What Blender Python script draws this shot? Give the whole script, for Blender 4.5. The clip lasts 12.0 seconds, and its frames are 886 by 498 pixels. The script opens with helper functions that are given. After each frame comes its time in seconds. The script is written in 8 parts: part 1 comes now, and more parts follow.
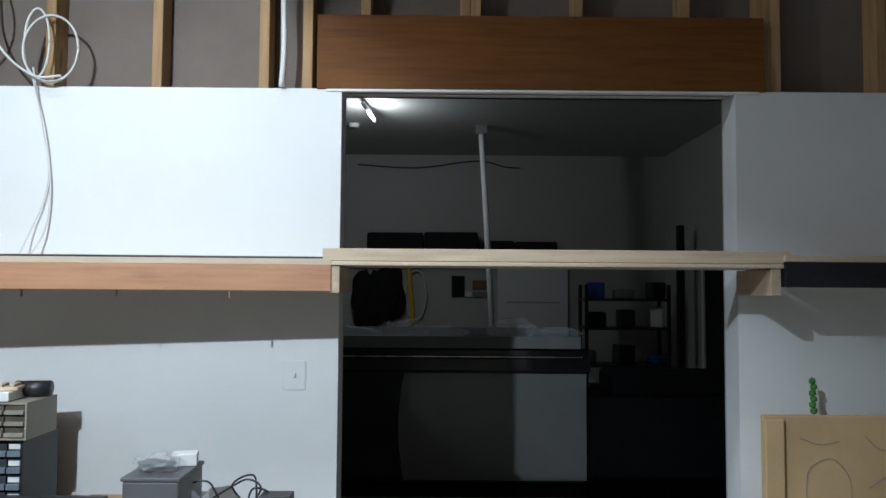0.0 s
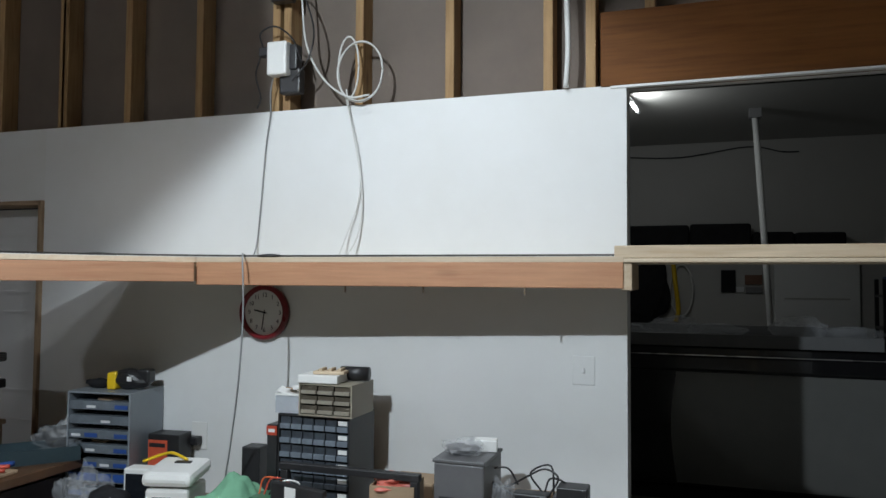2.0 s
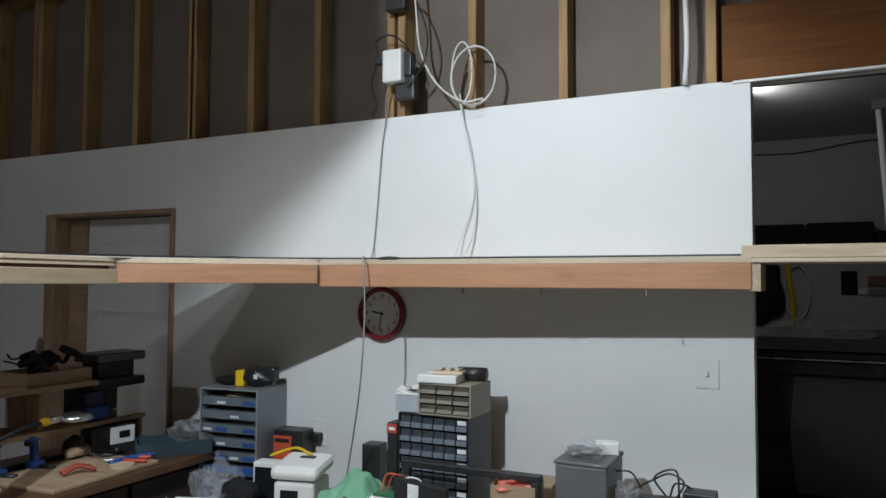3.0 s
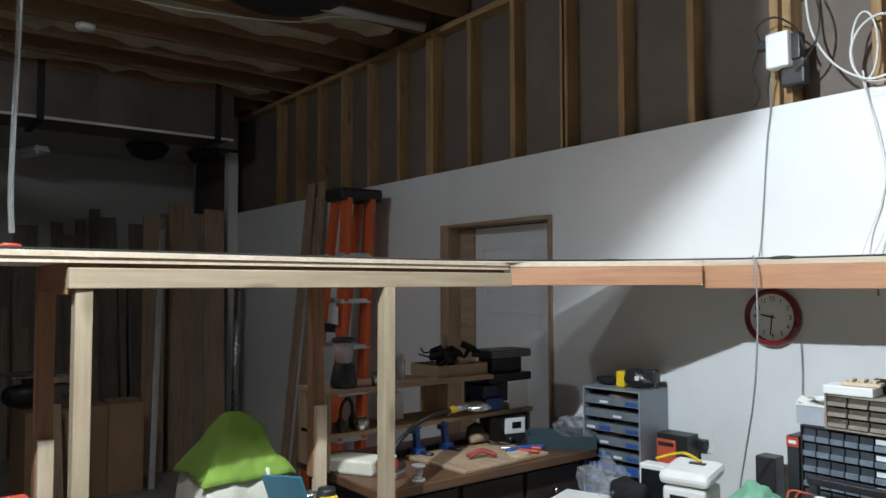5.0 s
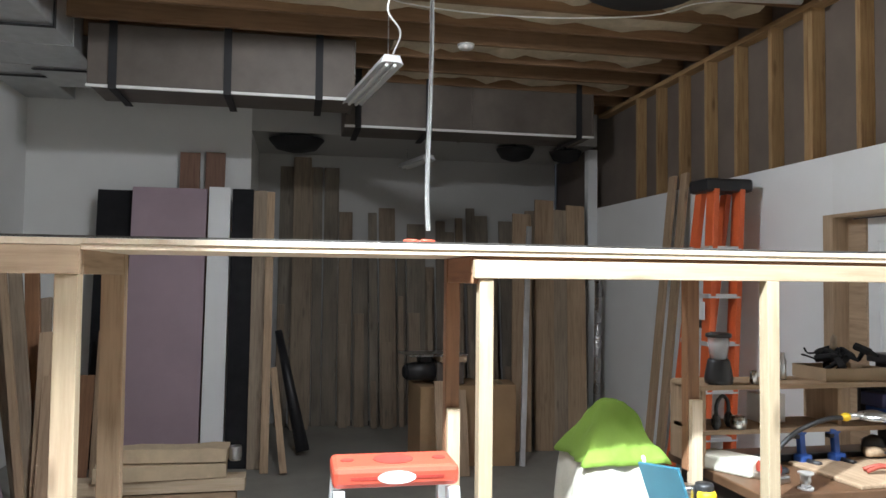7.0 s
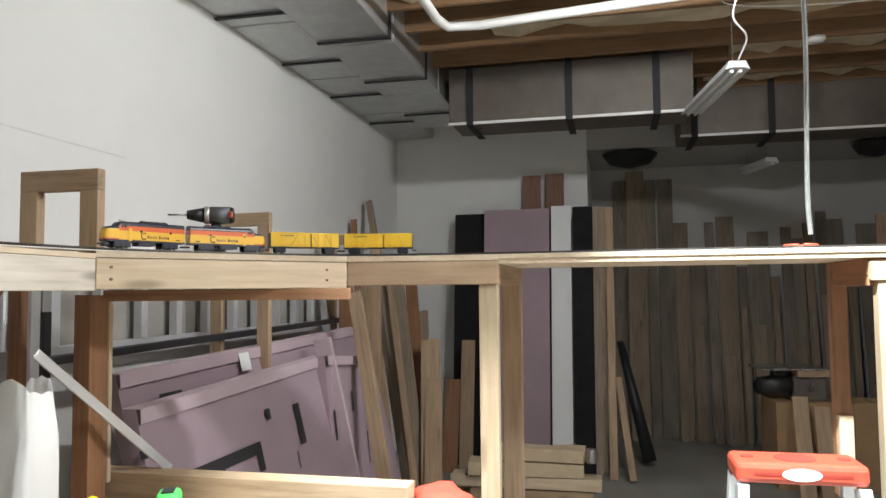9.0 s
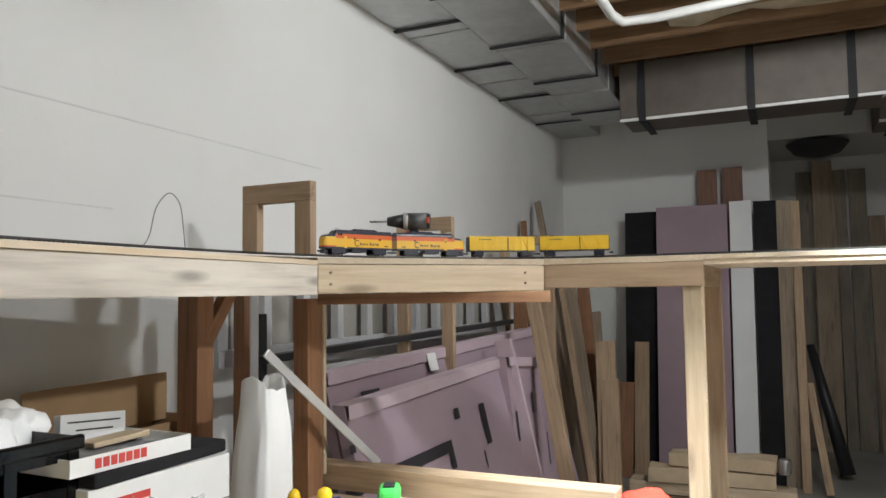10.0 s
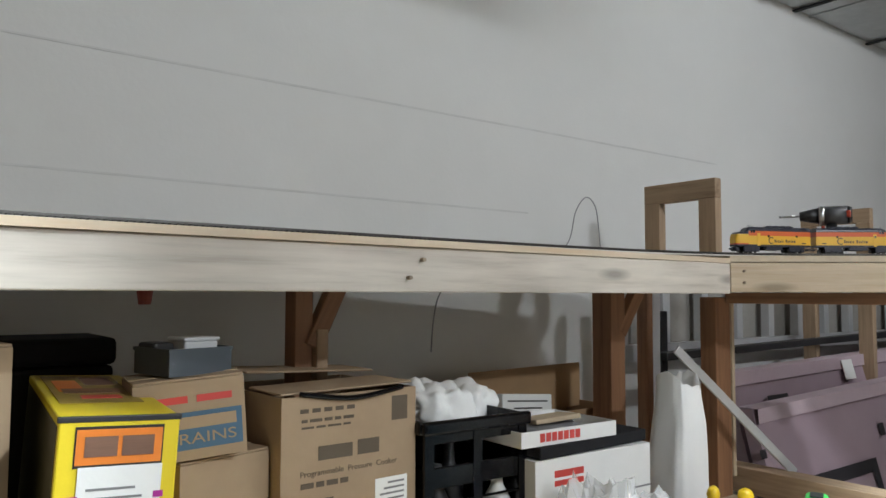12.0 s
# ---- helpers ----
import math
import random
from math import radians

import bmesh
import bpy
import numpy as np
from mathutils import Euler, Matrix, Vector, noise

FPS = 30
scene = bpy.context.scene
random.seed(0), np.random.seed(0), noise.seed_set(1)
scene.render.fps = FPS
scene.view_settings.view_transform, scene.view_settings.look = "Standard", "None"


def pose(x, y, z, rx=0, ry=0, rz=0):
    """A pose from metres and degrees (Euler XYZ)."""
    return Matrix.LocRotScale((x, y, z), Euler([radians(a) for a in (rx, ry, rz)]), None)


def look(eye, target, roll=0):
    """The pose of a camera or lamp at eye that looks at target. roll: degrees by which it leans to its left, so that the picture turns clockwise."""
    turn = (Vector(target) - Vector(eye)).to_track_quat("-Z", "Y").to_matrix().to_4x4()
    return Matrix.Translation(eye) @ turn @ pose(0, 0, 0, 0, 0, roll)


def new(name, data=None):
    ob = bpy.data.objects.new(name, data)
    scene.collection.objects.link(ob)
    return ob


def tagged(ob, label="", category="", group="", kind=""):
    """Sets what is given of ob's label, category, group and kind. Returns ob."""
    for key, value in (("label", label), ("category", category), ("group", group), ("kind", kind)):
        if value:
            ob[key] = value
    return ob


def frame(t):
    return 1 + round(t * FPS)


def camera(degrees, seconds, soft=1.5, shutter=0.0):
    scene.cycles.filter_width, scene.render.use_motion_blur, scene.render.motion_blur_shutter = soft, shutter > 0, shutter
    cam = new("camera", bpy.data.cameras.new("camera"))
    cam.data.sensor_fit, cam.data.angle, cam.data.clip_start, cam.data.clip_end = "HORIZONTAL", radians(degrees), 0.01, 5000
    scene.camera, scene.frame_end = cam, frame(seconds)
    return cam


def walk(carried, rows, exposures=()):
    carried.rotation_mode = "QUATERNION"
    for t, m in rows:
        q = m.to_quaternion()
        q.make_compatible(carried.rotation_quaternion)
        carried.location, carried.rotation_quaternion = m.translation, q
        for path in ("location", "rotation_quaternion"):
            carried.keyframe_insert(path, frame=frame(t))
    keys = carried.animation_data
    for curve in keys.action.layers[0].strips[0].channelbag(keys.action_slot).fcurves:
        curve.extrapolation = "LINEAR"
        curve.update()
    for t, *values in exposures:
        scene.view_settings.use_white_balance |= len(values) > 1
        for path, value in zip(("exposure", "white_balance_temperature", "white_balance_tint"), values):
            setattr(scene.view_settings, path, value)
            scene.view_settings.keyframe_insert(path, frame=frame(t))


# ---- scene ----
cam = camera(61.5, 12.0)
PATH = [
    (0, (-0.281, -0.048, 1.688), (-0.273, 1.949, 1.794), 0.4),
    (0.5, (-0.298, -0.068, 1.691), (-0.457, 1.923, 1.8), 1.0),
    (1, (-0.304, -0.053, 1.69), (-0.631, 1.919, 1.776), 1.0),
    (1.5, (-0.358, -0.084, 1.696), (-0.837, 1.856, 1.777), 0.9),
    (2, (-0.41, -0.111, 1.697), (-1.055, 1.78, 1.783), 0.4),
    (2.5, (-0.442, -0.14, 1.694), (-1.223, 1.699, 1.781), 0.4),
    (2.7, (-0.458, -0.15, 1.693), (-1.276, 1.674, 1.783), 0.5),
    (4.3, (-0.549, -0.23, 1.687), (-1.868, 1.271, 1.785), -1.0),
    (4.5, (-0.559, -0.242, 1.693), (-1.966, 1.176, 1.792), -0.4),
    (5, (-0.56, -0.265, 1.692), (-2.145, 0.951, 1.788), -0.1),
    (5.5, (-0.547, -0.303, 1.691), (-2.258, 0.728, 1.78), -0.0),
    (6, (-0.555, -0.341, 1.689), (-2.379, 0.474, 1.772), -0.2),
    (6.5, (-0.555, -0.365, 1.689), (-2.457, 0.25, 1.767), 0.3),
    (7, (-0.516, -0.376, 1.684), (-2.478, 0.003, 1.761), 0.6),
    (7.2, (-0.518, -0.399, 1.69), (-2.491, -0.08, 1.762), 1.0),
    (8.8, (-0.3, -0.561, 1.662), (-2.263, -0.925, 1.769), -0.1),
    (9, (-0.282, -0.589, 1.658), (-2.227, -1.039, 1.775), -0.5),
    (9.5, (-0.258, -0.657, 1.663), (-2.154, -1.285, 1.771), -0.6),
    (10, (-0.222, -0.724, 1.668), (-2.035, -1.561, 1.79), -0.8),
    (10.5, (-0.186, -0.757, 1.67), (-1.859, -1.846, 1.796), -0.7),
    (11, (-0.177, -0.755, 1.674), (-1.705, -2.039, 1.798), -1.1),
    (11.5, (-0.127, -0.746, 1.668), (-1.517, -2.178, 1.797), -0.4),
    (12, (-0.079, -0.759, 1.668), (-1.287, -2.348, 1.788), 0.2),
]
walk(cam, [(t, look(eye, target, roll)) for t, eye, target, roll in PATH],
     [(0.0, -0.12, 6550, 8), (0.5, -0.26, 6700, 8), (1.5, -0.40, 6950, 9), (2.5, -0.48, 7000, 10), (4.5, -0.42, 7100, 10), (5.0, 0.08, 6900, 10), (5.5, 0.6, 6800, 10), (6.0, 1.12, 6850, 10), (6.5, 1.56, 6950, 10), (7.0, 1.74, 7000, 11),
      (9.0, 1.77, 7500, 10), (9.5, 1.70, 7500, 10), (10.5, 1.46, 7200, 10), (12.0, 1.1, 7050, 9)])

# ---- light ----
world = bpy.data.worlds.new("world")
scene.world = world
world.use_nodes = True
world.node_tree.nodes["Background"].inputs[0].default_value = (0.03, 0.035, 0.045, 1)
world.node_tree.nodes["Background"].inputs[1].default_value = 0.2


def bulb_light(name, at, watts, colour, radius):
    data = bpy.data.lights.new(name, "POINT")
    data.energy, data.color, data.shadow_soft_size = watts, colour, radius
    ob = new(name, data)
    ob.location = at
    return ob


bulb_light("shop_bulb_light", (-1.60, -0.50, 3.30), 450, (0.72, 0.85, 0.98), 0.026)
bulb_light("rear_bulb_light", (-3.7, -0.30, 3.31), 42, (0.78, 0.86, 0.98), 0.06)
# Fill lamp added for the block wall; no such source is known.
trough = bpy.data.lights.new("south_fill_light", "AREA")
trough.shape, trough.size, trough.size_y, trough.energy, trough.color = "RECTANGLE", 0.44, 0.12, 42, (0.76, 0.85, 0.97)
new("south_fill_light", trough).matrix_basis = pose(-1.5, 1.6, 3.34, 0, 0, 28) @ pose(0, 0, 0, -28)
bulb_light("back_room_light", (-0.95, 7.2, 3.31), 21.0, (0.80, 0.88, 0.94), 0.04)


# ---- materials ----
def nodes_of(name):
    m = bpy.data.materials.new(name)
    m.use_nodes = True
    nt = m.node_tree
    return m, nt, nt.nodes["Principled BSDF"]


def link(nt, a, b):
    nt.links.new(a, b)


def coords(nt, scale, spread=30.0):
    """Object coordinates, shifted by a random step for each object."""
    tc = nt.nodes.new("ShaderNodeTexCoord")
    info = nt.nodes.new("ShaderNodeObjectInfo")
    mul = nt.nodes.new("ShaderNodeMath")
    mul.operation = "MULTIPLY"
    mul.inputs[1].default_value = spread
    link(nt, info.outputs["Random"], mul.inputs[0])
    add = nt.nodes.new("ShaderNodeVectorMath")
    add.operation = "ADD"
    link(nt, tc.outputs["Object"], add.inputs[0])
    link(nt, mul.outputs[0], add.inputs[1])
    mp = nt.nodes.new("ShaderNodeMapping")
    mp.inputs["Scale"].default_value = scale
    link(nt, add.outputs[0], mp.inputs[0])
    return mp.outputs[0], info.outputs["Random"]


def noise_tex(nt, vec, scale, detail=4.0, rough=0.55):
    n = nt.nodes.new("ShaderNodeTexNoise")
    n.inputs["Scale"].default_value, n.inputs["Detail"].default_value, n.inputs["Roughness"].default_value = scale, detail, rough
    link(nt, vec, n.inputs["Vector"])
    return n.outputs["Fac"]


def ramp(nt, fac, stops):
    r = nt.nodes.new("ShaderNodeValToRGB")
    e = r.color_ramp.elements
    while len(e) < len(stops):
        e.new(0.5)
    for k, (p, c) in enumerate(stops):
        e[k].position, e[k].color = p, (*c, 1)
    link(nt, fac, r.inputs[0])
    return r.outputs[0]


def mix(nt, fac, a, b, kind="MIX"):
    n = nt.nodes.new("ShaderNodeMix")
    n.data_type, n.blend_type = "RGBA", kind
    for sock, v in ((n.inputs[0], fac), (n.inputs[6], a), (n.inputs[7], b)):
        if isinstance(v, (int, float)):
            sock.default_value = v
        elif isinstance(v, tuple):
            sock.default_value = (*v, 1)
        else:
            link(nt, v, sock)
    return n.outputs[2]


def bump(nt, bsdf, height, strength, distance=0.002):
    b = nt.nodes.new("ShaderNodeBump")
    b.inputs["Strength"].default_value, b.inputs["Distance"].default_value = strength, distance
    link(nt, height, b.inputs["Height"])
    link(nt, b.outputs[0], bsdf.inputs["Normal"])


def shade(c, k):
    return tuple(min(1.0, v * k) for v in c)


def wood(name, light, dark, rough=0.62, knots=0.5, dirt=0.25):
    """Sawn wood whose grain runs along the object's own x."""
    m, nt, b = nodes_of(name)
    vec, rnd = coords(nt, (1.6, 26.0, 26.0))
    grain = noise_tex(nt, vec, 2.2, 6.0, 0.62)
    col = ramp(nt, grain, [(0.32, dark), (0.5, shade(light, 0.86)), (0.66, light)])
    wide, _ = coords(nt, (1.0, 4.0, 4.0), 11.0)
    col = mix(nt, dirt, col, ramp(nt, noise_tex(nt, wide, 1.7, 3.0), [(0.35, shade(dark, 0.75)), (0.65, light)]))
    kv, _ = coords(nt, (2.3, 9.0, 9.0), 17.0)
    vor = nt.nodes.new("ShaderNodeTexVoronoi")
    vor.inputs["Scale"].default_value = 1.0
    link(nt, kv, vor.inputs["Vector"])
    spot = ramp(nt, vor.outputs["Distance"], [(0.06, (1, 1, 1)), (0.17, (0, 0, 0))])
    kfac = nt.nodes.new("ShaderNodeMath")
    kfac.operation = "MULTIPLY"
    kfac.inputs[1].default_value = knots
    link(nt, spot, kfac.inputs[0])
    col = mix(nt, kfac.outputs[0], col, shade(dark, 0.45))
    tone = ramp(nt, rnd, [(0.0, (0.86, 0.84, 0.82)), (1.0, (1.06, 1.05, 1.04))])
    link(nt, mix(nt, 1.0, col, tone, "MULTIPLY"), b.inputs["Base Color"])
    b.inputs["Roughness"].default_value = rough
    bump(nt, b, grain, 0.35, 0.0015)
    return m


def plain(name, colour, rough=0.6, metal=0.0, vary=0.12, scale=6.0, fine=0.15, fine_scale=140.0, stains=None, coat=0.0, depth=0.0012):
    """Painted, moulded or coated surface with broad unevenness and a fine relief."""
    m, nt, b = nodes_of(name)
    vec, _ = coords(nt, (1, 1, 1))
    broad = noise_tex(nt, vec, scale, 5.0, 0.6)
    col = ramp(nt, broad, [(0.3, shade(colour, 1 - vary)), (0.7, shade(colour, 1 + vary * 0.4))])
    if stains:
        col = mix(nt, ramp(nt, noise_tex(nt, vec, scale * 0.45, 6.0, 0.7), [(0.5, (0, 0, 0)), (0.75, (0.8, 0.8, 0.8))]), col, stains)
    link(nt, col, b.inputs["Base Color"])
    b.inputs["Metallic"].default_value = metal
    b.inputs["Coat Weight"].default_value = coat
    small = noise_tex(nt, vec, fine_scale, 3.0)
    rr = nt.nodes.new("ShaderNodeMapRange")
    rr.inputs[3].default_value, rr.inputs[4].default_value = max(0.02, rough - 0.09), min(1.0, rough + 0.09)
    link(nt, broad, rr.inputs[0])
    link(nt, rr.outputs[0], b.inputs["Roughness"])
    bump(nt, b, small, fine, depth)
    return m


def clear(name, colour=(0.9, 0.92, 0.94), rough=0.15, alpha=0.3):
    m, nt, b = nodes_of(name)
    b.inputs["Base Color"].default_value = (*colour, 1)
    b.inputs["Roughness"].default_value = rough
    b.inputs["Alpha"].default_value = alpha
    vec, _ = coords(nt, (1, 1, 1))
    bump(nt, b, noise_tex(nt, vec, 30.0, 3.0), 0.3, 0.004)
    return m


M_PAINT = plain("white_wall_paint", (0.78, 0.79, 0.79), 0.62, vary=0.05, scale=1.1, fine=0.2, fine_scale=90, stains=(0.70, 0.70, 0.68))
M_BLOCK = plain("white_block_paint", (0.74, 0.74, 0.725), 0.7, vary=0.06, scale=0.9, fine=0.35, fine_scale=60, stains=(0.66, 0.655, 0.63))
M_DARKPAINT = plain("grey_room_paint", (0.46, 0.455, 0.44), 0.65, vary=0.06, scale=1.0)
M_PAPER = plain("brown_sheathing_paper", (0.17, 0.135, 0.112), 0.85, vary=0.2, scale=2.0, stains=(0.125, 0.098, 0.082))
M_FLOOR = plain("grey_concrete_floor", (0.29, 0.28, 0.25), 0.55, vary=0.2, scale=1.4, fine=0.4, fine_scale=40, stains=(0.18, 0.175, 0.155))
M_STUD = wood("stud_wood", (0.47, 0.305, 0.155), (0.27, 0.155, 0.075), knots=0.6, dirt=0.4)
M_STUDDARK = wood("joist_wood", (0.25, 0.15, 0.085), (0.17, 0.095, 0.052), knots=0.3)
M_PALE = wood("pale_pine", (0.64, 0.515, 0.37), (0.48, 0.355, 0.23), knots=0.7, dirt=0.15)
M_GREYPINE = wood("weathered_pale_pine", (0.70, 0.645, 0.57), (0.39, 0.34, 0.285), knots=0.7, dirt=0.5)
# Darker copy of the pale pine, offsetting strong lamp light on the west posts.
M_POST_DIM = wood("dimmed_pine_post", (0.47, 0.375, 0.255), (0.35, 0.265, 0.165), knots=0.6, dirt=0.2)
M_RED = wood("reddish_fir", (0.56, 0.29, 0.16), (0.42, 0.19, 0.10), knots=0.5, dirt=0.2)
M_BEAM = wood("orange_header_beam", (0.165, 0.062, 0.016), (0.10, 0.036, 0.009), knots=0.35, dirt=0.25)
M_BROWN = wood("brown_fir", (0.33, 0.165, 0.085), (0.19, 0.088, 0.045), knots=0.6)
M_PLY = wood("plywood_edge", (0.68, 0.57, 0.43), (0.58, 0.43, 0.29), knots=0.0, dirt=0.3)
M_OLDBOARD = wood("old_rough_board", (0.36, 0.285, 0.21), (0.20, 0.15, 0.11), knots=0.5, dirt=0.4, rough=0.8)
M_GREYBOARD = wood("grey_rough_board", (0.29, 0.25, 0.20), (0.16, 0.135, 0.11), knots=0.5, dirt=0.5, rough=0.85)
M_TANBOARD = wood("tan_rough_board", (0.47, 0.335, 0.22), (0.27, 0.18, 0.11), knots=0.5, dirt=0.3, rough=0.75)
M_REDBOARD = wood("dark_red_board", (0.25, 0.13, 0.085), (0.15, 0.075, 0.05), knots=0.3)
M_DUCT = plain("galvanised_steel", (0.56, 0.57, 0.57), 0.42, 0.75, vary=0.16, scale=9.0, fine=0.1, fine_scale=30)
M_BLACK = plain("black_plastic", (0.022, 0.022, 0.024), 0.42, vary=0.3, scale=8)
M_BLACKMAT = plain("black_matt", (0.018, 0.018, 0.02), 0.8, vary=0.3, scale=8)
M_WHITE = plain("white_plastic", (0.82, 0.82, 0.80), 0.4, vary=0.05)
M_METAL = plain("bare_steel", (0.62, 0.62, 0.62), 0.28, 1.0, vary=0.15)
for m_ in (M_BLACKMAT, M_STUDDARK, M_BEAM, M_STUD):
    m_.node_tree.nodes["Principled BSDF"].inputs["Specular IOR Level"].default_value = 0.15
M_CARD = plain("brown_cardboard", (0.37, 0.265, 0.17), 0.82, vary=0.14, scale=5, fine=0.25, fine_scale=70, stains=(0.30, 0.205, 0.13))


# ---- building helpers ----
def box(bm, x0, x1, y0, y1, z0, z1, bevel=0.0):
    made = bmesh.ops.create_cube(bm, size=1.0)["verts"]
    for v in made:
        v.co = Vector(((x0 + x1) / 2 + v.co.x * (x1 - x0), (y0 + y1) / 2 + v.co.y * (y1 - y0), (z0 + z1) / 2 + v.co.z * (z1 - z0)))
    if bevel:
        edges = list({e for v in made for e in v.link_edges})
        bmesh.ops.bevel(bm, geom=edges, offset=bevel, segments=2, affect="EDGES", profile=0.5, clamp_overlap=True)
    return bm


def B(x0, x1, y0, y1, z0, z1, bevel=0.0):
    return box(bmesh.new(), x0, x1, y0, y1, z0, z1, bevel)


def lump(bm, centre, radii, detail=2, rough=0.0, seed=0.0):
    made = bmesh.ops.create_icosphere(bm, subdivisions=detail, radius=1.0)["verts"]
    for v in made:
        n = 1 + rough * noise.noise(v.co * 1.7 + Vector((seed, seed * 0.7, 3.1)))
        v.co = Vector([c + q * r * n for c, q, r in zip(centre, v.co, radii)])
    return bm


def crumple(bm, radii, seed):
    """A crumpled film bag: sharp random folds over an uneven ball that stands on z = 0."""
    made = bmesh.ops.create_icosphere(bm, subdivisions=4, radius=1.0)["verts"]
    for v in made:
        c = v.co.copy()
        off = Vector((seed * 1.3, seed * 0.7, 3.1))
        n = 1.02 + 0.26 * noise.noise(c * 1.5 + off) - 0.34 * abs(noise.noise(c * 3.2 + off)) - 0.22 * abs(noise.noise(c * 7.5 + off)) - 0.10 * abs(noise.noise(c * 15.0 + off))
        v.co = Vector((c.x * radii[0] * n, c.y * radii[1] * n, max(0.0, (c.z + 0.75) * radii[2] * n)))
    return bm


def rod(bm, a, b, r0, r1=None, sides=12):
    """A round bar from a to b."""
    a, b = Vector(a), Vector(b)
    r1 = r0 if r1 is None else r1
    turn = (b - a).to_track_quat("Z", "Y").to_matrix().to_4x4()
    m = Matrix.Translation((a + b) / 2) @ turn
    bmesh.ops.create_cone(bm, cap_ends=True, segments=sides, radius1=r0, radius2=r1, depth=(b - a).length, matrix=m)
    return bm


def turned(bm, rings, centre=(0, 0, 0), sides=20):
    """A body turned round z from (radius, height) rings, closed at both ends."""
    loops = []
    for r, z in rings:
        loops.append([bm.verts.new((centre[0] + r * math.cos(2 * math.pi * k / sides), centre[1] + r * math.sin(2 * math.pi * k / sides), centre[2] + z)) for k in range(sides)])
    for p, q in zip(loops, loops[1:]):
        for k in range(sides):
            bm.faces.new((p[k], p[(k + 1) % sides], q[(k + 1) % sides], q[k]))
    bm.faces.new(loops[0][::-1])
    bm.faces.new(loops[-1])
    return bm


def smooth_path(points, steps=6):
    """A Catmull-Rom line through the points."""
    pts = [Vector(p) for p in points]
    pts = [pts[0] * 2 - pts[1]] + pts + [pts[-1] * 2 - pts[-2]]
    out = []
    for a, b, c, d in zip(pts, pts[1:], pts[2:], pts[3:]):
        for k in range(steps):
            t = k / steps
            out.append(0.5 * (2 * b + (c - a) * t + (2 * a - 5 * b + 4 * c - d) * t * t + (3 * b - a - 3 * c + d) * t ** 3))
    out.append(pts[-2].copy())
    return out


def tube(bm, line, r, sides=8):
    """A round cable along a line of points."""
    loops = []
    for k, p in enumerate(line):
        way = (line[min(k + 1, len(line) - 1)] - line[max(k - 1, 0)]).normalized()
        side = way.cross(Vector((0.31, 0.17, 0.93))).normalized()
        up = side.cross(way)
        loops.append([bm.verts.new(p + r * (math.cos(2 * math.pi * j / sides) * side + math.sin(2 * math.pi * j / sides) * up)) for j in range(sides)])
    for p, q in zip(loops, loops[1:]):
        for j in range(sides):
            bm.faces.new((p[j], p[(j + 1) % sides], q[(j + 1) % sides], q[j]))
    bm.faces.new(loops[0][::-1])
    bm.faces.new(loops[-1])
    return bm


def slab(bm, outline, z0, z1):
    """A flat plate from an outline of (x, y)."""
    lo = [bm.verts.new((x, y, z0)) for x, y in outline]
    hi = [bm.verts.new((x, y, z1)) for x, y in outline]
    n = len(outline)
    for k in range(n):
        bm.faces.new((lo[k], lo[(k + 1) % n], hi[(k + 1) % n], hi[k]))
    bm.faces.new(lo[::-1])
    bm.faces.new(hi)
    bmesh.ops.recalc_face_normals(bm, faces=bm.faces)
    return bm


def tub(x0, x1, y0, y1, z0, z1, t):
    """An open-topped box of one piece, with walls and a floor of thickness t."""
    bm = bmesh.new()
    rings = []
    for d, z in ((0, z0), (0, z1), (t, z1), (t, z0 + t)):
        rings.append([bm.verts.new(p) for p in ((x0 + d, y0 + d, z), (x1 - d, y0 + d, z), (x1 - d, y1 - d, z), (x0 + d, y1 - d, z))])
    for p, q in zip(rings, rings[1:]):
        for k in range(4):
            bm.faces.new((p[k], p[(k + 1) % 4], q[(k + 1) % 4], q[k]))
    bm.faces.new(rings[0][::-1])
    bm.faces.new(rings[-1])
    return bm


def mesh_of(name, bm, material, smooth=False):
    me = bpy.data.meshes.new(name)
    bmesh.ops.recalc_face_normals(bm, faces=bm.faces)
    bm.to_mesh(me)
    bm.free()
    me.materials.append(material)
    if smooth:
        me.polygons.foreach_set("use_smooth", [True] * len(me.polygons))
        me.update()
    return me


def part(name, bm, material, parent=None, label="", m=None, smooth=False):
    ob = new(name, mesh_of(name, bm, material, smooth))
    ob.parent = parent
    if m is not None:
        ob.matrix_local = m
    if label:
        ob["label"] = label
    return ob


def thing(name, at=(0, 0, 0), rz=0.0, label="", category="", group="", kind=""):
    ob = new(name)
    ob.empty_display_size = 0.1
    ob.matrix_basis = pose(*at, 0, 0, rz)
    return tagged(ob, label, category, group, kind)


def solid(name, bm, material, at=(0, 0, 0), rz=0.0, label="", category="", group="", kind="", smooth=False, m=None):
    """A thing that is one mesh."""
    ob = part(name, bm, material, None, "", m if m is not None else pose(*at, 0, 0, rz), smooth)
    return tagged(ob, label, category, group, kind)


def along(a, b, roll=0.0):
    """The pose of a board whose own x runs from a to b, its own z as near to up as can be."""
    a, b = Vector(a), Vector(b)
    x = (b - a).normalized()
    up = Vector((0, 0, 1)) if abs(x.z) < 0.8 else Vector((-1, 0, 0))
    y = up.cross(x).normalized()
    z = x.cross(y)
    r = Matrix((x, y, z)).transposed().to_4x4()
    return Matrix.Translation(a) @ r @ pose(0, 0, 0, roll)


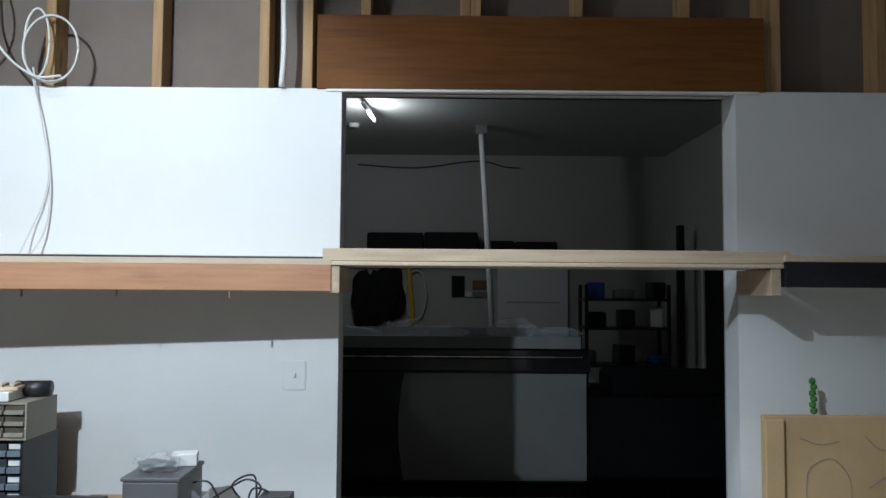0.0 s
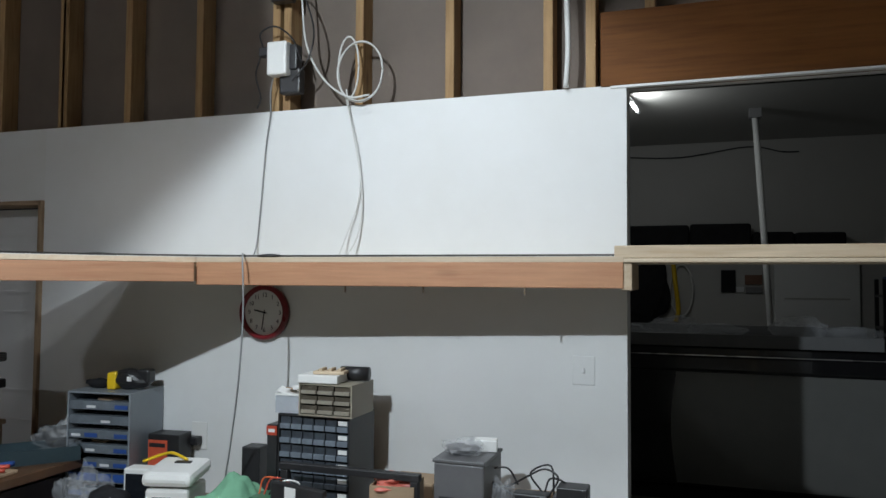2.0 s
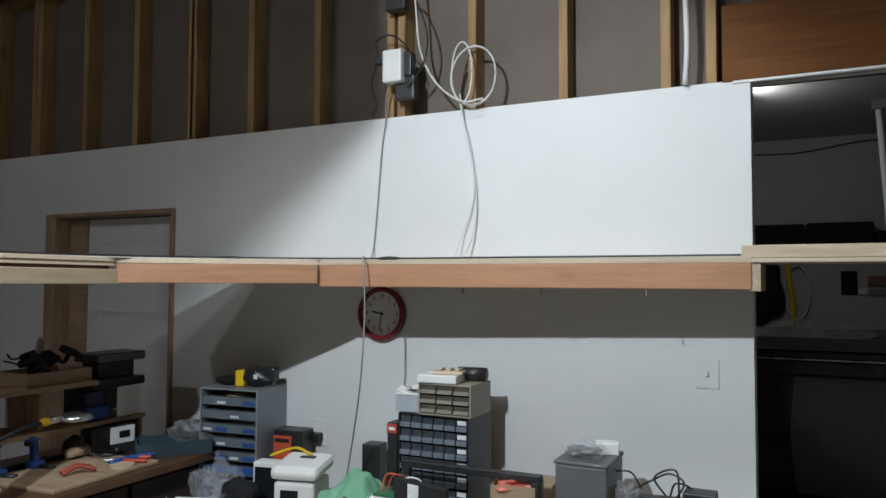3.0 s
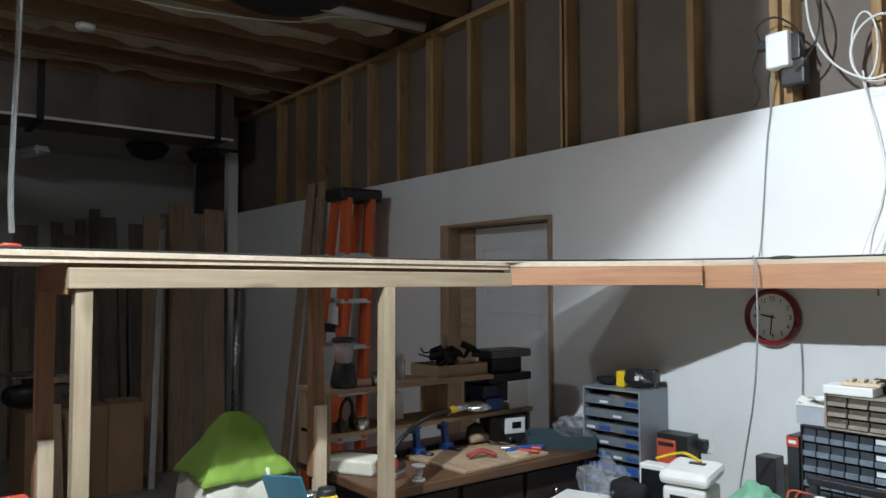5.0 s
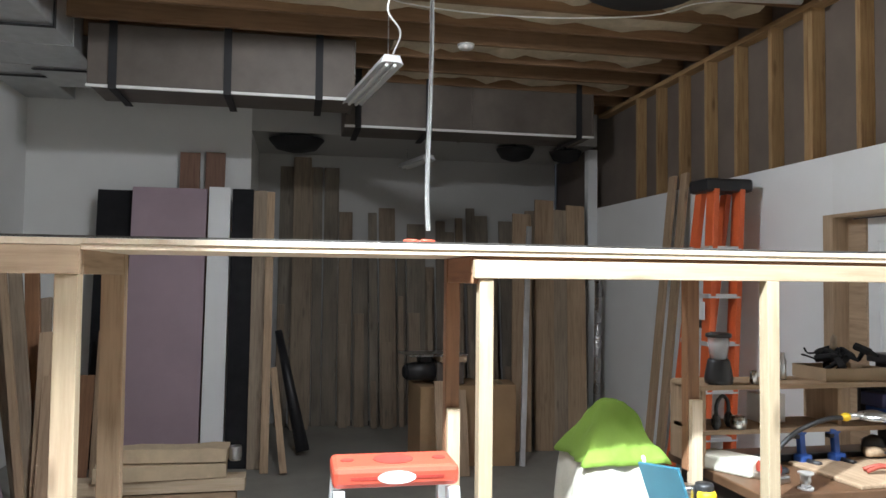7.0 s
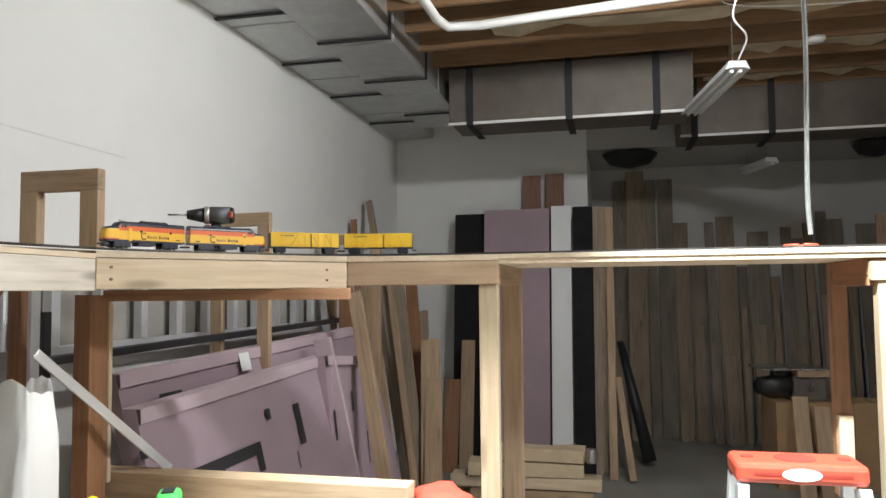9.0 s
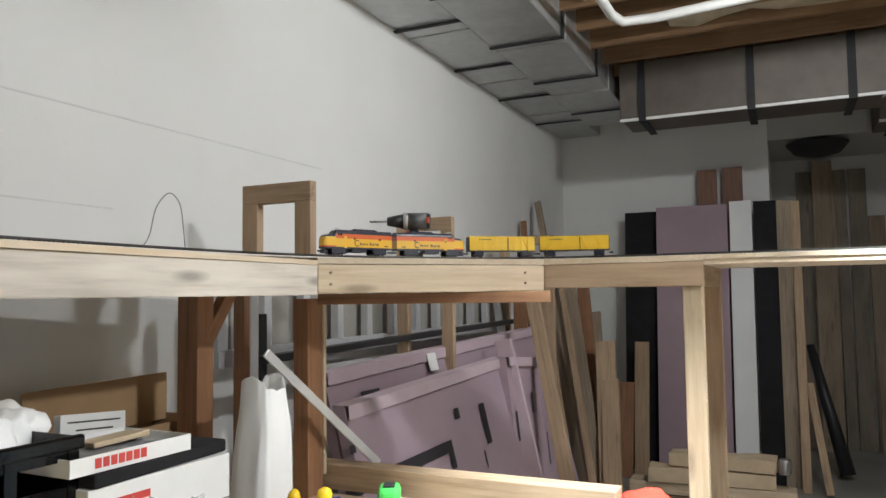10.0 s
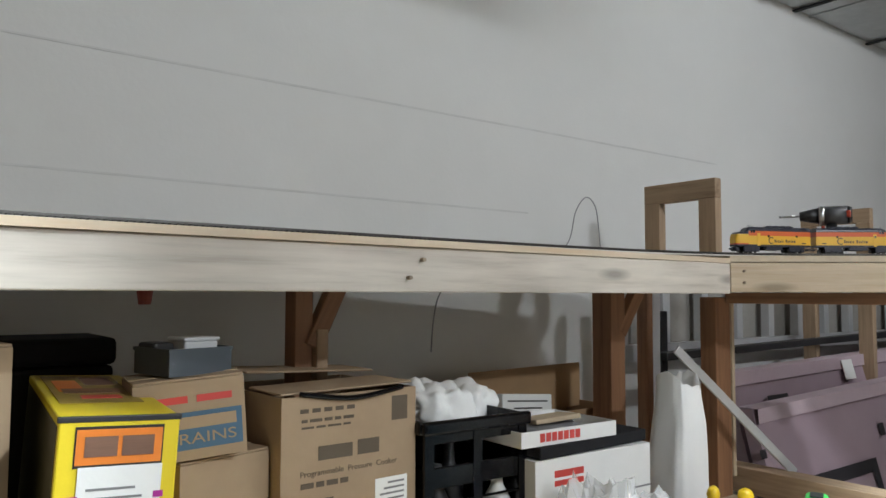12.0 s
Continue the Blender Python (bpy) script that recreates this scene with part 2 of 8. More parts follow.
def board(name, a, b, wide, high, material, parent=None, label="", bevel=0.003, roll=0.0, **tags):
    """A board from a to b; a and b are the middle of its end faces. wide: across, high: its own z."""
    L = (Vector(b) - Vector(a)).length
    ob = part(name, B(0, L, -wide / 2, wide / 2, -high / 2, high / 2, bevel), material, parent, label, along(a, b, roll))
    return tagged(ob, **tags) if tags else ob


def letters(name, words, size, material, parent, m, deep=0.0006, wide=None, label=""):
    """Raised letters; wide squeezes them to that width."""
    cu = bpy.data.curves.new(name, "FONT")
    cu.body, cu.size, cu.extrude, cu.align_x, cu.align_y = words, size, deep, "CENTER", "CENTER"
    tmp = bpy.data.objects.new(name, cu)
    scene.collection.objects.link(tmp)
    bpy.context.view_layer.update()
    me = bpy.data.meshes.new_from_object(tmp)
    bpy.data.objects.remove(tmp)
    if wide:
        xs = [v.co.x for v in me.vertices]
        k = wide / max(1e-6, max(xs) - min(xs))
        for v in me.vertices:
            v.co.x *= k
    me.materials.clear()
    me.materials.append(material)
    ob = new(name, me)
    ob.parent = parent
    ob.matrix_local = m
    if label:
        ob["label"] = label
    return ob


# ---- setting ----
WA, WC, WF, WE = 2.725, -2.87, -7.96, 3.2     # wall with opening, block wall, far wall, near end wall
TOP, JOIST = 2.438, 3.44                      # top of the wallboard, underside of the joists
OPL, OPR = -0.655, 0.83                       # the opening in the wall
BACK, BACKCEIL, BACKR = 10.0, 3.5, 2.76

structure = dict(kind="structure")
solid("floor", B(-9.6, WE, WC - 0.2, BACK + 0.2, -0.12, 0.0), M_FLOOR, label="grey worn concrete floor", category="floor", **structure)

# wall with studs above the wallboard
wall_a = thing("wall_north", (0, WA, 0), 0, "white wallboard wall with bare studs above", "wall", **structure)
DOORL, DOORR, DOORT = -4.40, -3.46, 2.08
for x0, x1, z0, z1 in ((WF - 1.6, DOORL, 0, TOP), (DOORL, DOORR, DOORT, TOP), (DOORR, OPL, 0, TOP), (OPR, WE, 0, TOP)):
    part("wallboard", B(x0, x1, 0, 0.0125, z0, z1), M_PAINT, wall_a)
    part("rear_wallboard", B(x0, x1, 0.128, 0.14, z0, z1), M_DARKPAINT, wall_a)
part("sheathing", B(WF - 1.6, WE, 0.115, 0.14, TOP, JOIST + 0.3), M_PAPER, wall_a)
for x0, x1 in ((OPL - 0.012, OPL), (OPR, OPR + 0.012)):
    part("jamb_board", B(x0, x1, 0.0125, 0.128, 0, TOP), M_PAINT, wall_a)
part("head_board", B(OPL, OPR, 0.014, 0.14, TOP - 0.0, TOP + 0.012), M_PAINT, wall_a)
part("corner_bead", B(OPL - 0.06, OPR + 0.09, -0.006, 0.02, TOP - 0.012, TOP + 0.006, 0.003), M_PAINT, wall_a)


def stud(x, z0=TOP - 0.15, z1=JOIST, wide=0.038, mat_=None):
    board("stud", (x, 0.066, z0), (x, 0.066, z1), 0.095, wide, mat_ or M_STUD, wall_a)


for k in range(16):
    x = -0.955 - 0.4064 * k
    if x > WF:
        stud(x)
for x in (-0.79, -2.118, -3.375, -4.655, 0.955, 0.995, 1.40, 1.81, 2.2, 2.6):
    stud(x)
board("top_plate", (WF, 0.066, JOIST - 0.019), (WE, 0.066, JOIST - 0.019), 0.1, 0.038, M_STUD, wall_a)
for x in (-0.57, -0.19, -0.15, 0.24, 0.65):
    stud(x, 2.72, JOIST)
board("header", (OPL - 0.095, 0.03, 2.578), (0.94, 0.03, 2.578), 0.075, 0.285, M_BEAM, wall_a, "orange-brown header beam over the opening")

# door in that wall
door = thing("door_1", (DOORL, WA, 0), 0, "closed white panelled door in a bare wood frame", "door", **structure)
W = DOORR - DOORL
for a, b in (((0.01, 0.05, 0), (0.01, 0.05, DOORT)), ((W - 0.01, 0.05, 0), (W - 0.01, 0.05, DOORT)), ((0, 0.05, DOORT - 0.01), (W, 0.05, DOORT - 0.01))):
    board("door_frame", a, b, 0.14, 0.022, M_TANBOARD, door)
board("casing", (-0.03, -0.009, 0), (-0.03, -0.009, DOORT + 0.0), 0.018, 0.07, M_TANBOARD, door)
leaf = part("door_leaf", B(0.16, W - 0.022, 0.10, 0.135, 0.01, DOORT - 0.03), M_PAINT, door)
part("filler_board", B(0.022, 0.16, 0.085, 0.12, 0.0, DOORT - 0.03), M_TANBOARD, door)
for x0, x1, z0, z1 in ((0.24, 0.82, 1.12, 1.53), (0.24, 0.82, 0.2, 0.98), (0.24, 0.82, 1.62, 1.92)):
    for q in ((x0, x1, z0, z0 + 0.012), (x0, x1, z1 - 0.012, z1), (x0, x0 + 0.012, z0, z1), (x1 - 0.012, x1, z0, z1)):
        part("panel_moulding", B(q[0], q[1], 0.094, 0.101, q[2], q[3]), M_PAINT, leaf)

# block wall, far wall, alcove, end wall
wall_c = thing("wall_south", (0, WC, 0), 0, "white painted block wall with faint joints", "wall", **structure)
part("wall_face", B(WF - 1.6, WE, -0.19, 0, 0, JOIST + 0.3), M_BLOCK, wall_c)
ALC = -0.85
wall_f = thing("wall_west", (WF, 0, 0), 0, "white painted end wall beside a storage alcove", "wall", **structure)
part("wall_face", B(-0.14, 0, WC, ALC, 0, JOIST + 0.3), M_BLOCK, wall_f)
part("alcove_side", B(-1.34, -0.14, ALC - 0.12, ALC, 0, 3.1), M_BLOCK, wall_f)
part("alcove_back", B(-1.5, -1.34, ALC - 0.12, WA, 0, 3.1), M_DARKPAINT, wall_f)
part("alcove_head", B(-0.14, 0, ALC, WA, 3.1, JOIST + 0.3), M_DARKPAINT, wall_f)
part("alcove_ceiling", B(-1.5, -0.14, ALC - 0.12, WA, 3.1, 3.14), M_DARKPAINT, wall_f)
part("corner_trim", B(-0.1, 0.01, WA - 0.1, WA - 0.001, 0, 3.06), M_PAINT, wall_f)
# Unseen end wall; its grey is chosen to bounce less light.
solid("wall_east", B(WE, WE + 0.12, WC, BACK + 0.1, 0, JOIST + 0.3), M_DARKPAINT, label="unseen plain wall closing the shop, grey to cut bounced light", category="wall", **structure)

# ceiling with joists
bm = bmesh.new()
box(bm, WF - 1.6, WE, WC, WA + 0.14, 3.72, 3.76)
solid("ceiling", bm, M_PAPER, label="dark underside of the floor deck above", category="ceiling", **structure)
ceil = thing("ceiling_joists", (0, 0, JOIST), 0, "bare brown wooden ceiling joists", "joists", **structure)
xs = [-0.654 + 0.406 * k for k in range(-18, 10)]
for x in xs:
    board("joist", (x, WC, 0.14), (x, WA + 0.1, 0.14), 0.038, 0.28, M_STUDDARK, ceil)

# the room behind the opening
room = thing("back_room_walls", (0, 0, 0), 0, "dim grey painted room behind the opening", "wall", **structure)
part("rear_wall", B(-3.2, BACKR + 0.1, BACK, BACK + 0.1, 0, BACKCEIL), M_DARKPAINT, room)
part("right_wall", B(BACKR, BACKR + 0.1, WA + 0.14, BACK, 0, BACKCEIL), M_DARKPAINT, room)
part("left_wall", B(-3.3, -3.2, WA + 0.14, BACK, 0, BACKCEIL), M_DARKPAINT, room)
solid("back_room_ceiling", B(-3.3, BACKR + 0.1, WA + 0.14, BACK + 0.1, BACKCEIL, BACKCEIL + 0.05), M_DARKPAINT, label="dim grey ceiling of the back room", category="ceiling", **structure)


# ---- the railway shelf ----
Z0, ZT = 1.676, 1.782          # underside of the front rails, top of the plywood
FRONT = [(-0.64, 2.415), (-2.25, 2.315), (-2.80, 1.80), (-2.70, 0.145), (-2.70, -0.964), (-2.657, -1.472), (-2.06, -1.98), (-0.9, -1.945), (1.6, -1.90)]
# Unseen back edge, widened so that the plywood shades the walls below.
BACKL = [(-0.64, WA - 0.002), (-2.85, WA - 0.002), (-3.32, 2.02), (-3.20, 0.145), (-3.24, -0.964), (-3.16, -1.62), (-2.30, -2.58), (-0.9, -2.76), (1.6, -2.868)]
shelf = thing("railway_shelf", (-2.7, 0.1, 0), 0, "raw pine and plywood model railway shelf on wooden posts", "shelf")
inv = shelf.matrix_basis.inverted()


def S(*p):
    return inv @ Vector(p)


def fascia(a, b, high, mat_, thick=0.03, zlow=Z0):
    """A front rail whose outer face runs from a to b."""
    a3, b3 = S(*a, zlow + high / 2), S(*b, zlow + high / 2)
    way = (b3 - a3).normalized()
    side = Vector((-way.y, way.x, 0)) * (-thick / 2)
    return board("front_rail", a3 + side, b3 + side, thick, high, mat_, shelf)


fascia(FRONT[0], FRONT[1], 0.088, M_RED)
fascia((-2.235, 2.285), (-2.803, 1.801), 0.074, M_RED, zlow=Z0 + 0.012)
fascia((-2.7985, 1.815), (-2.70, 0.145), 0.056, M_POST_DIM, zlow=1.683)
fascia(FRONT[4], FRONT[5], 0.079, M_TANBOARD, zlow=1.684)
fascia(FRONT[5], FRONT[6], 0.086, M_PALE)
fascia(FRONT[6], FRONT[8], 0.088, M_GREYPINE, zlow=1.671)
for k in range(len(FRONT) - 1):
    o = [FRONT[k], FRONT[k + 1], BACKL[k + 1], BACKL[k]]
    low, high = (1.760, 1.774) if k > 5 else (1.768, ZT) if k in (2, 3) else (1.764, ZT)
    part("plywood_top", slab(bmesh.new(), [S(x, y, 0)[:2] for x, y in o], low, high), M_PLY, shelf)
    if k in (2, 3):
        o = [(o[0][0] - 0.006, o[0][1]), (o[1][0] - 0.006, o[1][1]), o[2], o[3]]
        part("plywood_underlay", slab(bmesh.new(), [S(x, y, 0)[:2] for x, y in o], 1.752, 1.767), M_PLY, shelf)
# Cleats and corner block added to stop lamp light leaking over the rails.
for a, b in ((0, 1), (1, 2), (2, 3), (4, 5), (5, 6), (6, 8)):
    p, q = Vector((*FRONT[a], 0)), Vector((*FRONT[b], 0))
    inward = Vector((q.y - p.y, p.x - q.x, 0)).normalized() * 0.05
    mid = 1.733 if a == 6 else 1.725 if a == 2 else 1.737
    board("cleat", S(*(p + inward)[:2], mid), S(*(q + inward)[:2], mid), 0.03, 0.052, M_BROWN if a in (1, 2) else M_TANBOARD, shelf)
part("corner_block", B(S(-2.35, 0, 0).x, S(-2.20, 0, 0).x, S(0, 2.325, 0).y, S(0, 2.42, 0).y, 1.69, 1.7635), M_TANBOARD, shelf)
for x in (-0.97, -1.34, -1.65):
    part("peg", rod(bmesh.new(), S(x, 2.40, 1.70), S(x, 2.40, 1.652), 0.004, 0.003, 8), M_OLDBOARD, shelf)
# posts and cross pieces
for x, y, w, top in ((-2.735, 0.185, 0.044, 1.683), (-2.78, 1.185, 0.044, 1.683), (-2.735, -1.0, 0.062, 1.684)):
    board("post", S(x, y, 0), S(x, y, top), w, 0.05, M_POST_DIM, shelf)
for x, y in ((-3.14, 0.165), (-3.2, 1.13)):
    board("rear_post", S(x, y, 0.95), S(x, y, 1.751), 0.05, 0.05, M_BROWN, shelf)
    board("rear_post_foot", S(x + 0.03, y + 0.002, 0), S(x + 0.03, y + 0.002, 1.225), 0.045, 0.04, M_PALE, shelf)
    near, high = (-2.74, 0.084) if y < 1 else (-2.80, 0.05)
    board("cross_piece", S(near, y, 1.751 - high / 2), S(x, y, 1.751 - high / 2), 0.04, high, M_BROWN, shelf)
board("rear_post", S(-3.215, -0.99, 0), S(-3.215, -0.99, 1.763), 0.075, 0.05, M_TANBOARD, shelf)
board("cross_piece", S(-2.74, -0.985, 1.722), S(-3.19, -0.975, 1.722), 0.04, 0.078, M_TANBOARD, shelf)
# bridge over the opening
bridge = thing("shelf_bridge", (0.1, 2.42, 1.76), 0, "pale pine plank bridging the opening at shelf height", "shelf")
board("plank", (-0.77, 0.012, 0.038), (0.78, 0.012, 0.038), 0.03, 0.042, M_PALE, bridge)
board("ply_strip", (-0.74, 0.13, 0.009), (0.76, 0.13, 0.009), 0.275, 0.014, M_PLY, bridge)
for x in (-0.73, 0.735):
    board("bracket", (x, 0.0, -0.045), (x, 0.29, -0.045), 0.035, 0.09, M_PALE, bridge)
right_shelf = thing("dark_wall_shelf", (0.86, 2.42, 1.70), 0, "dark shelf continuing along the wall past the opening", "shelf")
part("shelf_board", B(0.0, 1.5, -0.02, 0.3, 0.085, 0.105), M_PLY, right_shelf)
part("shelf_front", B(0.0, 1.5, -0.02, 0.02, 0.0, 0.083), M_BLACKMAT, right_shelf)


# ---- overhead: unseen lamp shades, ducts, straps, shop lights, cords ----
M_STRAP = plain("black_strap", (0.015, 0.015, 0.017), 0.7, vary=0.2)
M_LAMPWHITE = plain("white_lamp_enamel", (0.72, 0.73, 0.74), 0.35, vary=0.05)
M_ENAMEL = plain("dull_lamp_enamel", (0.30, 0.30, 0.31), 0.5, vary=0.1)
flood = thing("unseen_lamp_shade", (-1.60, -0.50, 3.34), 0, "unseen lamp housing whose plates cut the light on the walls", "lamp")
# Unseen plates and skirt, placed to shape where the bulb's light falls.
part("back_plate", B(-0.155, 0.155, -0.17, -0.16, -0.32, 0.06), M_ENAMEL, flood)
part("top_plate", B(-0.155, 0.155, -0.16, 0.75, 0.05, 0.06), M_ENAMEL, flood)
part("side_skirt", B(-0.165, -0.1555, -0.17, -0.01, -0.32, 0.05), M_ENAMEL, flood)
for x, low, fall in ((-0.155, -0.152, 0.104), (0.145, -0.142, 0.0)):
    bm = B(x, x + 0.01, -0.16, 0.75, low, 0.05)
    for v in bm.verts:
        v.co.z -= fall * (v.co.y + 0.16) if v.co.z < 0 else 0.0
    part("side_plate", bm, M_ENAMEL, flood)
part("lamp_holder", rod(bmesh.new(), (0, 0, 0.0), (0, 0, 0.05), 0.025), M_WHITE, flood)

# Unseen fixture, made up to hold the fill lamp.
hooded = thing("added_trough_lamp", (-1.5, 1.6, 3.36), 28, "unseen trough lamp added to brighten the block wall", "lamp")
part("trough", B(-0.25, 0.25, -0.08, 0.08, 0.0, 0.05, 0.01), M_ENAMEL, hooded, "", pose(0, 0, 0, -28))
for x in (-0.2, 0.2):
    part("hanger", B(x - 0.01, x + 0.01, -0.01, 0.01, 0.045, 0.09), M_ENAMEL, hooded)

# Unseen disc, added to block the rear bulb's light upwards.
disc = thing("unseen_lamp_shade", (-3.7, -0.30, 3.36), 0, "unseen shade that keeps the rear bulb's light off the joists", "lamp")
part("shade", turned(bmesh.new(), [(0.30, 0.0), (0.31, 0.004), (0.12, 0.05), (0.04, 0.06)], sides=28), M_ENAMEL, disc, smooth=True)
part("stem", rod(bmesh.new(), (0, 0, 0.06), (0, 0, 0.09), 0.02), M_BLACK, disc)


def duct_run(name, x0, x1, y0, y1, z0, z1, straps, label, M_DUCT=M_DUCT, lip=False):
    d = thing(name, ((x0 + x1) / 2, (y0 + y1) / 2, z0), 0, label, "duct")
    hx, hy, h = (x1 - x0) / 2, (y1 - y0) / 2, z1 - z0
    long_x = hx > hy
    n = max(2, round(max(hx, hy) * 2 / 1.2))
    for k in range(n):
        a = -1 + 2 * k / n
        b = -1 + 2 * (k + 1) / n
        if long_x:
            part("duct_section", B(a * hx + 0.003, b * hx - 0.003, -hy, hy, 0, h, 0.008), M_DUCT, d)
            part("duct_seam", B(b * hx - 0.02, b * hx + 0.001, -hy - 0.006, hy + 0.006, -0.006, h), M_DUCT, d)
        else:
            part("duct_section", B(-hx, hx, a * hy + 0.003, b * hy - 0.003, 0, h, 0.008), M_DUCT, d)
            part("duct_seam", B(-hx - 0.006, hx + 0.006, b * hy - 0.02, b * hy + 0.001, -0.006, h), M_DUCT, d)
    if lip:
        # White strip imitates light glinting off the duct's lower edge.
        part("bottom_lip", B(hx - 0.01, hx + 0.012, -hy, hy, -0.022, -0.001), M_PIPE, d, "white strip standing in for the shine along the lower edge")
    for s in straps:
        s = s - ((x0 + x1) / 2 if long_x else (y0 + y1) / 2)
        if long_x:
            bm = B(s - 0.016, s + 0.016, -hy - 0.008, hy + 0.008, -0.016, -0.007)
            box(bm, s - 0.024, s + 0.024, hy + 0.007, hy + 0.013, -0.016, h + 0.3)
        else:
            bm = B(-hx - 0.008, hx + 0.016, s - 0.028, s + 0.028, -0.032, -0.024)
            box(bm, hx + 0.014, hx + 0.02, s - 0.028, s + 0.028, -0.032, h + 0.3)
        part("hanger_strap", bm, M_STRAP, d)
    return d


# Dark brown in the colour stands in for the dim ceiling the ducts reflect.
M_DULL = plain("dull_dark_metal", (0.15, 0.125, 0.108), 0.55, 0.25, vary=0.35, scale=2.0, stains=(0.10, 0.082, 0.07))
M_PIPE = plain("white_pipe", (0.70, 0.70, 0.68), 0.4, vary=0.06)
duct_run("wall_duct", -7.9, 1.5, -2.865, -2.44, 3.30, 3.66, (-7.05, -6.04, -5.12, -4.2, -3.2), "long galvanised air duct against the block wall with black straps")
duct_run("main_duct", -7.35, 1.5, -2.43, -1.96, 3.285, 3.68, (-6.75, -5.65, -4.72, -3.8, -2.9), "wide galvanised air duct under the joists with black straps")
duct_run("cross_duct", -6.75, -6.2, -1.90, 0.02, 3.05, 3.50, (-1.72, -0.92, -0.25), "dull brown-grey cross duct hung on black straps below the joists", M_DULL, True)
duct_run("far_cross_duct", -7.75, -7.15, 0.0, 2.35, 3.04, 3.45, (0.12, 0.76, 2.2), "dull brown-grey far duct hung on black straps below the joists", M_DULL, True)

# light patches of insulation between the joists
M_INSUL = plain("pale_insulation_paper", (0.55, 0.46, 0.33), 0.9, vary=0.25, scale=5, stains=(0.33, 0.27, 0.2))
for k, (x, y0, y1) in enumerate(((-3.29, -1.2, 2.2), (-3.7, 0.2, 2.5), (-4.5, -1.9, 0.4), (-4.92, 0.9, 2.6), (-5.32, -1.4, 2.4), (-6.13, 0.3, 2.5), (-6.95, 0.2, 2.6))):
    bm = bmesh.new()
    n = 22
    rings = []
    for i in range(n + 1):
        y = y0 + (y1 - y0) * i / n
        low = [3.715 - 0.215 - 0.07 * noise.noise(Vector((k * 3.3, i * 0.55, u))) for u in (0.0, 0.7, 1.4)]
        rings.append([bm.verts.new(p) for p in ((-0.178, y, 3.715), (-0.178, y, low[0]), (0.0, y, low[1] - 0.015), (0.178, y, low[2]), (0.178, y, 3.715))])
    for p, q in zip(rings, rings[1:]):
        for u in range(5):
            bm.faces.new((p[u], p[(u + 1) % 5], q[(u + 1) % 5], q[u]))
    bm.faces.new(rings[0])
    bm.faces.new(rings[-1][::-1])
    solid("insulation_batt", bm, M_INSUL, (x, 0, 0), 0, "paper-faced insulation batt pressed between the joists", "insulation", "insulation batts")


def shop_light(at, turn, size, label):
    s = thing("shop_light", at, turn, label, "lamp", "shop lights")
    L = size
    bm = bmesh.new()
    prof = [(-0.075, 0.0), (-0.05, 0.055), (0.05, 0.055), (0.075, 0.0), (0.045, 0.012), (-0.045, 0.012)]
    a = [bm.verts.new((-L / 2, y, z)) for y, z in prof]
    b = [bm.verts.new((L / 2, y, z)) for y, z in prof]
    for k in range(6):
        bm.faces.new((a[k], a[(k + 1) % 6], b[(k + 1) % 6], b[k]))
    bm.faces.new(a[::-1])
    bm.faces.new(b)
    part("reflector", bm, M_LAMPWHITE, s)
    for y in (-0.026, 0.026):
        part("tube", rod(bmesh.new(), (-L / 2 + 0.03, y, -0.002), (L / 2 - 0.03, y, -0.002), 0.012), M_WHITE, s)
    for x in (-L / 2 + 0.1, L / 2 - 0.1):
        part("hanging_chain", rod(bmesh.new(), (x, 0, 0.05), (x, 0, 0.46), 0.004, sides=6), M_METAL, s)
    return s


shop_light((-5.7, 0.09, 3.02), 8, 1.2, "unlit white twin-tube shop light hung on chains")
shop_light((-8.4, 0.84, 2.90), 14, 0.7, "small unlit white shop light hung in the dim alcove")
for y, r in ((-0.42, 0.27), (1.86, 0.2), (2.42, 0.17)):
    hood = thing("black_hood", (-8.1, y, 2.93), 0, "black round lamp hood hung under the alcove ceiling", "lamp", "black hoods")
    part("hood", turned(bmesh.new(), [(r * 0.3, 0), (r * 0.75, 0.03), (r, 0.11), (r * 1.02, 0.125)], sides=28), M_STRAP, hood, smooth=True)
    part("hanger", rod(bmesh.new(), (0, 0, 0.12), (0, 0, 0.17), 0.012), M_STRAP, hood)
# ceiling rose with its flex, and a smoke alarm
solid("ceiling_socket", turned(bmesh.new(), [(0.055, 0.0), (0.06, -0.03), (0.035, -0.05), (0.03, -0.09)][::-1], (0, 0, 0)), M_WHITE, (-4.75, 0.13, 3.44), 0, "white ceiling lamp socket on a joist", "socket", smooth=True)
solid("lamp_flex", tube(bmesh.new(), smooth_path([(-4.75, 0.13, 3.36), (-4.80, 0.11, 3.24), (-4.92, 0.20, 3.16), (-5.1, 0.18, 3.08)]), 0.006), M_WHITE, label="white flex running from the socket to the shop light", category="cable")
solid("ceiling_cable", tube(bmesh.new(), smooth_path([(-4.75, 0.15, 3.42), (-5.05, 0.1, 3.425), (-5.19, 0.5, 3.42), (-5.18, 1.2, 3.415), (-5.0, 1.86, 3.42), (-4.75, 2.08, 3.43), (-4.6, 2.5, 3.43)]), 0.005), M_WHITE, label="thin white cord swagged under the joists", category="cable", smooth=True)
dish = thing("black_hood", (-4.55, 1.62, 3.36), 0, "wide black lamp hood under the joists", "lamp", "black hoods")
part("hood", turned(bmesh.new(), [(0.12, 0), (0.30, 0.015), (0.385, 0.06), (0.39, 0.075)], sides=32), M_STRAP, dish, smooth=True)
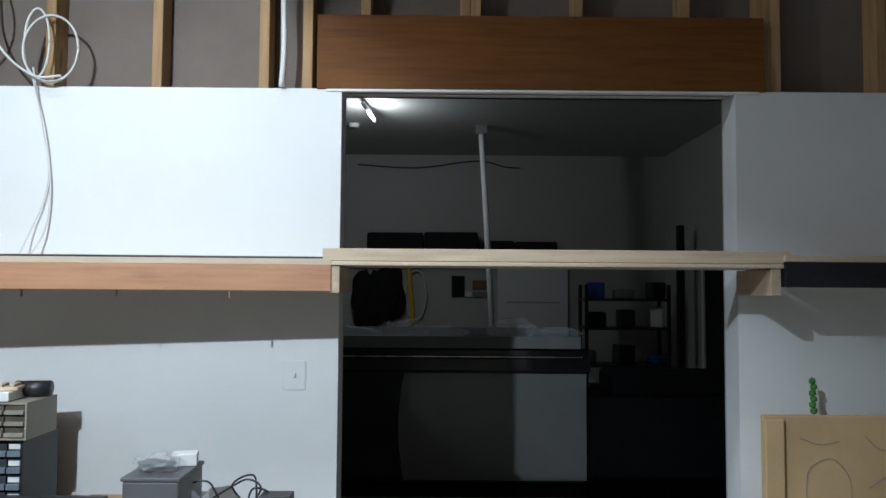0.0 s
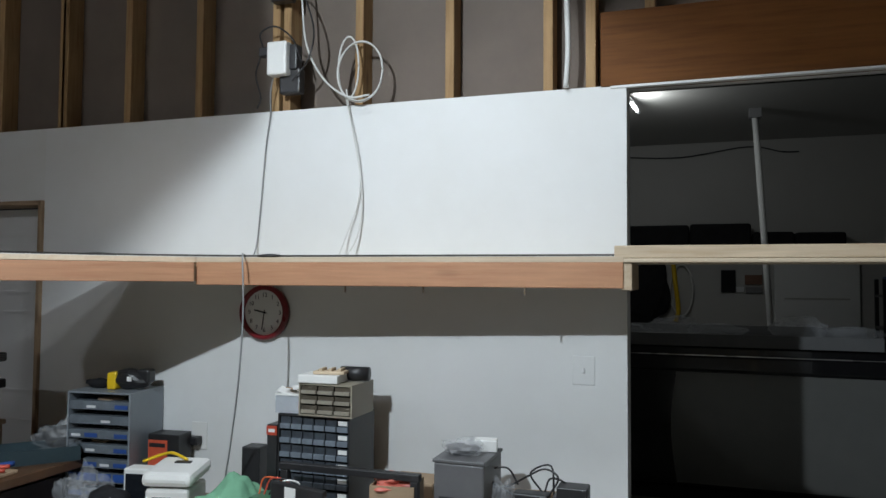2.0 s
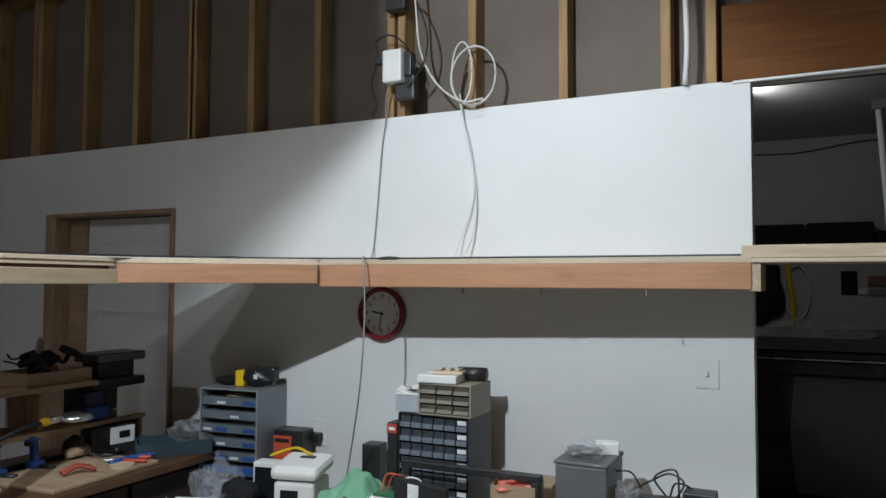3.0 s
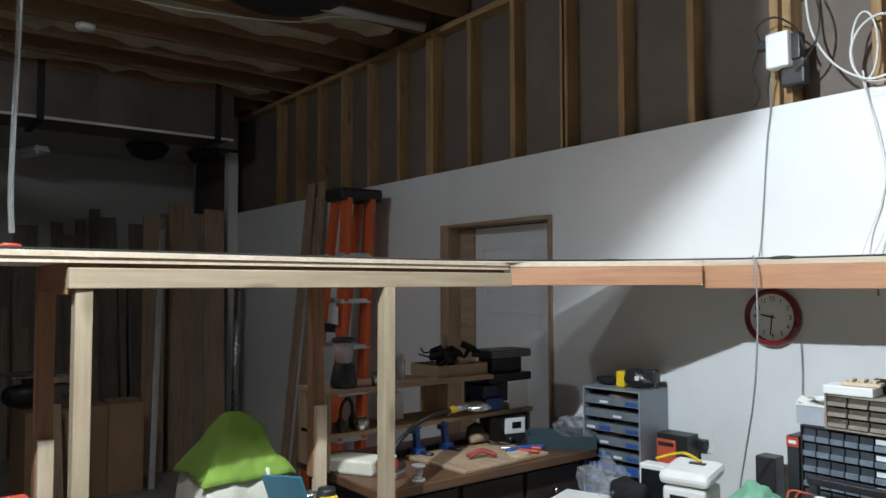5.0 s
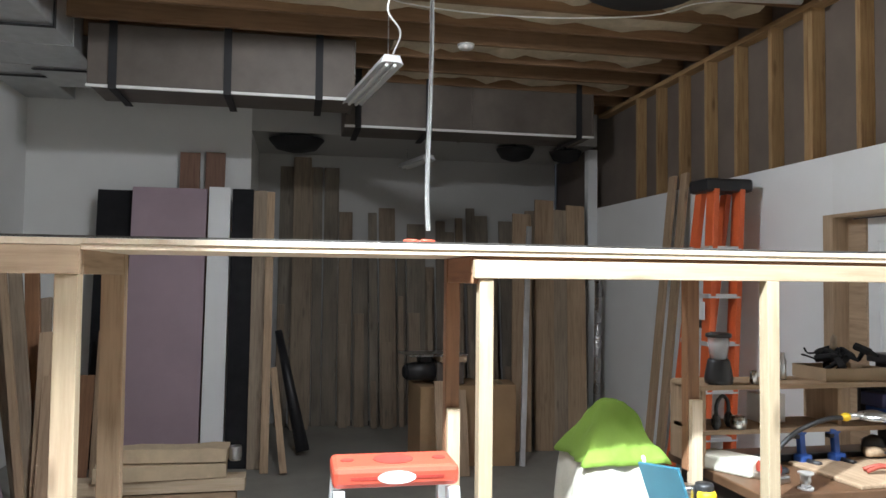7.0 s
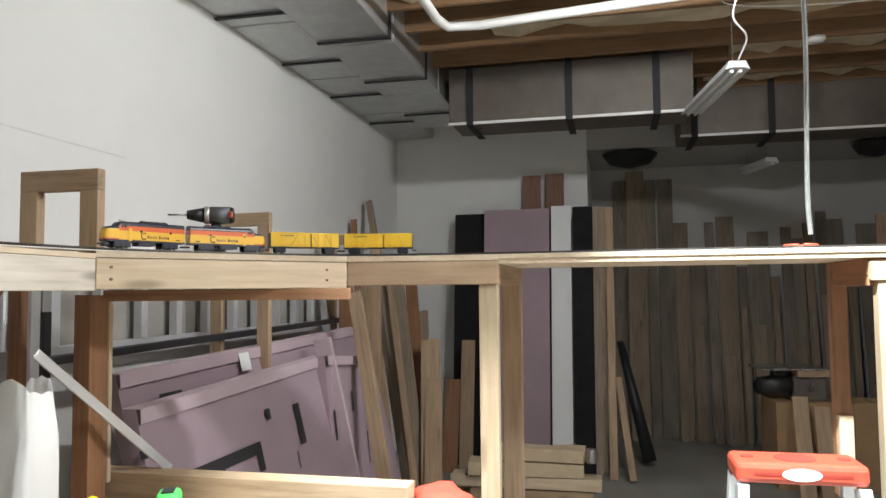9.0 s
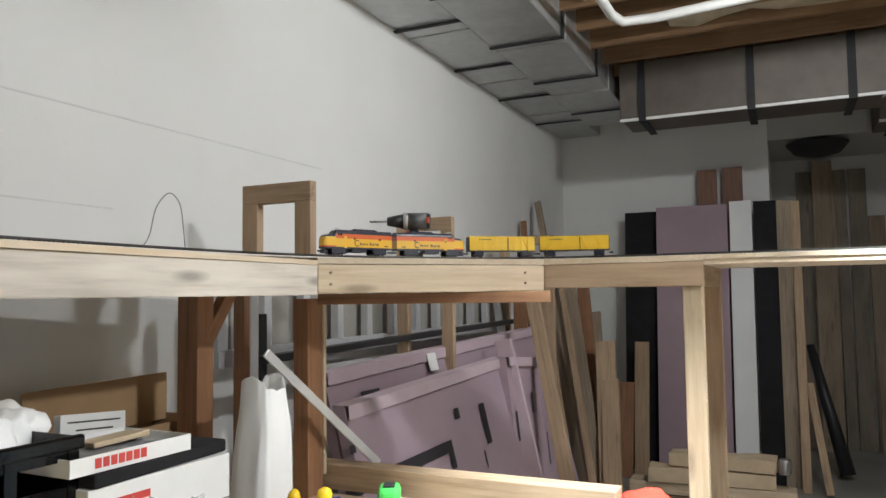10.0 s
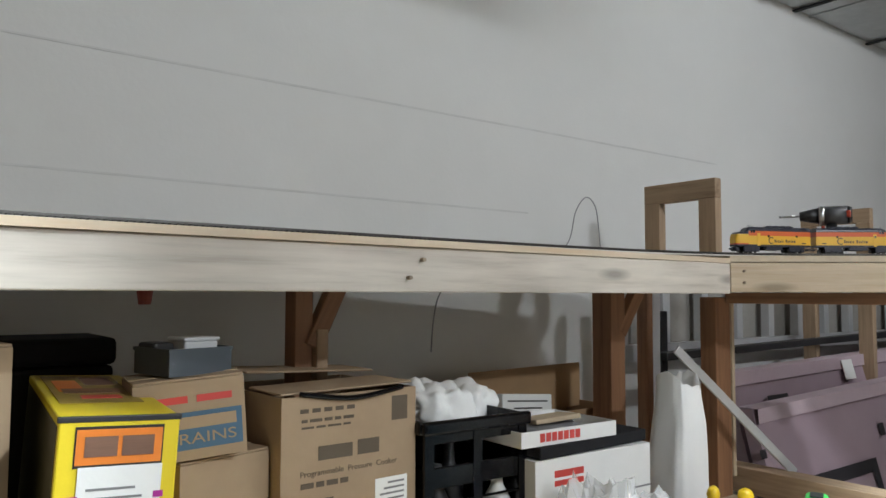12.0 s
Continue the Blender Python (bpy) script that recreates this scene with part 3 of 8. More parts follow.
solid("smoke_alarm", turned(bmesh.new(), [(0.05, -0.035), (0.062, -0.02), (0.065, 0.0)]), M_WHITE, (-5.93, 0.83, 3.44), 0, "round white smoke alarm under the joists", "alarm", smooth=True)
solid("ceiling_pipe", tube(bmesh.new(), [Vector(p) for p in ((1.4, -1.66, 3.36), (-3.2, -1.645, 3.36), (-4.70, -1.64, 3.36), (-4.86, -1.60, 3.36), (-4.88, -1.40, 3.36), (-4.70, 0.5, 3.40), (-4.5, 2.6, 3.40))], 0.03, 12), M_PIPE, label="white plastic pipe bending under the ceiling joists", category="pipe", smooth=True)
solid("hanging_strap", tube(bmesh.new(), smooth_path([(-2.96, 0.05, 3.44), (-2.965, 0.045, 3.0), (-2.955, 0.05, 2.5), (-2.96, 0.04, 2.0), (-2.96, 0.045, 1.84)]), 0.008, 6), plain("grey_webbing", (0.15, 0.15, 0.147), 0.8, vary=0.25, scale=30), label="grey strap hanging from the joists over the railway shelf", category="strap")
M_REDPL = plain("red_plastic", (0.50, 0.07, 0.04), 0.38, vary=0.1)
bm = bmesh.new()
for k in range(3):
    tube(bm, [Vector((0.045 * math.cos(a * math.pi / 10), 0.05 * math.sin(a * math.pi / 10), 0.006 + k * 0.009)) for a in range(20)], 0.005, 6)
solid("wire_coil", bm, M_REDPL, (-2.99, 0.02, ZT), 0, "small coil of red wire on the railway shelf", "wire", smooth=True)

# ---- storage at the far end ----
M_FOAM = plain("purple_foam_board", (0.36, 0.265, 0.305), 0.75, vary=0.1, scale=2.2, stains=(0.30, 0.225, 0.26))
M_FOAMEDGE = plain("purple_foam_edge", (0.50, 0.39, 0.43), 0.8, vary=0.08)
M_INK = plain("black_ink", (0.02, 0.018, 0.022), 0.6, vary=0.1)


def leaning_sheet(name, y, wide, z, foot, head, thick, mat_, label, category, group="", turn=0.0):
    """A sheet or plank that stands on the floor at x = foot and leans back to x = head."""
    L = math.hypot(head - foot, z)
    return board(name, (foot, y, 0.0), (head, y, z), wide, thick, mat_, None, label, 0.003, turn, category=category, group=group)


leaning_sheet("black_sheet", -2.0, 0.34, 2.45, -7.45, -7.70, 0.02, M_BLACKMAT, "tall black sheet leaning on the end wall", "panel")
leaning_sheet("foam_sheet", -1.53, 0.64, 2.47, -7.32, -7.60, 0.05, M_FOAM, "tall purple foam insulation sheet leaning on the end wall", "foam sheet")
leaning_sheet("white_sheet", -1.095, 0.19, 2.49, -7.28, -7.58, 0.03, M_PAINT, "narrow white board leaning beside purple foam", "panel")
leaning_sheet("black_sheet", -0.89, 0.19, 2.48, -7.30, -7.60, 0.03, M_BLACKMAT, "narrow black board leaning beside the alcove", "panel")
leaning_sheet("plank", -0.735, 0.12, 2.47, -7.25, -7.6, 0.03, M_OLDBOARD, "grey-brown plank leaning at the alcove corner", "plank", "leaning planks")
leaning_sheet("plank", -0.64, 0.07, 2.46, -7.1, -7.6, 0.035, M_TANBOARD, "pale narrow plank leaning at the alcove corner", "plank", "leaning planks")
for y, z in ((-1.40, 2.84), (-1.17, 2.85)):
    leaning_sheet("plank", y, 0.18, z, -7.66, -7.85, 0.04, M_REDBOARD, "tall dark red-brown plank on the end wall", "plank", "leaning planks")
leaning_sheet("plank", -1.98, 0.13, 1.2, -7.15, -7.35, 0.02, M_TANBOARD, "short tan offcut leaning on a black sheet", "plank", "leaning planks")
leaning_sheet("plank", -2.12, 0.14, 0.83, -7.1, -7.3, 0.02, M_BROWN, "short brown offcut leaning on a black sheet", "plank", "leaning planks")
# slanting poles beside the alcove
board("pole", (-7.0, -0.475, 0.02), (-7.40, -0.585, 0.86), 0.06, 0.03, M_TANBOARD, label="tan pole slanting against the alcove corner", category="pole", group="leaning planks")
solid("wrapped_roll", rod(bmesh.new(), (-7.66, -0.31, 0.05), (-7.88, -0.56, 1.16), 0.065, 0.035), M_BLACK, label="black plastic wrapped roll leaning at the alcove", category="roll", smooth=True)
# boards in the corner of the block wall
for foot, head, w, mm in (((-5.50, -2.17, 0), (-6.38, -2.67, 1.76), 0.115, M_TANBOARD), ((-5.50, -1.97, 0), (-6.75, -2.78, 2.50), 0.06, M_OLDBOARD), ((-5.42, -1.955, 0), (-6.30, -2.45, 1.78), 0.05, M_TANBOARD),
                          ((-5.52, -1.94, 0), (-6.42, -2.41, 1.80), 0.09, M_OLDBOARD), ((-5.66, -1.97, 0), (-6.55, -2.33, 1.80), 0.10, M_BROWN), ((-5.58, -1.945, 0), (-6.46, -2.20, 1.50), 0.09, M_OLDBOARD),
                          ((-5.46, -1.885, 0), (-6.10, -2.045, 1.28), 0.15, M_TANBOARD), ((-5.40, -1.86, 0), (-5.95, -1.98, 1.00), 0.13, M_TANBOARD), ((-6.4, -2.3, 0), (-7.0, -2.8, 1.95), 0.12, M_OLDBOARD)):
    board("plank", foot, head, w, 0.03, mm, label="rough plank leaning in the corner by the block wall", category="plank", group="corner planks")
board("plank", (-6.3, -2.64, 0), (-6.4, -2.80, 2.3), 0.05, 0.03, M_BROWN, label="short brown stick standing by the wall", category="plank", group="corner planks")
board("metal_channel", (-5.2, -2.35, 0), (-5.6, -2.78, 1.75), 0.06, 0.03, M_DUCT, label="galvanised channel leaning on the block wall", category="channel", group="")
# planks crowded against the alcove's back wall
rnd = random.Random(7)
y = -0.62
k = 0
while y < 2.55:
    w = rnd.uniform(0.09, 0.22)
    z = rnd.choice((1.85, 2.05, 2.2, 2.35, 2.45, 2.55)) + rnd.uniform(-0.08, 0.08)
    if y < 0.05:
        z = 2.95 if y < -0.1 else 2.8
    head = WF - 1.33
    foot = head + rnd.uniform(0.18, 0.42)
    mm = (M_GREYBOARD, M_GREYBOARD, M_OLDBOARD)[k % 3]
    board("plank", (foot, y + w / 2, 0), (head + 0.02, y + w / 2 + rnd.uniform(-0.03, 0.03), z), w, 0.03, mm, label="rough grey plank leaning on the alcove wall", category="plank", group="alcove planks")
    if rnd.random() < 0.55:
        z2 = rnd.uniform(0.9, 1.7)
        board("plank", (foot + 0.09, y + w * 0.4, 0), (head + 0.16, y + w * 0.4, z2), w * 0.6, 0.025, M_OLDBOARD, label="short tan plank leaning in front of others", category="plank", group="alcove planks")
    y += w + rnd.uniform(0.0, 0.02)
    k += 1
board("plank", (-8.9, -0.35, 0), (-9.2, -0.35, 3.05), 0.2, 0.04, M_OLDBOARD, label="tall dark plank in the alcove", category="plank", group="alcove planks")
# wide boards by the corner at the wallboard wall
for y0, z, mm in ((1.78, 2.35, M_TANBOARD), (2.02, 2.5, M_TANBOARD), (2.2, 2.4, M_OLDBOARD), (2.36, 2.45, M_TANBOARD)):
    board("plank", (-7.55, y0, 0), (-7.92, y0 + 0.1, z), 0.2, 0.03, mm, label="wide tan plank leaning at the end of the room", category="plank", group="end planks")
board("metal_channel", (-7.0, 1.62, 0), (-7.6, 1.86, 2.2), 0.05, 0.03, M_DUCT, label="bright metal channel leaning by planks", category="channel")
solid("downpipe", rod(bmesh.new(), (-7.62, 2.58, 0.0), (-7.62, 2.60, 1.75), 0.035), M_METAL, label="shiny metal pipe standing in the room corner", category="pipe", smooth=True)
for x, mm in ((-6.05, M_TANBOARD), (-6.25, M_TANBOARD)):
    board("plank", (x + 0.1, 2.38, 0), (x, 2.69, 2.55), 0.10, 0.03, mm, roll=90, label="tan plank leaning on the white wallboard wall", category="plank", group="end planks")

# cardboard boxes with a chop saw on top
def carton(name, at, turn, sx, sy, sz, mat_, label, open_top=False, group="", tape=True, category="box"):
    """A cardboard box with wall thickness, flaps and a strip of tape."""
    c = thing(name, at, turn, label, category, group)
    t = 0.005
    part("carton", tub(-sx / 2, sx / 2, -sy / 2, sy / 2, 0, sz, t), mat_, c)
    if not open_top:
        for q in ((-sy / 2 + 0.001, -0.002), (0.002, sy / 2 - 0.001)):
            part("flap", B(-sx / 2 + 0.001, sx / 2 - 0.001, q[0], q[1], sz + 0.0005, sz + 0.005, 0.001), mat_, c)
        if tape:
            part("tape", B(-sx / 2 - 0.001, sx / 2 + 0.001, -0.025, 0.025, sz + 0.005, sz + 0.0062), M_TAPE, c)
    return c


M_TAPE = plain("packing_tape", (0.45, 0.34, 0.21), 0.22, vary=0.1)
M_CARDDARK = plain("dark_cardboard", (0.36, 0.225, 0.12), 0.85, vary=0.15, scale=4, stains=(0.28, 0.17, 0.09))
carton("tall_carton", (-7.32, 0.99, 0), 4, 0.5, 0.62, 0.71, M_CARDDARK, "tall brown cardboard carton standing on the floor")
carton("tall_carton", (-7.22, 1.45, 0), -6, 0.35, 0.27, 0.72, M_CARDDARK, "brown cardboard carton beside another one")
saw = thing("bench_saw", (-7.28, 0.86, 0.7175), 8, "dark bench saw with a steel table on a cardboard carton", "saw")
part("saw_table", B(-0.2, 0.2, -0.29, 0.26, 0.262, 0.278, 0.004), M_METAL, saw, "bright steel table plate")
part("table_board", B(-0.19, 0.19, 0.0, 0.25, 0.205, 0.261, 0.004), M_TANBOARD, saw)
part("saw_body", B(-0.15, 0.15, -0.02, 0.24, 0, 0.204, 0.012), M_DULL, saw)
part("saw_motor", rod(bmesh.new(), (0.02, -0.27, 0.115), (0.02, -0.02, 0.125), 0.075, 0.1, sides=20), M_BLACK, saw, smooth=True)
part("motor_cap", rod(bmesh.new(), (0.02, -0.30, 0.115), (0.02, -0.27, 0.115), 0.05, 0.075, sides=20), M_BLACKMAT, saw, smooth=True)
part("trunnion", B(-0.04, 0.08, -0.16, -0.04, 0.2, 0.26, 0.01), M_BLACK, saw)
part("crank", tube(bmesh.new(), smooth_path([(0.15, 0.1, 0.1), (0.19, 0.1, 0.1), (0.2, 0.1, 0.15), (0.24, 0.1, 0.15)]), 0.009), M_METAL, saw, smooth=True)
for y, z in ((0.86, 0.78), (1.02, 0.70)):
    board("plank", (-6.75, y, 0), (-6.95, y, z), 0.12, 0.025, M_TANBOARD, label="short pale plank leaning on a carton", category="plank", group="end planks")

# pile of timber and wrapped parcels on the floor
rnd = random.Random(3)
for k, (y0, y1, z, w) in enumerate(((-1.75, -0.72, 0.05, 0.16), (-1.7, -0.78, 0.14, 0.14), (-1.85, -0.72, 0.235, 0.18), (-1.62, -0.86, 0.05, 0.14), (-1.9, -1.0, 0.14, 0.12))):
    x = -6.0 - (0.17 if k > 2 else 0.0)
    board("timber", (x, y0, z), (x + rnd.uniform(-0.03, 0.03), y1, z), w, 0.085, M_TANBOARD if k % 2 else M_PALE, label="short timber offcut stacked on the floor", category="timber", group="timber pile")


def parcel(at, turn, sx, sy, sz, seed, mat_, label, group=""):
    bm = bmesh.new()
    box(bm, -sx / 2, sx / 2, -sy / 2, sy / 2, 0, sz)
    bmesh.ops.subdivide_edges(bm, edges=bm.edges, cuts=5, use_grid_fill=True)
    for v in bm.verts:
        d = noise.noise_vector(v.co * 9 + Vector((seed, 0, 0))) * 0.012
        v.co += Vector((d.x, d.y, d.z if v.co.z > 0.01 else 0))
    return solid("paper_parcel", bm, mat_, at, turn, label, "parcel", group)


M_KRAFT = plain("crumpled_brown_paper", (0.55, 0.43, 0.29), 0.75, vary=0.15, scale=9, fine=0.5, fine_scale=18)
parcel((-6.0, -1.28, 0.285), 4, 0.2, 0.86, 0.1, 1.0, M_KRAFT, "parcel wrapped in crumpled brown paper on the timber pile", "parcels")
parcel((-6.03, -1.2, 0.395), -3, 0.19, 0.72, 0.09, 5.0, M_KRAFT, "parcel wrapped in crumpled brown paper on another", "parcels")
solid("shiny_can", turned(bmesh.new(), [(0.04, 0), (0.042, 0.01), (0.042, 0.09), (0.038, 0.1)]), M_METAL, (-5.98, -0.79, 0.39), 0, "small shiny can at the end of the parcels", "can", smooth=True)

# step ladder with a red cap, near the shelf
M_ALU = plain("aluminium", (0.66, 0.67, 0.68), 0.4, 0.45, vary=0.12)
steps = thing("aluminium_step_ladder", (-2.55, -0.115, 0), 0, "aluminium step ladder with a red plastic top", "step ladder")
bm = B(-0.085, 0.085, -0.167, 0.167, 1.135, 1.19, 0.014)
part("top_cap", bm, M_REDPL, steps, "red plastic ladder top")
# Darker red, laid on the cap as the shade inside holes, recess and slot.
M_HOLE_SHADE = plain("painted_recess_shade", (0.33, 0.03, 0.02), 0.6)
for y in (-0.125, 0.125):
    part("cap_hole", rod(bmesh.new(), (0.0, y, 1.187), (0.0, y, 1.1925), 0.018), M_HOLE_SHADE, steps)
part("cap_tray", rod(bmesh.new(), (0.0, 0.0, 1.187), (0.0, 0.0, 1.192), 0.055), M_HOLE_SHADE, steps)
bm = bmesh.new()
bmesh.ops.create_circle(bm, cap_ends=True, segments=28, radius=0.05)
for v in bm.verts:
    v.co = Vector((0.0868, v.co.x, 1.163 + v.co.y * 0.34))
part("cap_badge", bm, M_WHITE, steps, "white oval badge, unreadable")
part("cap_slot", B(0.0845, 0.0862, -0.12, 0.125, 1.158, 1.166), M_HOLE_SHADE, steps)
for y in (-0.15, 0.15):
    board("front_rail", (0.07, y, 1.13), (0.30, y * 1.35, 0.0), 0.03, 0.06, M_ALU, steps)
    board("rear_rail", (-0.07, y, 1.13), (-0.35, y * 1.3, 0.0), 0.03, 0.04, M_ALU, steps)
for z in (0.25, 0.5, 0.75, 0.98):
    x = 0.07 + 0.23 * (1.13 - z) / 1.13
    board("step", (x, -0.17 - 0.05 * (1.13 - z), z), (x, 0.17 + 0.05 * (1.13 - z), z), 0.08, 0.022, M_ALU, steps)

# orange ladder against the wall
M_ORANGE = plain("orange_fibreglass", (0.70, 0.13, 0.04), 0.42, vary=0.1)
lad = thing("orange_step_ladder", (-5.14, 2.40, 0), 0, "orange fibreglass step ladder with a black cap standing by the wall", "step ladder")
part("ladder_cap", B(-0.13, 0.12, -0.12, 0.22, 2.28, 2.37, 0.02), M_BLACK, lad, "black plastic ladder cap")
for y in (-0.05, 0.14):
    board("front_rail", (0.07, y, 2.30), (-0.03, y - 0.04, 0), 0.04, 0.10, M_ORANGE, lad)
    board("rear_rail", (-0.08, y, 2.30), (-0.50, y - 0.05, 0), 0.04, 0.08, M_ORANGE, lad)
for k in range(6):
    z = 0.3 + 0.32 * k
    x = -0.03 + 0.10 * z / 2.3
    board("step", (x + 0.0, -0.1, z), (x + 0.0, 0.14, z), 0.1, 0.03, M_ALU, lad)
    x = -0.50 + 0.42 * z / 2.3
    board("brace", (x, -0.1, z), (x, 0.14, z), 0.03, 0.03, M_ALU, lad)
part("caution_label", B(0.0, 0.07, -0.119, -0.114, 1.42, 1.54), M_WHITE, lad, "white label with unreadable print")
part("ladder_bracket", B(-0.26, 0.07, -0.085, -0.07, 1.36, 1.42), M_BLACK, lad)


# ---- the model railway ----
M_RAIL = plain("dark_rail", (0.10, 0.095, 0.09), 0.35, 0.8, vary=0.2)
M_TIE = plain("black_track_base", (0.03, 0.028, 0.026), 0.7, vary=0.3)
M_CORK = plain("white_foam_roadbed", (0.62, 0.58, 0.54), 0.8, vary=0.12, scale=8)
M_YEL = plain("yellow_train_paint", (0.80, 0.45, 0.04), 0.35, vary=0.05)
M_STOCK = plain("yellow_car_paint", (0.84, 0.54, 0.05), 0.45, vary=0.08)
M_VERM = plain("orange_red_train_paint", (0.68, 0.12, 0.03), 0.35, vary=0.05)
M_NAVY = plain("dark_blue_train_paint", (0.018, 0.02, 0.035), 0.35, vary=0.1)
M_TGREEN = plain("dark_green_car_end", (0.03, 0.05, 0.045), 0.5, vary=0.1)
M_GLASS = plain("dark_train_window", (0.012, 0.014, 0.018), 0.12)
CORNERS = [(1.0, 2.52), (-0.6, 2.51), (-1.4, 2.47), (-2.0, 2.43), (-2.45, 2.22), (-2.78, 1.86), (-2.90, 1.45), (-2.86, 0.9), (-2.80, 0.2), (-2.79, -0.6),
           (-2.79, -1.1), (-2.72, -1.5), (-2.46, -1.80), (-2.09, -2.00), (-1.6, -2.03), (-0.9, -2.02), (0.2, -1.99), (1.5, -1.96)]
FALL = [0.0] * 13 + [-0.001, -0.006] + [-0.008] * 3
path = smooth_path([(x, y, z) for (x, y), z in zip(CORNERS, FALL)], 10)
track = thing("railway_track", (-2.8, 0.1, ZT), 0, "dark model railway track on thin pale roadbed along the shelf", "track")
toff = Vector((-2.8, 0.1, ZT))


def strip(bm, line, half, z0, z1, shift=0.0):
    """A ribbon of rectangular section along a flat line."""
    loops = []
    for k, p in enumerate(line):
        way = (line[min(k + 1, len(line) - 1)] - line[max(k - 1, 0)]).normalized()
        side = Vector((-way.y, way.x, 0))
        c = p + side * shift
        loops.append([bm.verts.new(c + side * a + Vector((0, 0, z))) for a, z in ((-half, z0), (half, z0), (half, z1), (-half, z1))])
    for p, q in zip(loops, loops[1:]):
        for j in range(4):
            bm.faces.new((p[j], p[(j + 1) % 4], q[(j + 1) % 4], q[j]))
    bm.faces.new(loops[0][::-1])
    bm.faces.new(loops[-1])
    return bm


def tpath(z=0.0):
    """The track's centre line."""
    return [Vector((p.x, p.y, p.z + z)) - Vector((toff.x, toff.y, 0)) for p in path]


tp = tpath()
part("roadbed", strip(bmesh.new(), tp, 0.030, 0.0005, 0.004), M_CORK, track, "thin pale roadbed strip")
for s in (-0.0115, 0.0115):
    part("rail", strip(bmesh.new(), tp, 0.0012, 0.0075, 0.0120, s), M_RAIL, track)
# sleepers: one mesh, too fine to pick apart
bm = bmesh.new()
for a, b in zip(tp, tp[1:]):
    n = max(1, round((b - a).length / 0.011))
    way = (b - a).normalized()
    side = Vector((-way.y, way.x, 0))
    for k in range(n):
        c = a + (b - a) * (k + 0.5) / n
        vs = [bm.verts.new(c + way * (u * 0.0026) + side * (v * 0.019) + Vector((0, 0, z))) for z in (0.004, 0.0078) for u, v in ((-1, -1), (1, -1), (1, 1), (-1, 1))]
        for f in ((0, 3, 2, 1), (4, 5, 6, 7), (0, 1, 5, 4), (1, 2, 6, 5), (2, 3, 7, 6), (3, 0, 4, 7)):
            bm.faces.new([vs[i] for i in f])
part("track_base", bm, M_TIE, track)["kind"] = "stuff"
RAILTOP = ZT + 0.012


ARC = [0.0]
for p_, q_ in zip(path, path[1:]):
    ARC.append(ARC[-1] + (q_ - p_).length)


def on_track(u):
    """The point of the track's centre line that lies u metres from its start."""
    k = max(j for j in range(len(ARC) - 1) if ARC[j] <= u)
    return path[k].lerp(path[k + 1], (u - ARC[k]) / (ARC[k + 1] - ARC[k]))


def along_track(u, pivot=0.08):
    """The pose of a car whose middle is at u and whose trucks follow the curve; own x points to the train's front."""
    a, b = on_track(u - pivot), on_track(u + pivot)
    c = (a + b) / 2
    return Matrix.Translation((c.x, c.y, RAILTOP + c.z)) @ pose(0, 0, 0, 0, 0, math.degrees(math.atan2(b.y - a.y, b.x - a.x)))


def wheelset(parent, xs, frame_len, cx):
    """A truck: side frames and wheels."""
    t = part("truck", B(cx - frame_len / 2, cx + frame_len / 2, -0.0205, -0.0150, 0.0025, 0.0215, 0.002), M_NAVY, parent)
    part("truck_side", B(cx - frame_len / 2, cx + frame_len / 2, 0.0150, 0.0205, 0.0025, 0.0215, 0.002), M_NAVY, t)
    part("bolster", B(cx - 0.012, cx + 0.012, -0.0135, 0.0135, 0.008, 0.016), M_NAVY, t)
    for x in xs:
        for y in (-0.0115, 0.0115):
            part("wheel", rod(bmesh.new(), (x, y - 0.0015, 0.0075), (x, y + 0.0015, 0.0075), 0.0075, sides=16), M_RAIL, t)
        for y in (-0.022, 0.022):
            part("axle_box", B(x - 0.004, x + 0.004, min(y, y * 0.92), max(y, y * 0.92), 0.0035, 0.0115), M_NAVY, t)


def hood(bm, prof_cab):
    """The streamlined body: sections along x, each a closed outline of (y, z)."""
    loops = []
    for x, half, top in prof_cab:
        r = min(0.010, half * 0.45)
        pts = []
        for sy in (1, -1):
            arc = [(half - r + r * math.cos(a), top - r + r * math.sin(a)) for a in [k * math.pi / 8 for k in range(5)]]
            side = [(half, 0.0175)] + arc
            pts += [(sy * y, z) for y, z in (side if sy == 1 else side[::-1])]
        loops.append([bm.verts.new((x, y, z)) for y, z in pts])
    n = len(loops[0])
    for p, q in zip(loops, loops[1:]):
        for j in range(n):
            bm.faces.new((p[j], p[(j + 1) % n], q[(j + 1) % n], q[j]))
    bm.faces.new(loops[0])
    bm.faces.new(loops[-1][::-1])
    return bm


def cut_block(bm, z0, z1, x0, x1):
    """Keeps what lies between two heights and two places along the body."""
    for co, no, up in (((0, 0, z0), (0, 0, 1), False), ((0, 0, z1), (0, 0, 1), True), ((x0, 0, 0), (1, 0, 0), False), ((x1, 0, 0), (1, 0, 0), True)):
        g = bm.verts[:] + bm.edges[:] + bm.faces[:]
        r = bmesh.ops.bisect_plane(bm, geom=g, plane_co=co, plane_no=no, clear_outer=up, clear_inner=not up)
        edges = [e for e in r["geom_cut"] if isinstance(e, bmesh.types.BMEdge)]
        if edges:
            bmesh.ops.contextual_create(bm, geom=edges)
    return bm


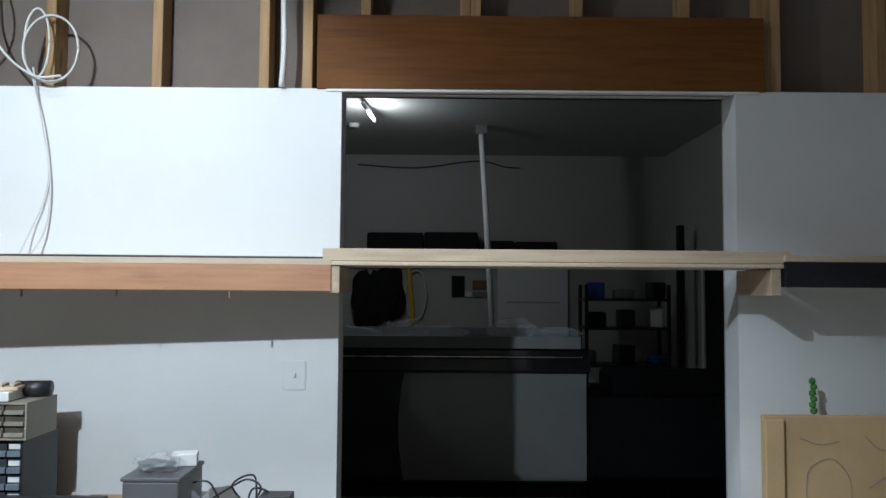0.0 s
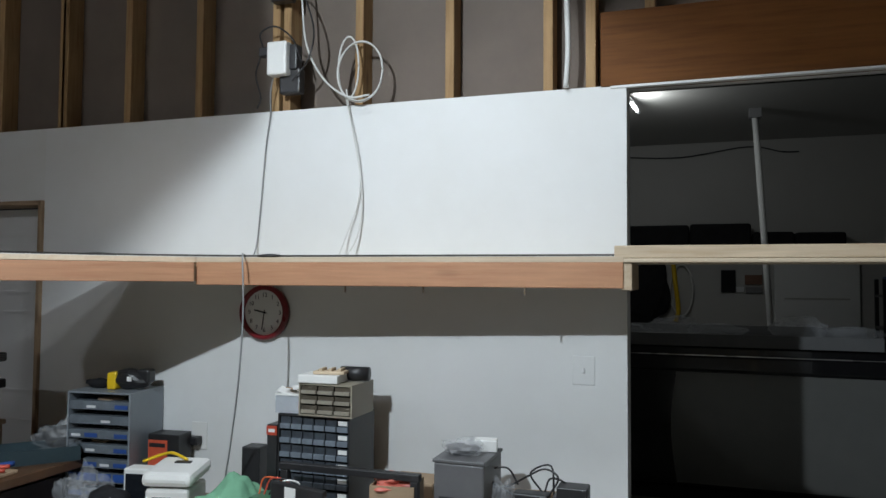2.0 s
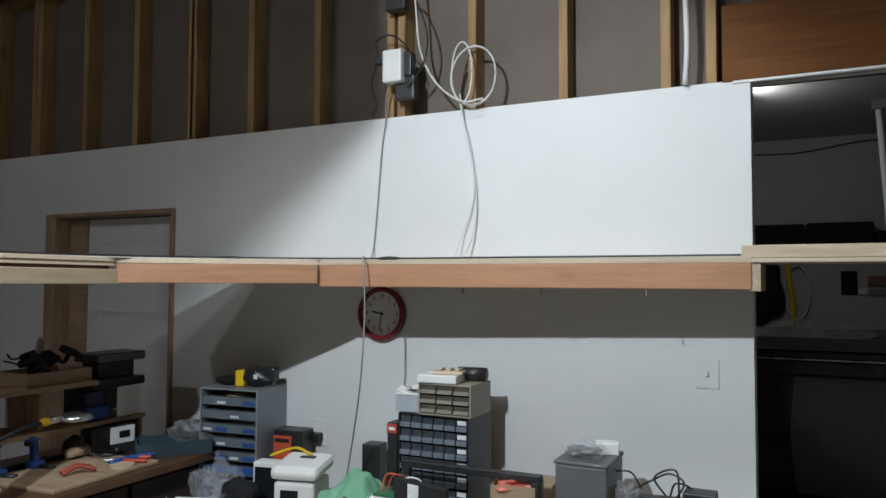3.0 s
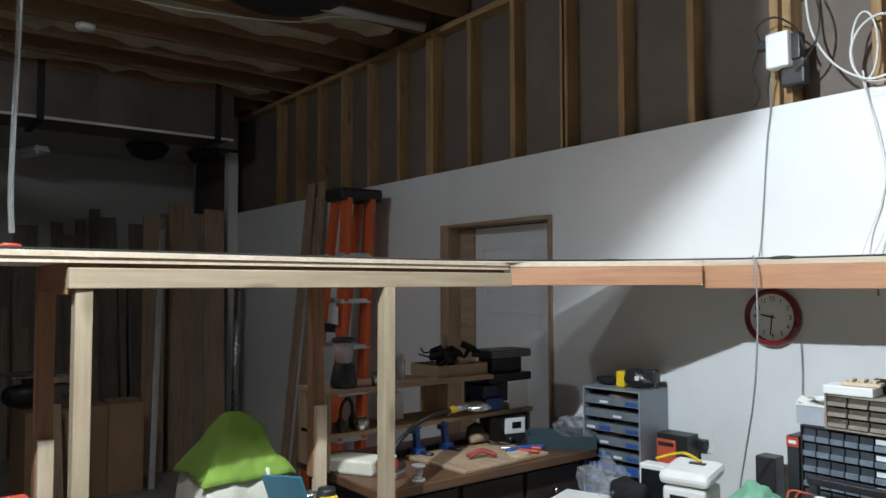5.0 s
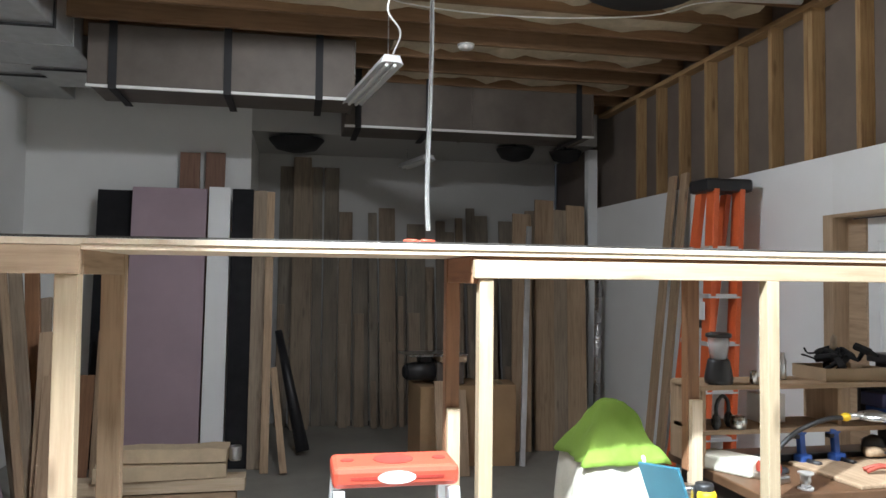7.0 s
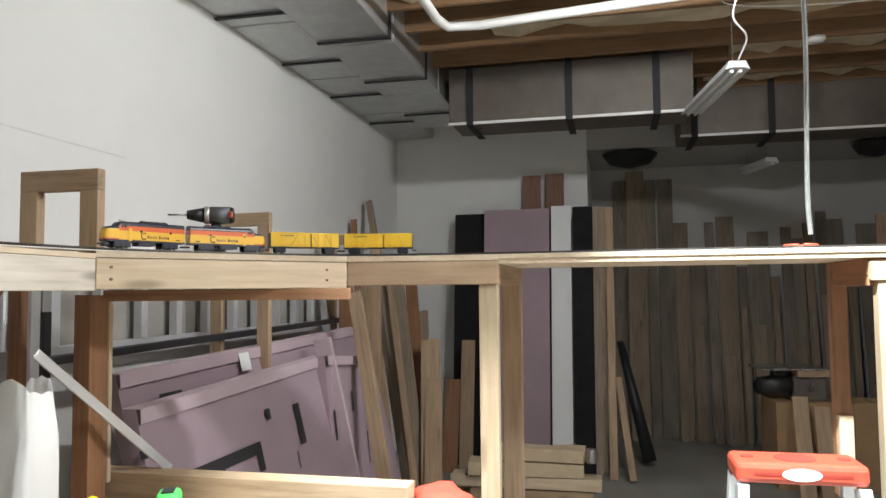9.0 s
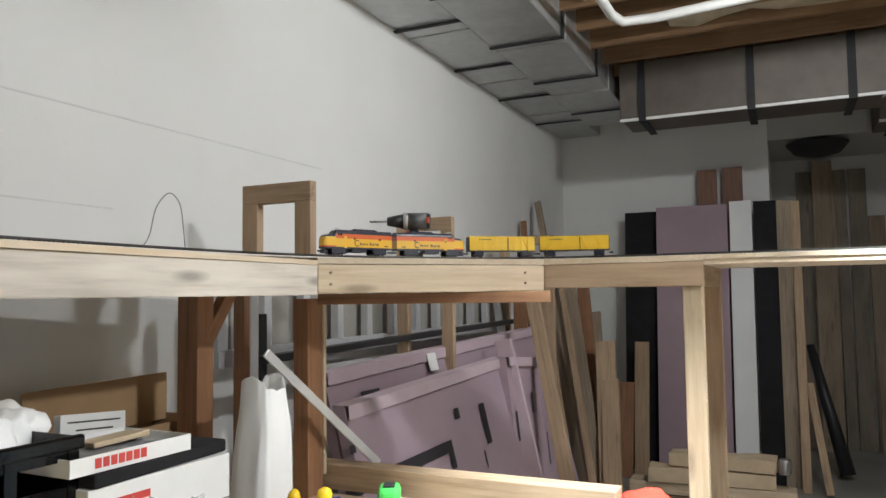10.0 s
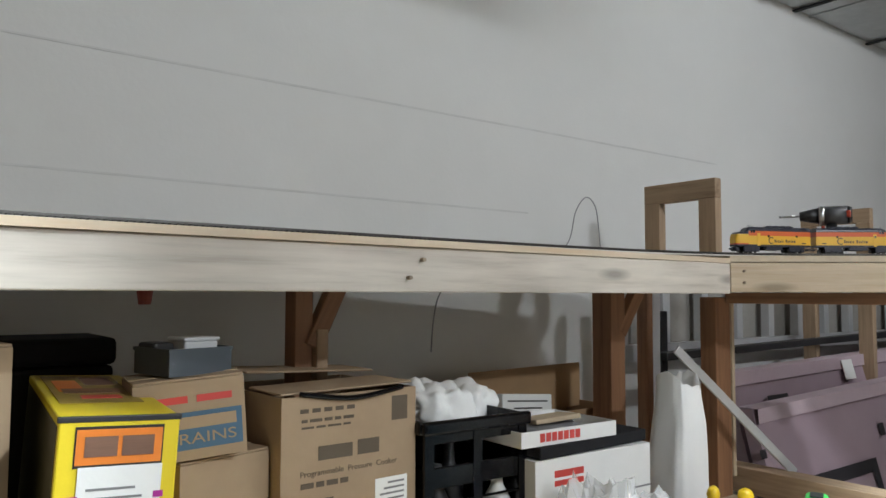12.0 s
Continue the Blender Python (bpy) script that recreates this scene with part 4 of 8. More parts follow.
def locomotive(m, front, label):
    """A streamlined cab unit, 0.25 long; its nose points along own x when front is 1."""
    e = thing("model_locomotive", (0, 0, 0), 0, label, "locomotive", "model train")
    L, f = 0.125, front
    sec = [(-L * f, 0.0215, 0.072), (L * 0.60 * f, 0.0215, 0.072), (L * 0.66 * f, 0.0213, 0.0695), (L * 0.735 * f, 0.0211, 0.0595), (L * 0.86 * f, 0.0206, 0.0582), (L * 0.92 * f, 0.0196, 0.0562), (L * 0.965 * f, 0.0178, 0.0525), (L * 0.99 * f, 0.0155, 0.0470), (L * 1.0 * f, 0.0140, 0.0400)]
    cab = 0.68 * L
    for name, z0, z1, xa, xb, mm, lab in (("lower_body", 0.0165, 0.0225, -L, L, M_NAVY, "dark blue skirt"), ("yellow_body", 0.0225, 0.0470, -L, cab, M_YEL, "yellow body side"), ("red_band", 0.0470, 0.0600, -L, cab, M_VERM, "orange-red band"),
                                          ("roof", 0.0600, 0.08, -L, cab, M_NAVY, "dark blue roof"), ("nose_stripe", 0.0225, 0.0260, cab, L, M_VERM, "orange-red stripe round the nose"), ("nose", 0.0260, 0.0515, cab, L, M_YEL, "yellow rounded nose"), ("nose_top", 0.0515, 0.08, cab, L, M_NAVY, "dark anti-glare nose top")):
        part(name, cut_block(hood(bmesh.new(), sec), z0, z1, min(xa * f, xb * f), max(xa * f, xb * f)), mm, e, lab, smooth=False)
    # roof details
    part("roof_vent", B(min(-0.075 * f, 0.01 * f), max(-0.075 * f, 0.01 * f), -0.010, 0.010, 0.072, 0.0755, 0.001), M_NAVY, e)
    for k in range(4):
        x = (-0.065 + 0.022 * k) * f
        part("roof_fan", rod(bmesh.new(), (x, 0, 0.0755), (x, 0, 0.0772), 0.0085, sides=18), M_NAVY, e)
    part("horn", rod(bmesh.new(), (0.06 * f, 0.006, 0.0745), (0.078 * f, 0.006, 0.0755), 0.0014, 0.0024, 10), M_METAL, e)
    # windows, doors, portholes, lettering as plain bars, on both sides
    for s in (1, -1):
        y = 0.0217 * s
        def plate(name, x0, x1, z0, z1, mm, t=0.0004, lab="", parent=e):
            return part(name, B(min(x0 * f, x1 * f), max(x0 * f, x1 * f), min(y, y - t * s * 3), max(y, y + t * s), z0, z1), mm, parent, lab)
        plate("cab_window", 0.064, 0.071, 0.055, 0.063, M_GLASS)
        plate("cab_window", 0.073, 0.0785, 0.055, 0.062, M_GLASS)
        plate("cab_door", 0.0465, 0.056, 0.019, 0.054, M_YEL, 0.0005)
        mark = 0.009 if f > 0 else 0.0525
        for x in (mark + 0.009, mark - 0.086 if f > 0 else mark - 0.104):
            part("porthole", rod(bmesh.new(), (x, y - 0.0003 * s, 0.0465), (x, y + 0.0006 * s, 0.0465), 0.0032, sides=16), M_GLASS, e)
        # open ring emblem and a row of bars in place of the name
        bm = bmesh.new()
        pts = [(mark - s * 0.0085 * math.cos(a), 0.0345 + 0.0085 * math.sin(a)) for a in [math.radians(48 + 264 * k / 16) for k in range(17)]]
        for p, q in zip(pts, pts[1:]):
            rod(bm, (p[0], y, p[1]), (q[0], y, q[1]), 0.0014, sides=6)
        part("emblem", bm, M_NAVY, e, "dark open ring emblem")
        bm = bmesh.new()
        start = mark - 0.0095
        for w, h in ((0.0048, 0.0085), (0.0045, 0.0058), (0.0045, 0.0058), (0.0045, 0.0058), (0.0022, 0.0080), (0.0045, 0.0058), (0, 0), (0.0055, 0.0085), (0.0045, 0.0058), (0.0045, 0.0058), (0.0030, 0.0075), (0.0045, 0.0058), (0.0068, 0.0058)):
            if w:
                box(bm, start - w, start - 0.0014, y - 0.0003, y + 0.0003, 0.0290, 0.0290 + h)
            start -= (w or 0.0045) + 0.0011
        part("name_bars", bm, M_NAVY, e, "row of dark bars where the railway's name stands")
        end = -0.108 if f > 0 else 0.095
        part("number_bar", B(end, end + 0.013, min(y, y + 0.0004 * s), max(y, y + 0.0004 * s), 0.026, 0.029), M_NAVY, e)
        part("fuel_tank", B(-0.03, 0.025, 0.006 * s if s > 0 else -0.0185, 0.0185 if s > 0 else -0.006, 0.008, 0.0215, 0.001), M_NAVY, e)
    part("headlight", rod(bmesh.new(), (0.112 * f, 0, 0.040), (0.1185 * f, 0, 0.0395), 0.004, sides=14), M_METAL, e)
    part("windscreen", B(min(0.079 * f, 0.086 * f), max(0.079 * f, 0.086 * f), -0.013, 0.013, 0.0565, 0.062, 0.001), M_GLASS, e)
    part("pilot", B(min(0.108 * f, 0.124 * f), max(0.108 * f, 0.124 * f), -0.012, 0.012, 0.004, 0.016, 0.002), M_NAVY, e)
    for x in (-0.132, 0.128):
        part("coupler", B(x - 0.009, x + 0.009, -0.003, 0.003, 0.008, 0.013, 0.001), M_NAVY, e)
    wheelset(e, (-0.094, -0.078, -0.062), 0.052, -0.078)
    wheelset(e, (0.058, 0.074, 0.090), 0.052, 0.074)
    e.matrix_basis = m @ Matrix.Diagonal((1.0, 1.0, 1.07, 1.0))
    return e


def stock_car(m, label):
    c = thing("model_stock_car", (0, 0, 0), 0, label, "model wagon", "model train")
    L = 0.1175
    part("underframe", B(-L, L, -0.019, 0.019, 0.0165, 0.0205), M_NAVY, c)
    part("inner_body", B(-L + 0.001, L - 0.001, -0.0195, 0.0195, 0.0205, 0.0625), M_STOCK, c)
    part("end_wall", B(-L - 0.001, -L + 0.001, -0.0205, 0.0205, 0.0165, 0.0635), M_TGREEN, c, "dark ribbed end")
    part("end_wall", B(L - 0.001, L + 0.001, -0.0205, 0.0205, 0.0165, 0.0635), M_TGREEN, c, "dark ribbed end")
    for x in (-L - 0.0014, L + 0.0014):
        for k in range(6):
            part("end_rib", B(x - 0.0008, x + 0.0008, -0.019, 0.019, 0.02 + 0.007 * k, 0.0225 + 0.007 * k), M_TGREEN, c)
    roof = part("car_roof", B(-L - 0.001, L + 0.001, -0.0215, 0.0215, 0.0625, 0.0655, 0.0012), M_STOCK, c)
    part("roof_walk", B(-L, L, -0.004, 0.004, 0.0655, 0.067), M_TGREEN, roof)
    for s in (1, -1):
        y0, y1 = (0.0195, 0.0208) if s > 0 else (-0.0208, -0.0195)
        for k in range(6):
            part("side_slat", B(-L + 0.001, L - 0.001, y0, y1, 0.0215 + 0.0069 * k, 0.0259 + 0.0069 * k), M_STOCK, c)
        ya, yb = (0.0208, 0.0224) if s > 0 else (-0.0224, -0.0208)
        for x in [(-L + 0.0025) + k * (2 * L - 0.005) / 10 for k in range(11)]:
            part("side_post", B(x - 0.0014, x + 0.0014, ya, yb, 0.0205, 0.0625), M_STOCK, c)
        for x0, x1 in ((-0.095, -0.072), (-0.048, -0.025), (0.048, 0.025), (0.095, 0.072)):
            part("brace", rod(bmesh.new(), (x0, (ya + yb) / 2, 0.019), (x1, (ya + yb) / 2, 0.061), 0.0014, sides=6), M_STOCK, c)
        part("door_gap", B(-0.0205, -0.0185, ya, yb + (0.0001 if s > 0 else 0), 0.018, 0.061), M_NAVY, c)
        bm = bmesh.new()
        for k in range(7):
            box(bm, 0.04 + 0.0065 * k, 0.045 + 0.0065 * k, min(yb, ya), max(yb, ya) + 0.0002 * s, 0.054, 0.0566)
        part("lettering_bars", bm, M_TGREEN, c, "small dark bars of lettering")
    wheelset(c, (-0.094, -0.074), 0.036, -0.084)
    wheelset(c, (0.074, 0.094), 0.036, 0.084)
    for x in (-0.124, 0.124):
        part("coupler", B(x - 0.007, x + 0.007, -0.003, 0.003, 0.008, 0.013, 0.001), M_NAVY, c)
    c.matrix_basis = m @ Matrix.Diagonal((1.0, 1.0, 1.07, 1.0))
    return c


NOSE = 8.20
locomotive(along_track(NOSE - 0.128), 1, "yellow, orange and blue model diesel locomotive leading the train")
locomotive(along_track(NOSE - 0.400), -1, "yellow, orange and blue model diesel locomotive running backwards")
stock_car(along_track(NOSE - 0.665), "yellow slatted model stock car with dark ends")
stock_car(along_track(NOSE - 0.925), "yellow slatted model stock car with dark ends, last of the train")
# small dark re-railer lying on the shelf, and screws in the front rails
solid("track_clip", lump(bmesh.new(), (0, 0, 0.008), (0.05, 0.02, 0.008), 2, 0.2), M_BLACK, (-1.98, 2.40, ZT), 5, "small black plastic track piece on the shelf", "track piece", smooth=True)
solid("track_clip", lump(bmesh.new(), (0, 0, 0.009), (0.07, 0.025, 0.009), 2, 0.2), M_BLACK, (-2.62, 2.2, ZT), 50, "black plastic track piece lying on the shelf corner", "track piece", smooth=True)
for x, z, over in ((-0.935, 1.735, 0.0), (-0.902, 1.699, 0.0), (-2.09, 1.737, 0.031), (-2.09, 1.703, 0.031), (-2.60, 1.737, 0.458), (-2.60, 1.703, 0.458)):
    yy = -1.98 + (-2.06 - x) * 0.851 if over else -1.946 + 0.0302 * (x + 0.9)
    part("screw", rod(bmesh.new(), S(x, yy + 0.0035, z), S(x, yy - 0.01, z), 0.004), M_OLDBOARD, shelf)


# ---- on and over the wall with the opening ----
M_CLOCKRED = plain("dark_red_clock_rim", (0.20, 0.015, 0.02), 0.3, vary=0.1)
M_FACE = plain("clock_face_paper", (0.78, 0.78, 0.76), 0.6, vary=0.03)
clock = thing("wall_clock", (-2.19, WA, 1.555), 0, "round wall clock with a dark red rim", "clock")
bm = bmesh.new()
turned(bm, [(0.118, 0.0), (0.120, 0.02), (0.114, 0.034), (0.102, 0.036), (0.098, 0.022), (0.098, 0.012)], sides=48)
TOWALL = pose(0, 0, 0, 90, 0, 0)
part("rim", bm, M_CLOCKRED, clock, "dark red plastic rim", TOWALL, True)
part("dial", rod(bmesh.new(), (0, -0.012, 0), (0, -0.0145, 0), 0.098, sides=48), M_FACE, clock)
for h in range(1, 13):
    a = math.radians(90 - 30 * h)
    letters("numeral", str(h), 0.026, M_BLACKMAT, clock, pose(0.076 * math.cos(a), -0.0155, 0.076 * math.sin(a), 90, 0, 0), 0.0004)
for name, deg, L, w in (("hour_hand", 168, 0.05, 0.006), ("minute_hand", 262, 0.075, 0.004)):
    a = math.radians(deg)
    board(name, (-0.012 * math.cos(a), -0.018, -0.012 * math.sin(a)), (L * math.cos(a), -0.018, L * math.sin(a)), 0.0012, w, M_BLACKMAT, clock, bevel=0)

# switch plate, outlet, junction box and cables
plate = thing("switch_plate", (-0.815, WA, 1.365), 0, "white switch plate on the wallboard", "switch")
part("plate", B(-0.042, 0.042, -0.004, 0, -0.054, 0.054, 0.002), M_PAINT, plate)
part("toggle", B(-0.005, 0.005, -0.012, -0.003, -0.008, 0.01, 0.002), M_PAINT, plate)
for z in (-0.035, 0.035):
    part("plate_screw", rod(bmesh.new(), (0, -0.005, z), (0, -0.003, z), 0.003), M_PAINT, plate)
out = thing("wall_outlet", (-2.52, WA, 1.0), 0, "white wall outlet with a black plug in it", "outlet")
part("plate", B(-0.04, 0.04, -0.006, 0, -0.06, 0.06, 0.002), M_WHITE, out)
part("plug", B(-0.018, 0.018, -0.05, -0.006, -0.035, 0.0, 0.005), M_BLACK, out)
M_CABLEW = plain("white_cable", (0.66, 0.66, 0.64), 0.5, vary=0.06)
M_CABLEG = plain("grey_cable", (0.27, 0.275, 0.28), 0.5, vary=0.08)
jb = thing("junction_box", (-2.105, WA - 0.03, 2.65), 0, "white junction box with dark adaptors on a stud", "junction box")
part("cover", B(-0.05, 0.045, -0.06, 0.0, -0.075, 0.07, 0.008), M_WHITE, jb)
part("adaptor", B(-0.01, 0.09, -0.02, 0.03, -0.15, -0.04, 0.008), M_BLACK, jb)
part("adaptor", B(0.04, 0.08, -0.03, 0.02, -0.05, 0.06, 0.006), M_BLACK, jb)
part("adaptor", B(-0.11, -0.05, -0.03, 0.01, 0.02, 0.06, 0.006), M_BLACK, jb)
part("upper_box", B(-0.06, 0.04, -0.02, 0.03, 0.26, 0.36, 0.006), M_BLACK, jb)
for pts in ([(-0.09, -0.02, 0.05), (-0.1, -0.03, 0.12), (-0.02, -0.04, 0.14), (0.06, -0.03, 0.08), (0.1, -0.02, -0.02)],
            [(0.06, -0.03, -0.1), (0.14, -0.04, -0.02), (0.16, -0.03, 0.12), (0.09, -0.03, 0.3), (0.0, 0.0, 0.34)],
            [(-0.1, -0.02, 0.03), (-0.12, -0.03, -0.06), (-0.1, -0.02, -0.16), (-0.13, 0.0, -0.2)]):
    part("lead", tube(bmesh.new(), smooth_path(pts), 0.004, 6), M_BLACK, jb)
solid("cable_coil", (lambda bm: [tube(bm, smooth_path([(0.105 * rx * math.cos(a) + dx, -0.012 - 0.006 * k, 0.125 * rz * math.sin(a) + dz) for a in [j * math.pi / 7 for j in range(15)]], 3), 0.0042, 6) for k, (rx, rz, dx, dz) in enumerate(((1, 1, 0, 0), (0.45, 1.05, -0.05, 0.02), (0.98, 1.02, 0.006, -0.004)))] and bm)(bmesh.new()), M_CABLEW,
      (-1.745, WA - 0.008, 2.575), 0, "coil of white cable hanging on a stud", "cable", smooth=True)


def cable(name, pts, r, mat_, label):
    return solid(name, tube(bmesh.new(), smooth_path(pts), r, 7), mat_, label=label, category="cable", smooth=True)


cable("wall_cable", [(-2.03, 2.66, 3.2), (-2.0, 2.66, 2.9), (-1.98, 2.67, 2.7), (-1.9, 2.67, 2.55), (-1.78, 2.66, 2.46), (-1.68, 2.66, 2.46)], 0.0045, M_CABLEW, "white cable looping from the ceiling to the coil")
cable("wall_cable", [(-1.80, 2.69, 2.5), (-1.79, 2.705, 2.40), (-1.755, 2.71, 2.25), (-1.73, 2.71, 2.05), (-1.74, 2.70, 1.9), (-1.77, 2.66, 1.80)], 0.0034, M_CABLEW, "white cable hanging down the wall to the shelf")
cable("wall_cable", [(-1.80, 2.69, 2.46), (-1.77, 2.705, 2.3), (-1.74, 2.71, 2.12), (-1.755, 2.71, 2.0), (-1.79, 2.70, 1.9), (-1.81, 2.66, 1.80)], 0.0026, M_CABLEW, "thin white cable hanging down the wall to the shelf")
cable("grey_cable", [(-2.13, 2.67, 2.61), (-2.165, 2.69, 2.52), (-2.18, 2.715, 2.42), (-2.20, 2.718, 2.29), (-2.225, 2.718, 1.99), (-2.235, 2.71, 1.85), (-2.20, 2.62, 1.79), (-2.08, 2.38, 1.795), (-2.02, 2.285, 1.77), (-2.01, 2.28, 1.56), (-2.04, 2.30, 1.3), (-2.15, 2.42, 1.05), (-2.2, 2.46, 0.9), (-2.22, 2.48, 0.78)], 0.0034, M_CABLEG, "grey power cord hanging from the junction box past the shelf")
cable("stud_cable", [(-0.86, 2.70, 3.4), (-0.875, 2.70, 2.9), (-0.87, 2.70, 2.6), (-0.88, 2.71, 2.44)], 0.011, M_CABLEW, "grey-white cable stapled beside a stud")

# things past the opening on the right
M_TANPLY = plain("tan_plywood_board", (0.56, 0.38, 0.2), 0.7, vary=0.15, scale=3, stains=(0.45, 0.29, 0.15))
bd = thing("tan_board", (0.86, 2.60, 0.0), 0, "tan plywood board with pencil sketches standing on the floor", "board")
part("sheet", B(0.0, 0.9, 0.0, 0.02, 0.0, 1.25, 0.006), M_TANPLY, bd)
part("batten", B(0.0, 0.07, -0.02, 0.0, 0.0, 1.24, 0.006), M_TANPLY, bd)
bm = bmesh.new()
for pts in ([(0.13, -0.001, 1.17), (0.2, -0.001, 1.15), (0.27, -0.001, 1.16)], [(0.15, -0.001, 0.95), (0.16, -0.001, 1.06), (0.24, -0.001, 1.1), (0.3, -0.001, 1.04), (0.31, -0.001, 0.96)], [(0.36, -0.001, 1.18), (0.42, -0.001, 1.13), (0.5, -0.001, 1.16)], [(0.37, -0.001, 1.0), (0.45, -0.001, 1.04), (0.55, -0.001, 1.0)]):
    tube(bm, smooth_path(pts), 0.0022, 5)
part("pencil_sketch", bm, M_OLDBOARD, bd)
M_LEAF = plain("green_plant", (0.05, 0.19, 0.03), 0.6, vary=0.25)
cac = thing("green_stalk", (1.055, 2.63, 1.25), 0, "slim green plant stalk behind the tan board", "plant")
bm = bmesh.new()
for k in range(6):
    lump(bm, (0.002 * (-1) ** k, 0, 0.012 + k * 0.021), (0.014, 0.012, 0.014), 1, 0.2, k)
part("stalk", bm, M_LEAF, cac)

# ---- desk along the wall ----
M_DESK = plain("worn_desk_top", (0.34, 0.24, 0.15), 0.5, vary=0.2, stains=(0.24, 0.16, 0.1))
desk = thing("desk", (-1.68, 2.32, 0), 0, "long cluttered wooden desk along the white wall", "desk")
part("desktop", B(-1.0, 1.0, -0.38, 0.395, 0.72, 0.755, 0.004), M_DESK, desk)
for x in (-0.95, 0.95):
    for y in (-0.33, 0.34):
        part("leg", B(x - 0.03, x + 0.03, y - 0.03, y + 0.03, 0, 0.72, 0.004), M_BLACK, desk)
DZ = 0.755


def drawer_unit(name, at, turn, sx, sy, sz, cols, rows, body, front, label, tags=0.0, lip=None):
    """A cabinet of small drawers; its front faces own -y."""
    c = thing(name, at, turn, label, "drawer cabinet")
    bm = bmesh.new()
    t = 0.006
    box(bm, -sx / 2, sx / 2, sy / 2 - t, sy / 2, 0, sz)
    for x in (-sx / 2, sx / 2 - t):
        box(bm, x, x + t, -sy / 2, sy / 2 - t, 0, sz)
    for z in (0, sz - t):
        box(bm, -sx / 2 + t, sx / 2 - t, -sy / 2, sy / 2 - t, z, z + t)
    part("body", bm, body, c)
    w, h = (sx - 2 * t) / cols, (sz - 2 * t) / rows
    for i in range(cols):
        for j in range(rows):
            x0, z0 = -sx / 2 + t + i * w, t + j * h
            d = part("drawer", B(x0 + 0.0025, x0 + w - 0.0025, -sy / 2 + 0.006, sy / 2 - 0.02, z0 + 0.003, z0 + h - 0.004, 0.001), front, c)
            if lip:
                part("pull", B(x0 + w * 0.05, x0 + w * 0.95, -sy / 2 - 0.003, -sy / 2 + 0.006, z0 + h * 0.10, z0 + h * 0.46, 0.001), lip, d)
            else:
                part("pull", B(x0 + w * 0.3, x0 + w * 0.7, -sy / 2 - 0.004, -sy / 2 + 0.006, z0 + h * 0.18, z0 + h * 0.28), body, d)
            if tags and i == cols - 1:
                part("paper_tag", B(x0 + w * 0.1, x0 + w * 0.85, -sy / 2 + 0.0045, -sy / 2 + 0.006, z0 + h * 0.55, z0 + h * 0.85), M_WHITE, d)
    return c


M_SMOKED = plain("smoky_drawer_plastic", (0.055, 0.065, 0.078), 0.2, vary=0.25, scale=20)
M_SMOKEDLIP = plain("bluish_drawer_lip", (0.16, 0.19, 0.225), 0.25, vary=0.2, scale=20)
M_BEIGE = plain("beige_drawer_body", (0.30, 0.27, 0.21), 0.45, vary=0.08)
M_BEIGEDR = plain("brownish_clear_drawer", (0.10, 0.085, 0.065), 0.25, vary=0.3, scale=22)
M_BEIGELIP = plain("beige_drawer_lip", (0.27, 0.245, 0.20), 0.35, vary=0.2, scale=20)
drawer_unit("parts_drawer_cabinet", (-1.77, 2.50, DZ), 0, 0.30, 0.22, 0.435, 6, 8, M_BLACK, M_SMOKED, "black parts cabinet with smoky drawers on the desk", 1.0, M_SMOKEDLIP)
drawer_unit("small_drawer_cabinet", (-1.715, 2.47, 1.192), 0, 0.22, 0.19, 0.12, 3, 3, M_BEIGE, M_BEIGEDR, "small beige drawer cabinet on the black one", 0.0, M_BEIGELIP)
solid("flat_white_box", B(-0.09, 0.07, -0.06, 0.06, 0, 0.03, 0.003), M_WHITE, (-1.74, 2.43, 1.314), 4, "flat white carton on the drawer cabinet", "box")
solid("carved_wood_piece", (lambda bm: [box(bm, -0.055 + 0.018 * k, -0.042 + 0.018 * k, -0.03, 0.03, 0, 0.014 + 0.008 * (k % 2), 0.002) for k in range(6)] and bm)(B(-0.06, 0.06, -0.035, 0.035, 0, 0.012, 0.003)), M_PALE, (-1.72, 2.43, 1.345), 10, "small notched wooden piece on a white carton", "wood piece")
solid("dark_roll", rod(bmesh.new(), (-0.05, 0, 0.027), (0.06, 0.01, 0.027), 0.027), M_BLACK, (-1.655, 2.49, 1.314), 0, "dark roll lying on the drawer cabinet", "roll", smooth=True)
M_CLEAR = clear("clear_plastic", (0.6, 0.64, 0.68), 0.12, 0.4)
M_FILM = clear("crumpled_clear_film", (0.6, 0.62, 0.65), 0.08, 0.16)
cup = thing("plastic_tub", (-1.885, 2.45, 1.192), 4, "square pale plastic tub with papers and small parts on the cabinet", "tub")
part("tub_wall", tub(-0.055, 0.052, -0.05, 0.05, 0, 0.068, 0.003), plain("milky_grey_plastic", (0.42, 0.45, 0.49), 0.35, vary=0.12, scale=14), cup)
part("tub_rim", tub(-0.058, 0.055, -0.053, 0.053, 0.066, 0.072, 0.004), M_WHITE, cup)
for k, (x, rx, rz) in enumerate(((-0.03, 12, 8), (0.01, -9, -14), (0.03, 6, 30))):
    part("paper_slip", B(-0.035, 0.03, -0.028, 0.028, 0, 0.003), (M_WHITE, M_CARD, M_WHITE)[k], cup, "", pose(x, 0.0, 0.074 + 0.009 * k, rx, 14 - 9 * k, rz))
part("orange_clip", B(0.042, 0.056, -0.056, -0.042, 0.01, 0.05, 0.003), M_ORANGE, cup)
slim = thing("slim_black_carton", (-1.965, 2.47, DZ), 0, "slim black carton with a red label beside the parts cabinet", "box")
part("carton", B(-0.022, 0.022, -0.05, 0.05, 0, 0.385, 0.003), M_BLACK, slim)
